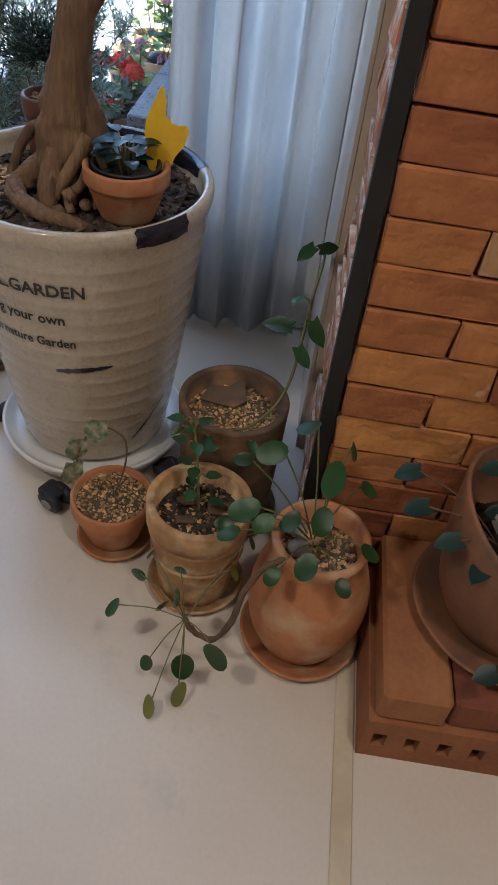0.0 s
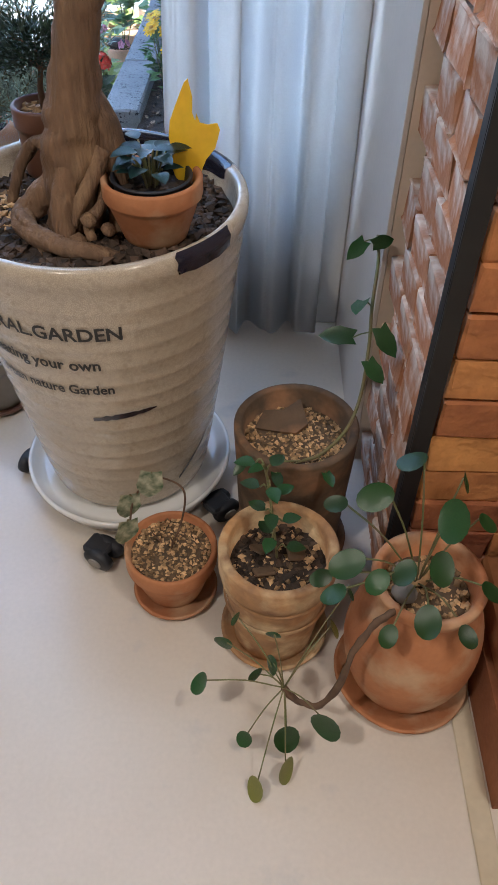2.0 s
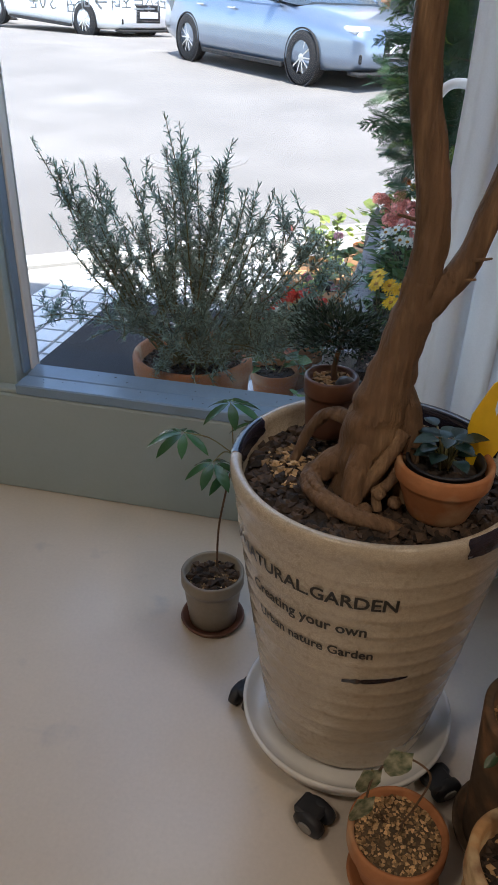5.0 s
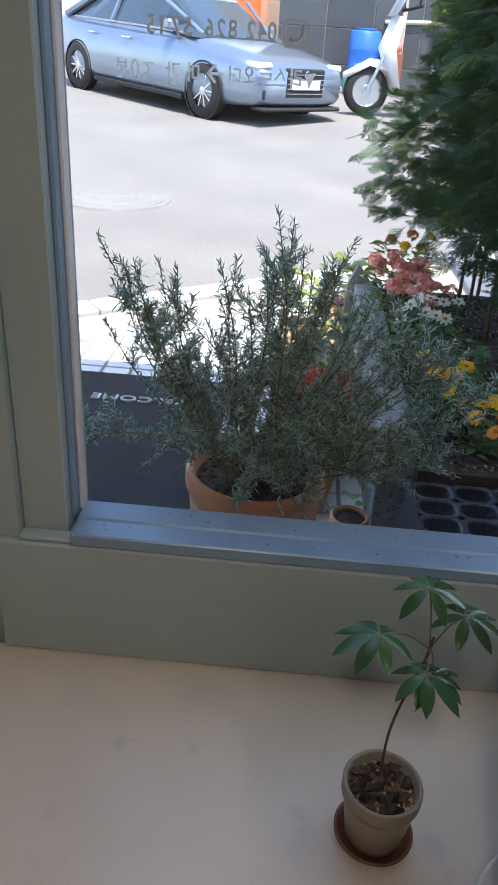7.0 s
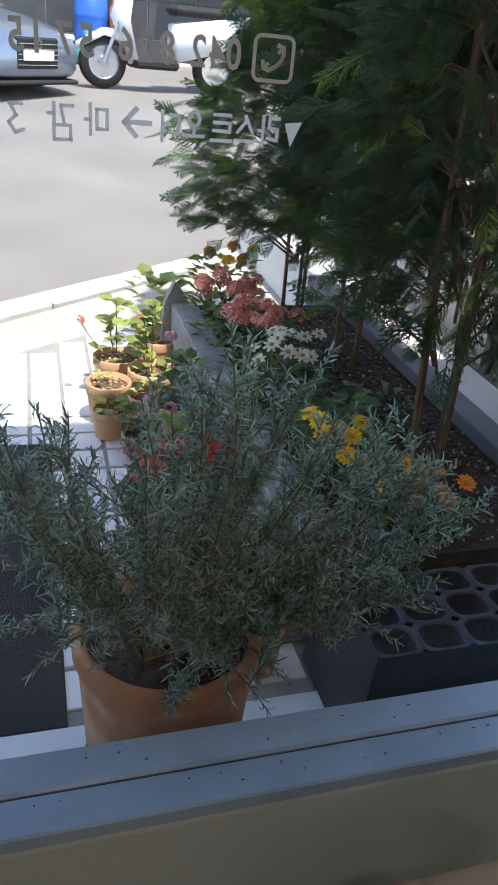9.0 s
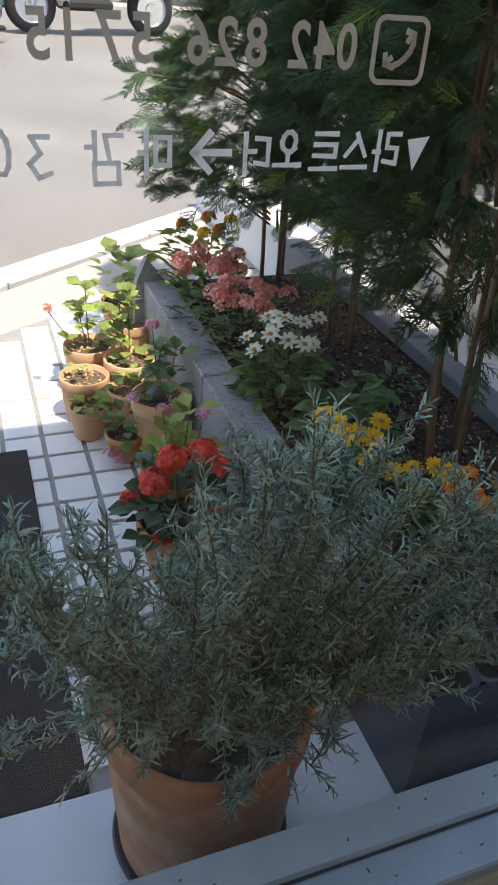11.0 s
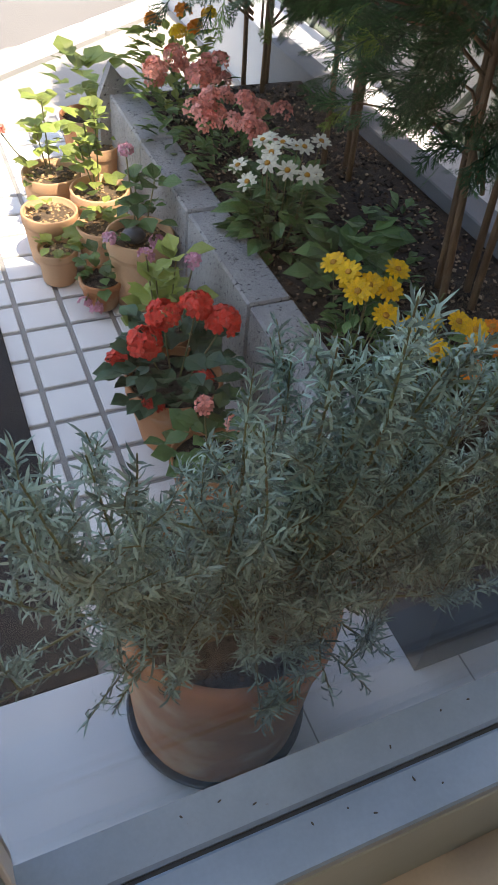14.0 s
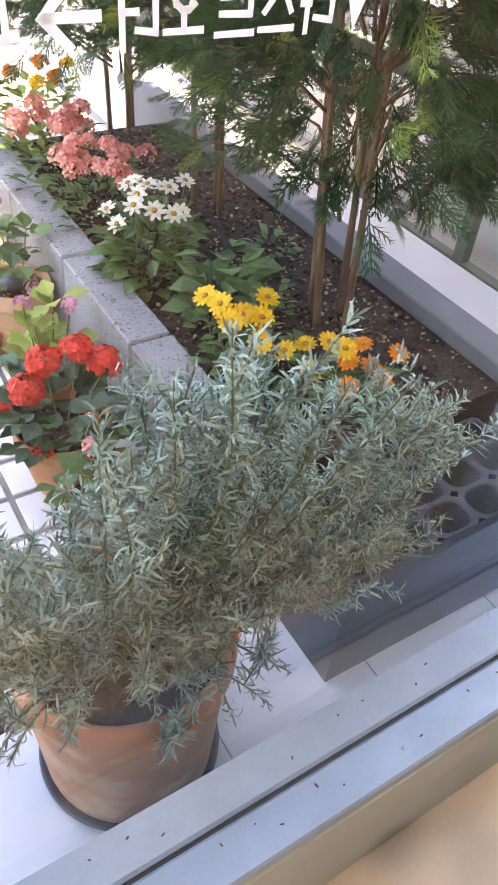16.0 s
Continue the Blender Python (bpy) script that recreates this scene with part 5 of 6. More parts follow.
endpost = thing("slate_marker", (0.615, 2.02, ZG), "pointed concrete slab standing at the end of the bed", "slab")
part("slab", Shape().add([(x, y, z) for y in (0, 0.035) for x, z in ((-0.03, 0), (0.1, 0), (0.09, 0.3), (0.02, 0.39), (-0.02, 0.3))], [(0, 1, 2, 3, 4), (9, 8, 7, 6, 5)] + [(i, i + 5, (i + 1) % 5 + 5, (i + 1) % 5) for i in range(5)]), BLOCK, endpost)


def spray(r):
    """One flat drooping thuja spray, about one long."""
    s = Shape()

    def twig(p, a, L, w, depth):
        d = Vector((math.sin(a), math.cos(a), 0))
        e = p + d * L + Vector((0, 0, -0.16 * L))
        n_ = Vector((d.y, -d.x, 0)) * w
        if depth == 0:
            s.add([p - n_, p + n_, e], [(0, 1, 2)])
            return
        mid = (p + e) / 2 + Vector((0, 0, 0.02))
        s.add([p - n_ * 0.6, p + n_ * 0.6, mid - n_, mid + n_, e], [(0, 1, 3, 2), (2, 3, 4)])
        n = 6 if depth == 2 else 4
        for k in range(n):
            for sg in (-1, 1):
                twig(p + (e - p) * (0.14 + 0.8 * k / n), a + sg * r.uniform(0.4, 0.75), L * (0.52 - 0.38 * k / n) * r.uniform(0.8, 1.15), w * 0.8, depth - 1)

    twig(Vector((0, 0, 0)), 0, 1.0, 0.017, 2)
    return s


def thuja(loc, height, radius, low, seed, stems_n, label, count=900, lit=0.08, squash=1.0, shoulder=9.0):
    r = random.Random(seed)
    t = thing("thuja", loc, label, "tree", "row of thujas")
    for i in range(stems_n):
        a = 6.283 * i / stems_n + seed
        b = Vector((0.045 * math.cos(a), 0.05 * math.sin(a), -0.02))
        e = b + Vector((0.05 * math.cos(a), 0.06 * math.sin(a) + (0.12 if seed == 5 else 0.0), height * 0.8))
        part("trunk", Shape().tube(curve([b, b + (e - b) * 0.3 + Vector((r.uniform(-.02, .02), r.uniform(-.02, .02), 0)), b + (e - b) * 0.6, e], 6), [0.0088 * (1 - 0.03 * k) for k in range(19)], 8, 0.25, seed), FICUS, t, "slender red-brown trunk", True)
    kinds = [spray(r) for _ in range(4)]
    dark, sunny, wood = Shape(), Shape(), Shape()
    for i in range(count):
        u = r.random() ** 0.95
        z = low + (height - low) * u
        rad = radius * (0.55 + 0.45 * math.sin(math.pi * min(1, 0.25 + u * 0.75)) ** 0.8) * (1 - 0.55 * max(0, u - 0.5) * 2)
        rad *= 1 - 0.42 * min(1.0, max(0.0, (z - shoulder) / 0.2))
        a = r.uniform(0, 6.283)
        rad *= 0.82 + 0.35 * noise.noise((math.cos(a) * 1.5 + seed, math.sin(a) * 1.5, z * 2.6))
        d = rad * math.sqrt(r.uniform(0.12, 1.0))
        p = Vector((d * math.cos(a) * squash, d * math.sin(a), z))
        o = Vector((math.cos(a), math.sin(a), r.uniform(-0.75, 0.55)))
        m = frame_m(p, o, (r.uniform(-1, 1), r.uniform(-1, 1), r.uniform(0.0, 1.0)), r.uniform(0.075, 0.135))
        k = kinds[r.randrange(4)]
        # more yellow-green on outer upper sprays: sun on the crown, put into the colour
        (sunny if (r.random() < lit * (2.5 if u > 0.4 and d > rad * 0.6 else 0.5)) else dark).add(k.v, k.f, m)
        if i % 16 == 0:
            wood.tube([(0.03 * math.cos(a), 0.03 * math.sin(a), z - 0.12), p * 0.55 + Vector((0, 0, z * 0.45 - 0.02)), p], [0.005, 0.0035, 0.0015], 5)
    part("limbs", wood, FICUS, t, "thin side branches", kind="stuff")
    part("crown", dark, THUJA, t, "dark green flattened scale sprays", kind="stuff")
    part("young_growth", sunny, THUJAY, t, "yellow-green sprays with sunlight painted in", kind="stuff")
    return t


thuja((1.11, 0.84, 0.165), 2.2, 0.39, 0.38, 5, 4, "tall dark green thuja with several bare stems in the raised bed", 3300)
thuja((1.13, 1.46, 0.165), 2.3, 0.37, 0.44, 9, 3, "tall dark green thuja with yellow-green tips painted as sunlit in the raised bed", 4300, 0.16)
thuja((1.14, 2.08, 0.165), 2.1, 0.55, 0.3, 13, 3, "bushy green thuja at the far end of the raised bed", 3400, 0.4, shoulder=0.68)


def petals(shape, c, nrm, n, size, width, cup, r, offset=0.0):
    base = frame_m(c, Vector(nrm).orthogonal(), nrm)
    for i in range(n):
        a = 2 * math.pi * i / n + offset
        m = base @ pose(0, 0, 0, 0, 0, math.degrees(a)) @ pose(0, 0, 0, 0, -cup + r.uniform(-8, 8), 0)
        shape.add([(0.1 * size, 0, 0), (0.55 * size, -width * size, 0.03 * size), (0.95 * size, -width * size * 0.55, 0), (size, 0, -0.03 * size), (0.95 * size, width * size * 0.55, 0), (0.55 * size, width * size, 0.03 * size)], [(0, 1, 2, 3, 4, 5)], m)


def foliage(shape, n, cx, cy, z0, z1, rad, size, r, wide=0.55):
    for _ in range(n):
        a, d = r.uniform(0, 6.283), rad * math.sqrt(r.random())
        p = Vector((cx + d * math.cos(a), cy + d * math.sin(a), r.uniform(z0, z1)))
        o = Vector((math.cos(a), math.sin(a), r.uniform(-0.2, 0.9)))
        s = size * r.uniform(0.6, 1.3)
        w = wide * 0.5
        shape.add([(0, 0, 0), (-w * 0.8, 0.3, 0.06), (-w, 0.55, 0.05), (0, 1, -0.12), (w, 0.55, 0.05), (w * 0.8, 0.3, 0.06), (0, 0.5, -0.02)], [(0, 6, 2, 1), (6, 3, 2), (0, 5, 4, 6), (6, 4, 3)], frame_m(p, o, (r.uniform(-.4, .4), r.uniform(-.4, .4), 1), s))


def daisies(loc, label, petal_mat, heads, rad, h, seed, size=0.021, n=13, leafn=90, leaf=0.04):
    r = random.Random(seed)
    t = thing("daisy_plant", loc, label, "flower")
    lv, sm = Shape(), Shape()
    foliage(lv, leafn, 0, 0, 0.0, h * 0.75, rad * 0.9, leaf, r)
    part("leaves", lv, BLOOMLEAF, t, "green leaves", kind="stuff")
    for i in range(heads):
        a, d = 2.4 * i + seed, rad * math.sqrt((i + 0.6) / heads)
        c = Vector((d * math.cos(a), d * math.sin(a), h * r.uniform(0.62, 1.12)))
        nrm = Vector((0.35 * math.cos(a) - 0.3, 0.35 * math.sin(a) - 0.3, 1)).normalized()
        sm.tube([(c.x * 0.4, c.y * 0.4, 0), (c.x * 0.8, c.y * 0.8, h * 0.5), c], 0.0015, 4)
        ps = Shape()
        petals(ps, c, nrm, n, size, 0.2, 6, r)
        petals(ps, c + nrm * 0.001, nrm, n, size * 0.8, 0.2, 16, r, 0.2)
        hd = part("flower_head", ps, petal_mat, t)
        part("eye", Shape().lathe([(0, 0.005), (0.005, 0.004), (0.0072, 0.0)], 10), EYE, hd, "golden eye", m=frame_m(c + nrm * 0.002, nrm.orthogonal(), nrm))
    part("stems", sm, STEM, t, kind="stuff")
    return t


def umbels(t, heads, mat, r, size=0.011, dense=34, ball=0.028, name="flower_head"):
    for c in heads:
        c = Vector(c)
        s = Shape()
        for i in range(dense):
            o = Vector((r.gauss(0, 1), r.gauss(0, 1), abs(r.gauss(0, 1)) * 0.8 + 0.05)).normalized()
            petals(s, c + o * ball * r.uniform(0.8, 1.05), o, 5, size * r.uniform(0.8, 1.2), 0.36, 12, r, r.random())
        part(name, s, mat, t)


daisies((0.79, 0.74, 0.165), "clump of bright yellow daisies in the raised bed", YELLOW, 9, 0.075, 0.20, 61, 0.027)
daisies((0.90, 0.62, 0.165), "small clump of golden yellow daisies in the raised bed", YELLOW, 6, 0.07, 0.15, 62, 0.025)
daisies((0.96, 0.54, 0.165), "low clump of orange daisies in the raised bed", ORANGE, 6, 0.065, 0.13, 63, 0.024)
daisies((0.80, 1.17, 0.165), "clump of white zinnias in the raised bed", WPETAL, 13, 0.105, 0.22, 64, 0.026, 8, 230, 0.055)
zb = thing("leafy_plant", (0.86, 0.92, 0.165), "broad-leaved green plant without flowers in the raised bed", "plant")
lv, r3 = Shape(), random.Random(70)
foliage(lv, 70, 0, 0, 0.02, 0.19, 0.075, 0.06, r3, 0.8)
part("leaves", lv, BLOOMLEAF, zb, "broad green leaves", kind="stuff")
for (x, y, n_, rad, hh, sd) in ((0.80, 1.46, 17, 0.13, 0.19, 71), (0.77, 1.70, 14, 0.12, 0.2, 72)):
    t = thing("coral_flower_plant", (x, y, 0.165), "bushy plant with coral-pink flower clusters in the raised bed", "flower")
    r3 = random.Random(sd)
    lv = Shape()
    foliage(lv, 150, 0, 0, 0.0, hh, rad, 0.045, r3, 0.4)
    part("leaves", lv, BLOOMLEAF, t, "green leaves", kind="stuff")
    hs = []
    for i in range(n_):
        a, d = r3.uniform(0, 6.28), rad * math.sqrt(r3.random())
        hs.append((d * math.cos(a), d * math.sin(a), hh * r3.uniform(0.75, 1.2)))
    umbels(t, hs, CORAL, r3, 0.0125, 20, 0.027)
t = thing("yellow_orange_plant", (0.80, 1.95, 0.165), "mixed yellow and orange flowers ending the raised bed", "flower")
r3, lv = random.Random(74), Shape()
foliage(lv, 160, 0, 0, 0.0, 0.24, 0.12, 0.055, r3, 0.5)
part("leaves", lv, LIMELEAF, t, "lime green leaves", kind="stuff")
umbels(t, [(0.03, 0.0, 0.27), (-0.05, 0.03, 0.24), (0.08, 0.02, 0.22)], ORANGE, r3, 0.013, 18, 0.022)
umbels(t, [(0.0, -0.06, 0.24), (0.1, -0.03, 0.27)], YELLOW, r3, 0.013, 14, 0.02)
for wx, wy in ((1.0, 0.95), (0.95, 1.75), (1.15, 1.15)):
    w = thing("ground_cover_plant", (wx, wy, 0.165), "low dark green ground cover in the raised bed", "plant")
    lv = Shape()
    foliage(lv, 26, 0, 0, 0.0, 0.05, 0.06, 0.035, random.Random(int(wx * 90)), 0.6)
    part("leaves", lv, BLOOMLEAF, w, kind="stuff")


def geranium(loc, rb, rt, h, pot_mat, label, heads, mat, seed, leafn=60, leafmat=None, rad=0.1, leaf=0.05, hz=0.16, tall=(), group="clay pots on the pavement", ball=0.026, dense=34, fsize=0.011):
    r = random.Random(seed)
    t = potted("potted_geranium", loc, label, rb, rt, h, pot_mat, h * 0.22, h * 0.86, 0.008, GRAVEL if pot_mat == TERRA_SUN else BARKMIX, 110, 0.006, group=group)
    lv, sm = Shape(), Shape()
    foliage(lv, leafn, 0, 0, h * 0.95, h + hz * 0.85, rad, leaf, r, 0.85)
    for x, y, z in list(heads) + list(tall):
        sm.tube(curve([(x * 0.2, y * 0.2, h * 0.85), (x * 0.7, y * 0.7, h + (z - h) * 0.5), (x, y, z)], 4), 0.002, 5)
    for x, y, z in tall:
        foliage(lv, 7, x, y, z - 0.03, z + 0.01, 0.02, leaf, r, 0.85)
        foliage(lv, 6, x * 0.6, y * 0.6, h + (z - h) * 0.5, h + (z - h) * 0.6, 0.02, leaf * 0.8, r, 0.85)
    part("leaves", lv, leafmat or BLOOMLEAF, t, "rounded leaves", kind="stuff")
    part("stems", sm, STEM, t, kind="stuff")
    umbels(t, heads, mat, r, fsize, dense, ball)
    return t


ZT = ZG + 0.0045
ger = geranium((0.455, 0.875, ZT), 0.075, 0.105, 0.17, TERRA, "terracotta pot of red geraniums on white tiles", [(-0.07, -0.03, 0.295), (-0.015, 0.03, 0.305), (0.055, 0.03, 0.31), (0.10, -0.01, 0.295)], RED, 81, 120, DEEPLEAF, rad=0.12, hz=0.11, ball=0.034, dense=60, fsize=0.0135)
umbels(ger, [(0.03, -0.085, 0.225), (-0.075, -0.09, 0.185), (-0.115, 0.03, 0.215)], RED, random.Random(99), 0.012, 26, 0.019)
geranium((0.50, 1.10, ZT), 0.05, 0.07, 0.12, TERRA, "small clay pot of pale pink pelargonium on white tiles", [(0.045, -0.08, 0.345), (-0.03, 0.02, 0.31)], PPETAL, 82, 30, LIMELEAF, 0.07, 0.055, 0.12, ((-0.02, -0.02, 0.27), (0.03, -0.01, 0.32)), ball=0.016, dense=12)
pa = geranium((0.535, 1.40, ZT), 0.072, 0.088, 0.20, TERRA_SUN, "tall clay pot with a dark stone and a leggy pelargonium", [(-0.005, 0.09, 0.375), (-0.09, -0.05, 0.22), (0.02, -0.08, 0.215)], PPETAL, 83, 12, BLOOMLEAF, 0.06, 0.05, 0.13, ((0.05, 0.03, 0.32), (0.01, 0.07, 0.30)), ball=0.017, dense=13)
part("dark_pebble", Shape().lathe([(0, 0), (0.026, 0.004), (0.032, 0.016), (0.022, 0.03), (0, 0.034)], 18), SLATE, pa, "dark smooth pebble", True, m=pose(-0.02, -0.01, 0.185))
geranium((0.425, 1.40, ZT), 0.042, 0.058, 0.085, TERRA, "small terracotta pot of trailing pelargonium", [(-0.055, -0.04, 0.04), (-0.03, -0.06, 0.03)], PPETAL, 84, 34, BLOOMLEAF, 0.05, 0.035, 0.08, ball=0.015, dense=10)
geranium((0.342, 1.545, ZT), 0.045, 0.056, 0.1, TERRA_SUN, "small pale clay pot with a low leafy cutting", [], PPETAL, 85, 26, LIMELEAF, 0.04, 0.035, 0.04)
geranium((0.352, 1.66, ZT), 0.062, 0.078, 0.15, TERRA_SUN, "pale clay pot filled with grit", [], PPETAL, 86, 5, LIMELEAF, 0.03, 0.03, 0.05)
geranium((0.475, 1.56, ZT), 0.058, 0.072, 0.145, TERRA_SUN, "pale clay pot with a leafy cutting", [], PPETAL, 87, 22, LIMELEAF, 0.05, 0.04, 0.07)
geranium((0.505, 1.70, ZT), 0.066, 0.084, 0.175, TERRA_SUN, "pale clay pot with tall sunlit pelargonium stems", [], PPETAL, 88, 10, LIMELEAF, 0.05, 0.05, 0.08, ((-0.03, 0.0, 0.36), (-0.005, -0.02, 0.40), (-0.05, 0.01, 0.32)))
geranium((0.40, 1.86, ZT), 0.07, 0.086, 0.16, TERRA_SUN, "pale clay pot with lime-green pelargonium", [(-0.13, -0.02, 0.30)], CORAL, 89, 22, LIMELEAF, 0.07, 0.05, 0.14, ((0.0, 0.02, 0.36), (-0.03, 0.0, 0.30)), ball=0.012, dense=8)
geranium((0.58, 2.02, ZT), 0.06, 0.075, 0.16, TERRA_SUN, "pale clay pot at the end of the bed", [], PPETAL, 90, 10, LIMELEAF, 0.05, 0.05, 0.12)
geranium((0.60, 2.28, ZT), 0.07, 0.085, 0.14, TERRA, "clay pot of tall green leaves near the kerb", [], PPETAL, 92, 36, LIMELEAF, 0.09, 0.07, 0.2)
geranium((0.562, 0.45, ZT), 0.038, 0.051, 0.12, TERRA, "small terracotta pot with bare cut stems", [], RED, 91, 4, BLOOMLEAF, 0.03, 0.03, 0.05)
geranium((0.455, 0.66, ZT), 0.055, 0.078, 0.15, TERRA, "terracotta pot with a few orange flowers behind the rosemary", [(-0.01, 0.01, 0.27), (0.05, 0.0, 0.21)], CORAL, 93, 40, BLOOMLEAF, 0.09, 0.045, 0.1, ball=0.018, dense=14)

# ---- lettering on the glass, readable from outside ----
sign = thing("window_lettering", (0, 0.008, 0), "vinyl telephone number on the window glass", "sign")
for dg, dx in zip("0428265715", (0.302, 0.2875, 0.272, 0.246, 0.2285, 0.2125, 0.1815, 0.1645, 0.143, 0.1275)):
    part("digit", text_mesh(dg, FILM, 0.027, 0.0335, "CENTER", bold=0.018), None, sign, "grey vinyl digit", m=pose(dx, 0, 1.0975, 90, 0, 180))


def ring(cx, cz, w, r, t, n=6):
    """A rounded square outline in the plane of the glass."""
    v, f, pts = [], [], []
    for q, (sx, sz) in enumerate(((1, 1), (-1, 1), (-1, -1), (1, -1))):
        for i in range(n + 1):
            a = math.pi / 2 * (q + i / n)
            pts.append((sx * (w - r), sz * (w - r), math.cos(a), math.sin(a)))
    for x, z, ca, sa in pts:
        for rad in (r - t, r):
            v.append((cx + x + ca * rad, 0, cz + z + sa * rad))
    k = len(pts)
    return Shape().add(v, [(2 * i, 2 * i + 1, 2 * ((i + 1) % k) + 1, 2 * ((i + 1) % k)) for i in range(k)])


part("icon_frame", ring(0.337, 1.108, 0.0185, 0.007, 0.003), FILM, sign)


def strokes(lines, w, x0, z0, sx, sz):
    """Flat brush strokes in the plane of the glass; u runs towards the reader's right outside."""
    s = Shape()
    for ln in lines:
        p = [Vector((x0 - u * sx, 0, z0 + v_ * sz)) for u, v_ in ln]
        for a, b in zip(p, p[1:]):
            d = (b - a).normalized()
            y_off = Vector((0, 0.00035 * (len(s.f) % 6), 0))
            a, b = a + y_off, b + y_off
            q = Vector((d.z, 0, -d.x)) * w / 2
            e = d * w * 0.4
            s.add([a - q - e, a + q - e, b + q * 0.85 + e, b - q * 0.85 + e], [(0, 1, 2, 3)])
    return s


part("icon_handset", strokes([[(0.3, 0.92), (0.08, 0.86), (0.06, 0.62), (0.14, 0.42), (0.28, 0.26), (0.46, 0.14), (0.68, 0.06), (0.92, 0.12), (0.96, 0.34)], [(0.1, 0.86), (0.24, 0.7)], [(0.9, 0.14), (0.74, 0.26)]], 0.0036, 0.347, 1.098, 0.02, 0.022), FILM, sign)
hand = thing("window_handwriting", (0, 0.0095, 0), "white hand-brushed writing on the window glass", "sign")
circle = [(0.5 + 0.28 * math.cos(a * 0.628), 0.68 + 0.24 * math.sin(a * 0.628)) for a in range(11)]
GL = {
    "la": [[(0.05, 0.95), (0.5, 0.95), (0.5, 0.6), (0.08, 0.58), (0.08, 0.18), (0.55, 0.24)], [(0.78, 1.0), (0.78, 0.0)], [(0.78, 0.5), (1.0, 0.5)]],
    "seu": [[(0.5, 0.95), (0.1, 0.4)], [(0.5, 0.75), (0.9, 0.4)], [(0.0, 0.1), (1.0, 0.1)]],
    "teu": [[(0.1, 0.95), (0.9, 0.95)], [(0.9, 0.68), (0.1, 0.68), (0.1, 0.38), (0.9, 0.4)], [(0.0, 0.06), (1.0, 0.06)]],
    "o": [circle, [(0.5, 0.42), (0.5, 0.12)], [(0.0, 0.1), (1.0, 0.1)]],
    "deo": [[(0.5, 0.9), (0.05, 0.88), (0.05, 0.25), (0.5, 0.3)], [(0.5, 0.58), (0.85, 0.58)], [(0.85, 1.0), (0.85, 0.0)]],
    "arrow": [[(0.0, 0.5), (1.0, 0.5)], [(0.55, 0.95), (1.0, 0.5), (0.55, 0.05)]],
    "ma": [[(0.05, 0.85), (0.5, 0.85), (0.5, 0.2), (0.05, 0.2), (0.05, 0.85)], [(0.78, 1.0), (0.78, 0.0)], [(0.78, 0.5), (1.0, 0.5)]],
    "gam": [[(0.05, 0.95), (0.5, 0.95), (0.4, 0.5)], [(0.78, 1.0), (0.78, 0.48)], [(0.78, 0.72), (1.0, 0.72)], [(0.15, 0.4), (0.8, 0.4), (0.8, 0.0), (0.15, 0.0), (0.15, 0.4)]],
    "three": [[(0.1, 0.95), (0.7, 0.95), (0.4, 0.58), (0.8, 0.35), (0.5, 0.02), (0.05, 0.12)]],
    "zero": [[(0.5 + 0.38 * math.cos(a * 0.628), 0.5 + 0.48 * math.sin(a * 0.628)) for a in range(11)]],
    "bun": [[(0.15, 1.0), (0.15, 0.6), (0.85, 0.6), (0.85, 1.0)], [(0.15, 0.8), (0.85, 0.8)], [(0.0, 0.45), (1.0, 0.45)], [(0.5, 0.45), (0.5, 0.3)], [(0.2, 0.25), (0.2, 0.0), (0.9, 0.0)]],
}
xw = 0.349
for key, wide, gap in (("la", 0.020, 0.003), ("seu", 0.018, 0.0025), ("teu", 0.019, 0.006), ("o", 0.018, 0.003), ("deo", 0.019, 0.007), ("arrow", 0.023, 0.012), ("ma", 0.020, 0.008), ("gam", 0.022, 0.018), ("three", 0.016, 0.005), ("zero", 0.013, 0.004), ("bun", 0.018, 0.003)):
    part("brushed_letter", strokes(GL[key], 0.0031 if key != "arrow" else 0.0045, xw, 1.039 + {"gam": -0.005, "deo": -0.0015, "o": 0.0015, "three": -0.002}.get(key, 0.0), wide * 0.94, 0.0275 if key == "gam" else 0.0235), WINK, hand)
    xw -= wide + gap
part("brushed_triangle", Shape().add([(0.3695, 0, 1.060), (0.3535, 0, 1.058), (0.3605, 0, 1.0385)], [(0, 1, 2)]), WINK, hand)

# ---- across the road ----


def wheel(parent, m, r=0.33, w=0.21):
    t = part("wheel", Shape().lathe([(0.2, -w / 2), (r - 0.03, -w / 2), (r, -w / 2 + 0.03), (r, w / 2 - 0.03), (r - 0.03, w / 2), (0.2, w / 2)], 36), RUBBER, parent, "black tyre", True, m=m)
    rim = Shape().lathe([(0.205, w / 2 - 0.005), (0.225, w / 2), (0.235, w / 2 - 0.01), (0.235, -w / 2)], 36)
    part("rim", rim, CHROME, t, smooth=True)
    sp_ = Shape()
    for i in range(10):
        sp_.box(0.04, -0.009, w / 2 - 0.035, 0.215, 0.009, w / 2 - 0.012, 0.0, pose(0, 0, 0, 0, 0, i * 36))
    sp_.lathe([(0, w / 2 - 0.008), (0.05, w / 2 - 0.01), (0.06, w / 2 - 0.035)], 16)
    part("spokes", sp_, CHROME, t)
    part("brake_disc", Shape().lathe([(0, w / 2 - 0.06), (0.19, w / 2 - 0.06), (0.19, w / 2 - 0.07)], 24), IRON, t)


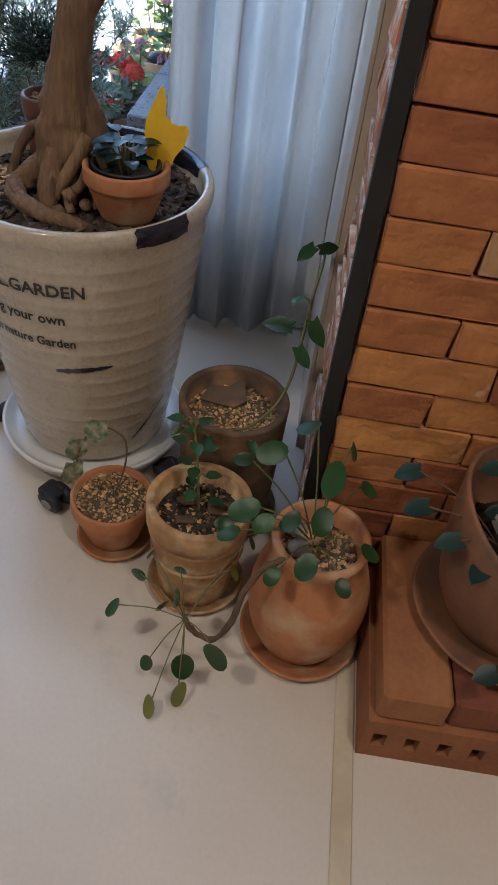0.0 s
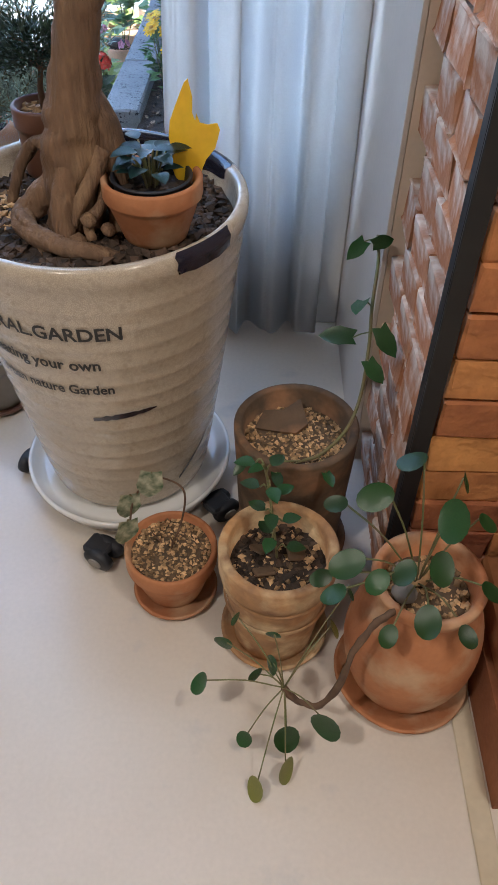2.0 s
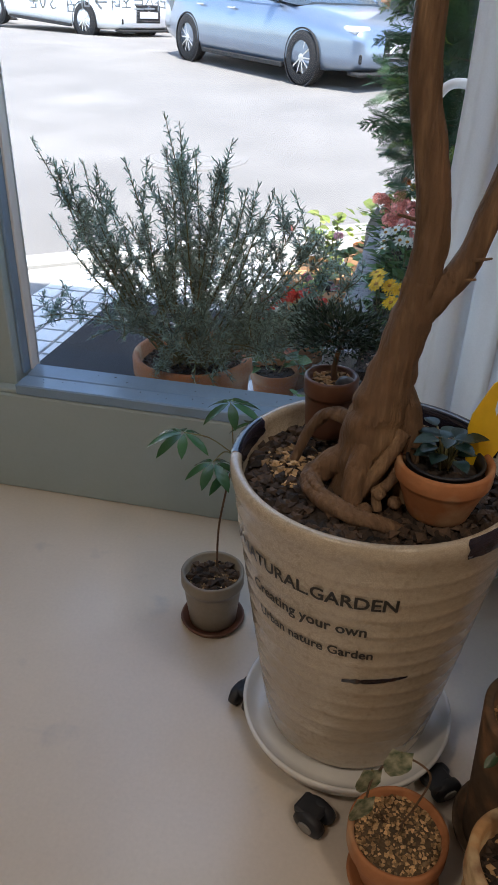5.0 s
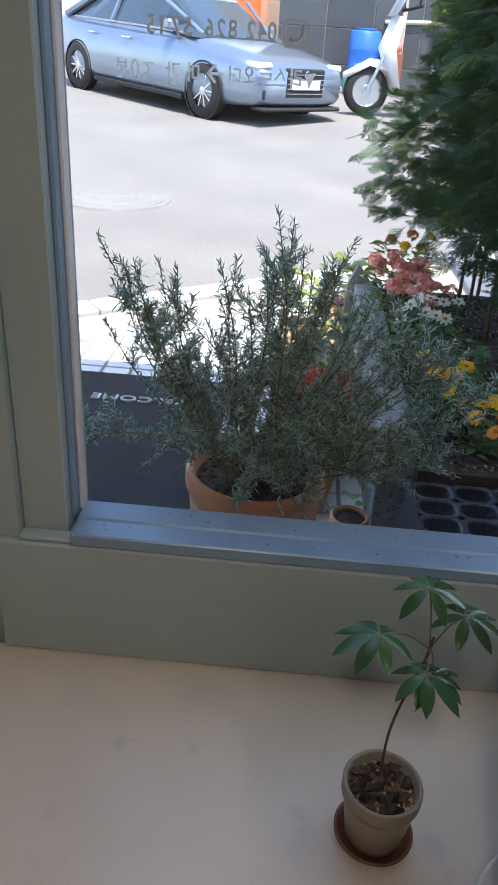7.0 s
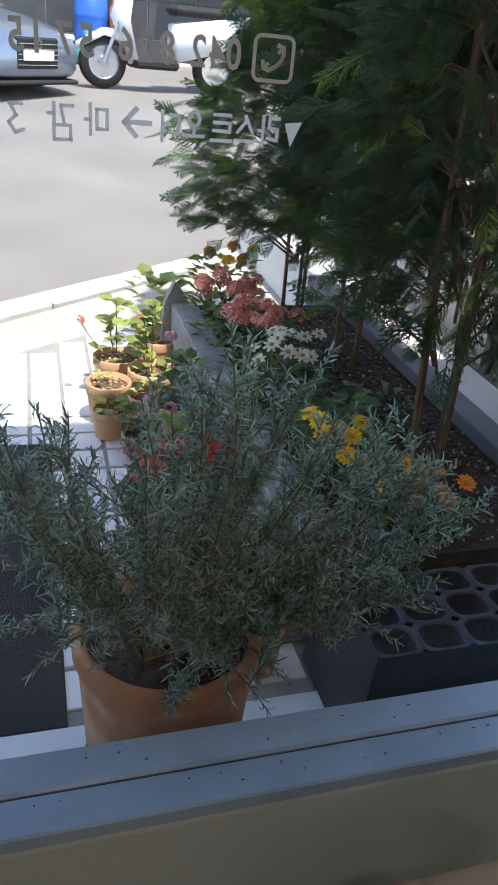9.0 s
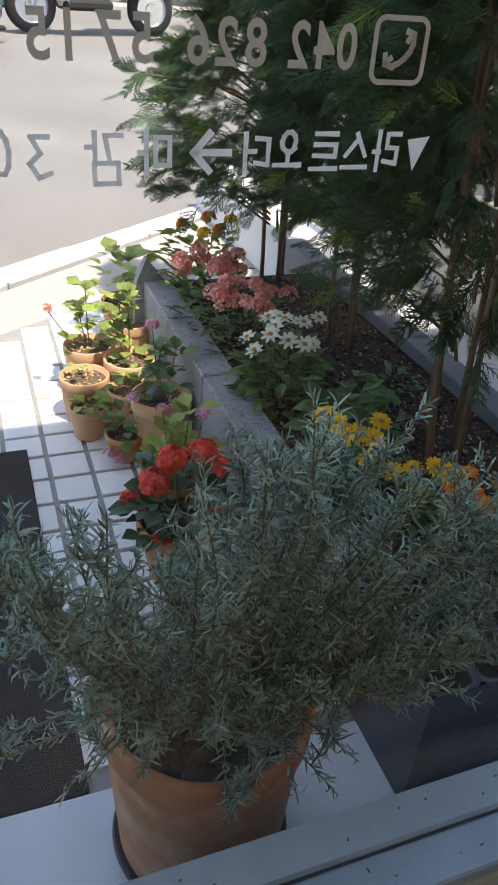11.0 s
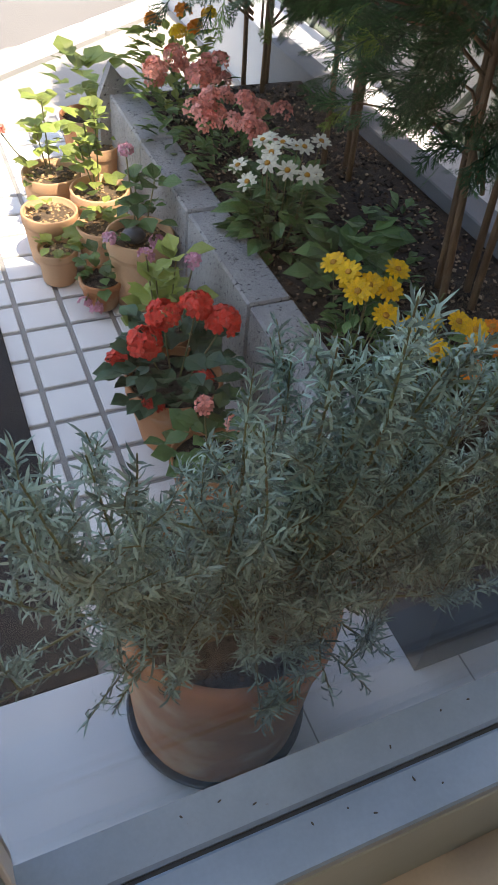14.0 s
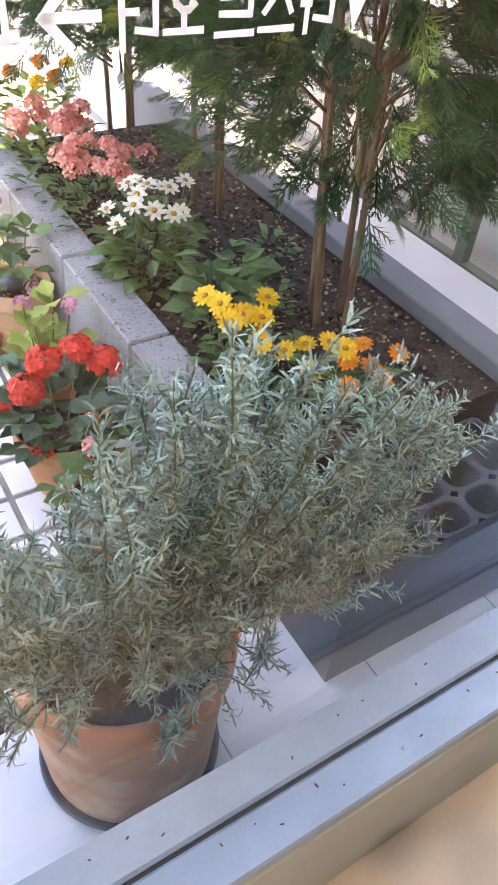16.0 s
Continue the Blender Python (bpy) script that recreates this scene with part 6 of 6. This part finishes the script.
def loft(rings):
    s = Shape()
    k = len(rings[0])
    vv = [p for rg in rings for p in rg]
    ff = [(i * k + j, i * k + (j + 1) % k, (i + 1) * k + (j + 1) % k, (i + 1) * k + j) for i in range(len(rings) - 1) for j in range(k)]
    ff += [tuple(range(k))[::-1], tuple(range((len(rings) - 1) * k, len(rings) * k))]
    return s.add(vv, ff)


def car(m, colour, label):
    """A saloon; x forward, z up from the ground."""
    t = thing("car", m, label, "car")
    st = [(-2.42, 0.70, 0.42, 0.86), (-2.36, 0.80, 0.32, 0.97), (-2.0, 0.88, 0.24, 1.02), (-1.4, 0.92, 0.17, 1.0), (-0.6, 0.925, 0.17, 0.98), (0.3, 0.925, 0.17, 0.97), (0.95, 0.925, 0.17, 0.96), (1.5, 0.92, 0.17, 0.90), (2.0, 0.87, 0.22, 0.82), (2.3, 0.80, 0.25, 0.74), (2.42, 0.70, 0.3, 0.66)]
    rings = []
    for x, w, zb, zt in st:
        rg = []
        for q in range(28):
            a = 2 * math.pi * (q + 0.5) / 28
            ca, sa = math.cos(a), math.sin(a)
            e = (abs(ca) ** 9 + abs(sa) ** 9) ** (-1 / 9)
            y = w * ca * e
            z = (zb + zt) / 2 + (zt - zb) / 2 * sa * e
            y *= 1 - 0.07 * max(0, (z - 0.62)) / 0.4
            rg.append((x, y, z))
        rings.append(rg)
    part("body", loft(rings), colour, t, "", True)
    g = [(-1.85, 0.62, 0.99, 1.0), (-1.3, 0.66, 0.96, 1.30), (-0.7, 0.66, 0.95, 1.425), (0.0, 0.66, 0.95, 1.44), (0.45, 0.67, 0.95, 1.36), (0.9, 0.70, 0.94, 1.12), (1.2, 0.72, 0.92, 0.955)]
    part("glasshouse", loft([[(x, -w - 0.13, zb), (x, -w * 0.93, zt - 0.03), (x, -w * 0.8, zt), (x, w * 0.8, zt), (x, w * 0.93, zt - 0.03), (x, w + 0.13, zb)] for x, w, zb, zt in g]), CARGLASS, t, "dark tinted windows")
    part("roof", loft([[(x, -w, z - 0.035), (x, -w * 0.9, z), (x, w * 0.9, z), (x, w, z - 0.035)] for x, w, z in ((-1.32, 0.60, 1.315), (-0.7, 0.615, 1.442), (0.0, 0.615, 1.457), (0.4, 0.60, 1.395))]), colour, t, smooth=True)
    for s in (-1, 1):
        for (x0, z0), (x1, z1), wd in (((-0.72, 0.97), (-0.62, 1.40), 0.05), ((0.38, 1.38), (1.12, 0.965), 0.035), ((-1.9, 1.0), (-1.28, 1.31), 0.07)):
            part("pillar", Shape().tube([(x0, s * 0.80, z0), (x1, s * 0.64, z1)], wd * 0.7, 6), colour, t)
        mi = part("wing_mirror", slab(0.72, s * 0.92 - 0.09, 0.97, 0.86, s * 0.92 + 0.09, 1.1, 0.03), colour, t)
        part("mirror_foot", slab(0.77, s * 0.83 - 0.04, 0.95, 0.82, s * 0.83 + 0.04, 0.98), RUBBER, mi)
        part("headlight", slab(2.06, s * 0.66 - 0.14, 0.66, 2.34, s * 0.66 + 0.14, 0.75, 0.03), LAMPG, t, "clear headlamp")
        part("air_intake", slab(2.34, s * 0.58 - 0.15, 0.34, 2.415, s * 0.58 + 0.13, 0.46, 0.02), RUBBER, t, "dark lower intake")
        part("arch", Shape().lathe([(0.334, -0.03), (0.352, -0.03), (0.352, 0.03), (0.334, 0.03)], 32), RUBBER, t, m=pose(1.47, s * 0.895, 0.335, 90))
        part("arch", Shape().lathe([(0.334, -0.03), (0.352, -0.03), (0.352, 0.03), (0.334, 0.03)], 32), RUBBER, t, m=pose(-1.44, s * 0.895, 0.335, 90))
        for x in (-0.2, -1.05):
            part("door_handle", slab(x - 0.1, s * 0.925 - 0.012, 0.80, x + 0.1, s * 0.925 + 0.012, 0.825, 0.005), CHROME, t)
        for x in (1.47, -1.44):
            wheel(t, pose(x, s * 0.826, 0.335, -90 * s, 0, 0))
        part("sill_trim", slab(-1.0, s * 0.9 - 0.03, 0.18, 1.05, s * 0.9 + 0.03, 0.24, 0.01), RUBBER, t)
        part("window_trim", Shape().tube([(-1.6, s * 0.84, 0.985), (0.0, s * 0.86, 0.975), (0.95, s * 0.86, 0.965)], 0.012, 5), CHROME, t, "bright window trim")
    gr_ = part("grille", slab(2.36, -0.36, 0.36, 2.43, 0.36, 0.70, 0.02), RUBBER, t, "dark slatted grille")
    for i in range(5):
        part("slat", slab(2.425, -0.34, 0.41 + 0.055 * i, 2.437, 0.34, 0.418 + 0.055 * i), CHROME, gr_)
    part("badge", Shape().lathe([(0.04, 0), (0.05, 0.004), (0.04, 0.008)], 16), CHROME, gr_, m=pose(2.435, 0, 0.63, 90, 0, 90))
    part("number_plate", slab(2.43, -0.26, 0.46, 2.445, 0.26, 0.57, 0.003), WHITE, t, "white number plate")
    part("front_splitter", slab(2.2, -0.75, 0.2, 2.44, 0.75, 0.25, 0.02), RUBBER, t)
    return t


fx, fy, bx_, by_ = -1.09, 9.42, -3.16, 11.25
fz, bz_ = road_z(fx, fy), road_z(bx_, by_)
hd_ = math.degrees(math.atan2(fy - by_, fx - bx_))
nx3, ny3 = -math.sin(radians(hd_)), math.cos(radians(hd_))
cxm, cym = (fx + bx_) / 2 + nx3 * 0.85, (fy + by_) / 2 + ny3 * 0.85
car(pose(cxm, cym, (fz + bz_) / 2) @ pose(0, 0, 0, 0, 0, hd_) @ pose(0, 0, 0, 0, math.degrees(math.atan2(bz_ - fz, 2.91)), 0), CARPAINT, "silver-blue saloon car parked across the road")
car(pose(-7.6, 16.2, road_z(-7.6, 16.2), 0, 0, -24) @ pose(0, 0, 0, 0, 4, 0), WHITECAR, "white car parked further up the road")
car(pose(-12.6, 18.6, road_z(-12.6, 18.6), 0, 0, -24) @ pose(0, 0, 0, 0, 4, 0), WHITECAR, "white car parked further up the road")

sc = thing("motor_scooter", pose(1.95, 10.9, road_z(1.95, 10.9), 0, 0, 190) @ Matrix.Scale(1.3, 4), "white motor scooter parked by the wall", "scooter")
for x in (0.64, -0.62):
    wh = part("wheel", Shape().lathe([(0.16, -0.05), (0.22, -0.05), (0.25, -0.02), (0.25, 0.02), (0.22, 0.05), (0.16, 0.05)], 28), RUBBER, sc, "black tyre", True, m=pose(x, 0, 0.25, 90))
    part("rim", Shape().lathe([(0, -0.03), (0.05, -0.03), (0.06, -0.02), (0.15, -0.02), (0.165, -0.045), (0.165, 0.045), (0.15, 0.02), (0.06, 0.02), (0.05, 0.03), (0, 0.03)], 24), CHROME, wh)
part("front_mudguard", loft([[(0.40, -0.07, 0.45), (0.40, 0, 0.56), (0.40, 0.07, 0.45)], [(0.64, -0.08, 0.50), (0.64, 0, 0.57), (0.64, 0.08, 0.50)], [(0.9, -0.05, 0.36), (0.92, 0, 0.42), (0.9, 0.05, 0.36)]]), WHITE, sc, "white mudguard", True)
part("leg_shield", loft([[(0.30, -0.2, 0.25), (0.36, 0, 0.25), (0.30, 0.2, 0.25)], [(0.42, -0.26, 0.65), (0.56, 0, 0.68), (0.42, 0.26, 0.65)], [(0.34, -0.15, 0.98), (0.44, 0, 1.0), (0.34, 0.15, 0.98)]]), WHITE, sc, "white fairing", True)
part("floorboard", slab(-0.15, -0.2, 0.22, 0.34, 0.2, 0.32, 0.03), RUBBER, sc)
part("tail_body", loft([[(-0.12, -0.18, 0.3), (-0.12, -0.14, 0.66), (-0.12, 0.14, 0.66), (-0.12, 0.18, 0.3)], [(-0.6, -0.2, 0.42), (-0.6, -0.15, 0.74), (-0.6, 0.15, 0.74), (-0.6, 0.2, 0.42)], [(-0.98, -0.08, 0.62), (-0.98, -0.07, 0.8), (-0.98, 0.07, 0.8), (-0.98, 0.08, 0.62)]]), WHITE, sc, "white tail panels", True)
part("seat", slab(-0.85, -0.15, 0.74, -0.08, 0.15, 0.84, 0.04), RUBBER, sc, "black seat")
part("handlebar", Shape().tube([(0.22, -0.34, 1.08), (0.3, -0.12, 1.05), (0.3, 0.12, 1.05), (0.22, 0.34, 1.08)], 0.016, 8), RUBBER, sc)
part("windscreen", loft([[(0.44, -0.16, 0.98), (0.5, 0, 0.98), (0.44, 0.16, 0.98)], [(0.2, -0.14, 1.42), (0.25, 0, 1.46), (0.2, 0.14, 1.42)]]), LAMPG, sc, "pale windscreen", True)
for s in (-1, 1):
    part("mirror", Shape().tube([(0.24, s * 0.28, 1.08), (0.24, s * 0.33, 1.24), (0.22, s * 0.36, 1.3)], 0.012, 6), RUBBER, sc)
part("fork", Shape().tube([(0.64, 0.08, 0.25), (0.42, 0.06, 0.8)], 0.02, 8), CHROME, sc)

setting("street_wall", slab(-0.4, 14.9, -0.1, 14.0, 15.2, 5.2), GROUT, "dark stone-clad building across the road", "facade")
sw = bpy.data.objects["street_wall"]
for i in range(16):
    for j in range(5):
        part("cladding_panel", slab(-0.38 + 0.9 * i, 14.872, 0.25 + 0.62 * j, 0.5 + 0.9 * i, 14.899, 0.855 + 0.62 * j, 0.004), DARKST, sw)
setting("street_wall_west", slab(-40.0, 22.0, -0.1, -0.41, 22.4, 7.0), RENDERW, "pale building further up the road", "facade")
setting("street_kerb", slab(-0.4, 13.9, 0.05, 14.0, 14.871, 0.52, 0.02), CONCRETE, "raised concrete edge along the wall", "kerb")
setting("street_awning", slab(2.6, 14.4, 2.05, 9.0, 14.87, 2.2, 0.01), PLASTIC, "dark awning box on the wall", "awning")
br = thing("water_barrel", (1.25, 14.35, 0.52), "blue plastic water barrel beside the wall", "barrel")
part("drum", Shape().lathe([(0, 0), (0.26, 0), (0.28, 0.03), (0.29, 0.3), (0.295, 0.32), (0.29, 0.34), (0.29, 0.6), (0.295, 0.62), (0.29, 0.64), (0.28, 0.9), (0.25, 0.93), (0, 0.94)], 32), BLUEP, br, smooth=True)
part("lid", Shape().lathe([(0, 0.941), (0.2, 0.941), (0.2, 0.97), (0, 0.975)], 24), BLUEP, br)
bxx = thing("crate_stack", (1.75, 14.3, 0.52), "brown crate with rubbish on top beside the barrel", "crate")
part("crate", slab(-0.2, -0.2, 0, 0.2, 0.2, 0.6, 0.01), CLAYBR, bxx)
part("bundle", Shape().lathe([(0, 0), (0.18, 0.02), (0.2, 0.14), (0.12, 0.26), (0.14, 0.36), (0, 0.42)], 14, wob=0.3), CORAL, bxx, "reddish bundle", True, m=pose(0, 0, 0.6))
bag = thing("plastic_bag", (1.15, 13.6, road_z(1.15, 13.6)), "teal plastic rubbish bag on the ground", "bag")
part("bag", Shape().lathe([(0, 0), (0.24, 0.02), (0.28, 0.16), (0.2, 0.34), (0.07, 0.42), (0.09, 0.5), (0, 0.5)], 18, wob=0.35), TEALB, bag, smooth=True)
sg = thing("yellow_notice", (2.86, 14.85, 1.7), "small yellow notice fixed to the dark wall", "sign")
part("plate", slab(-0.2, -0.015, -0.09, 0.2, 0.015, 0.09, 0.005), YELLOW, sg)
for i in range(2):
    part("text_bar", slab(-0.15, -0.0175, -0.04 + 0.06 * i, 0.15, -0.0155, -0.01 + 0.06 * i), MORTAR, sg)
tk = thing("orange_truck", pose(-1.6, 16.6, road_z(-1.6, 16.6), 0, 0, -20), "orange truck parked behind the silver car", "truck")
part("cab", slab(-1.2, -1.0, 0.5, 1.2, 1.0, 2.4, 0.12), ORANGEP, tk)
for x in (-0.65, 0.1, 0.8):
    part("side_window", slab(x - 0.28, -1.012, 1.45, x + 0.28, -0.995, 2.05, 0.003), CARGLASS, tk)
for x in (-0.8, 0.8):
    wheel(tk, pose(x, -0.9, 0.36, 90), 0.36)
pipe = thing("wall_pipe", (0, 14.84, 1.62), "pale conduit along the dark wall", "pipe")
part("conduit", Shape().tube([(1.6, 0, 0.0), (2.4, 0, 0.03), (4.5, 0, 0.05)], 0.04, 8), CONCRETE, pipe)
part("downpipe", Shape().tube([(1.95, 0, 1.5), (1.95, 0, -1.3)], 0.05, 8), CONCRETE, pipe)

# ---- small pieces last: bricks, tiles, kerb stones ----
BV = [brick_data("brick", BRICK2 if i == 5 else BRICK, 100 + i) for i in range(7)]
BH = [brick_data("brick", BRICK, 120 + i, 0.118) for i in range(3)]
BR = random.Random(5)
for j in range(26):
    z = 0.015 + CB * j
    x = 1.336
    half = j % 2 == 0
    first = True
    while x < 2.25:
        short = first and half
        me, L = (BR.choice(BH), 0.118) if short else (BR.choice(BV), 0.188)
        part("brick", me, None, pier, m=pose(x + L / 2, -0.9305 + BR.uniform(-0.002, 0.004), z, BR.uniform(-0.7, 0.7), BR.uniform(-0.6, 0.6), BR.uniform(-0.5, 0.5)))
        x += L + 0.004
        first = False
RV = [brick_data("broken_brick", ROUGHB, 140 + i, 0.1, 0.058, 0.04, 0.0055) for i in range(6)]
for j in range(26):
    y = -0.908 + (0.03 if j % 2 else 0.0)
    while y < -0.68:
        part("broken_brick", BR.choice(RV), None, pier, m=pose(1.3145 + BR.uniform(-0.0025, 0.002), y + 0.05, 0.015 + CB * j, BR.uniform(-1.5, 1.5), BR.uniform(-1, 1), 90 + BR.uniform(-1.2, 1.2)) @ pose(0, -0.004, 0) @ Matrix.Diagonal((1, -1, 1, 1)))
        y += 0.106
TP = 0.1175
TV = [slab(-TP / 2 + 0.0068, -TP / 2 + 0.0068, -0.012, TP / 2 - 0.0068, TP / 2 - 0.0068, 0.0, 0.002).mesh("paving_tile", TILE) for _ in range(1)]
tb = bpy.data.objects["pavement_bed"]
for i in range(-9, 5):
    for j in range(-6, 14):
        x, y = 0.261 + TP * i, 1.1645 + TP * j
        if y < 0.42 or y > tile_y(x) - 0.05 or x > 0.62:
            continue
        if -0.39 < x < 0.08 and 0.44 < y < 1.42:
            continue
        part("paving_tile", TV[0], None, tb, m=pose(x, y, ZG + 0.003 + BR.uniform(-0.0006, 0.0006), BR.uniform(-0.25, 0.25), BR.uniform(-0.25, 0.25), BR.uniform(-0.3, 0.3)))
kd = math.degrees(math.atan(0.79))
KS = slab(-0.495, 0, -0.12, 0.495, 0.16, 0.0, 0.012).mesh("kerb_stone", KERB)
kerb = setting("street_kerb_near", Shape().add([(-4.6, kerb_y(-4.6), -0.2), (6, kerb_y(6), -0.2), (5.95, kerb_y(5.95) + 0.05, -0.2)], [(0, 1, 2)]), KERB, "granite kerb along the near side of the road", "kerb")
for i in range(-5, 7):
    cx = 0.6 + i * 1.0 * math.cos(radians(kd))
    part("kerb_stone", KS, None, kerb, m=pose(cx, kerb_y(cx), ZG + 0.012, 0, 0, kd))
GS = slab(-0.495, 0, -0.12, 0.495, 0.10, 0.0, 0.01).mesh("gutter_stone", CONCRETE)
for i in range(-5, 7):
    cx = 0.6 + i * 1.0 * math.cos(radians(kd))
    part("gutter_stone", GS, None, kerb, m=pose(cx + 0.16 * -math.sin(radians(kd)), kerb_y(cx) + 0.16 * math.cos(radians(kd)), -0.132, 0, 0, kd))
KB = slab(-0.0, -0.195, 0.0, 0.1, 0.195, 0.297, 0.005).mesh("wall_block", BLOCK)
bw = setting("bed_wall", slab(0.633, 0.53, -0.12, 0.72, 2.0, 0.19), GROUT, "low grey concrete block wall of the raised bed", "block wall")
for i in range(4):
    part("wall_block", KB, None, bw, m=pose(0.625 + BR.uniform(-0.001, 0.001), 0.702 + 0.1 * 0 + 0.397 * i + 0.0, -0.097 + BR.uniform(-0.0015, 0.0015), 0, 0, BR.uniform(-0.3, 0.3)))
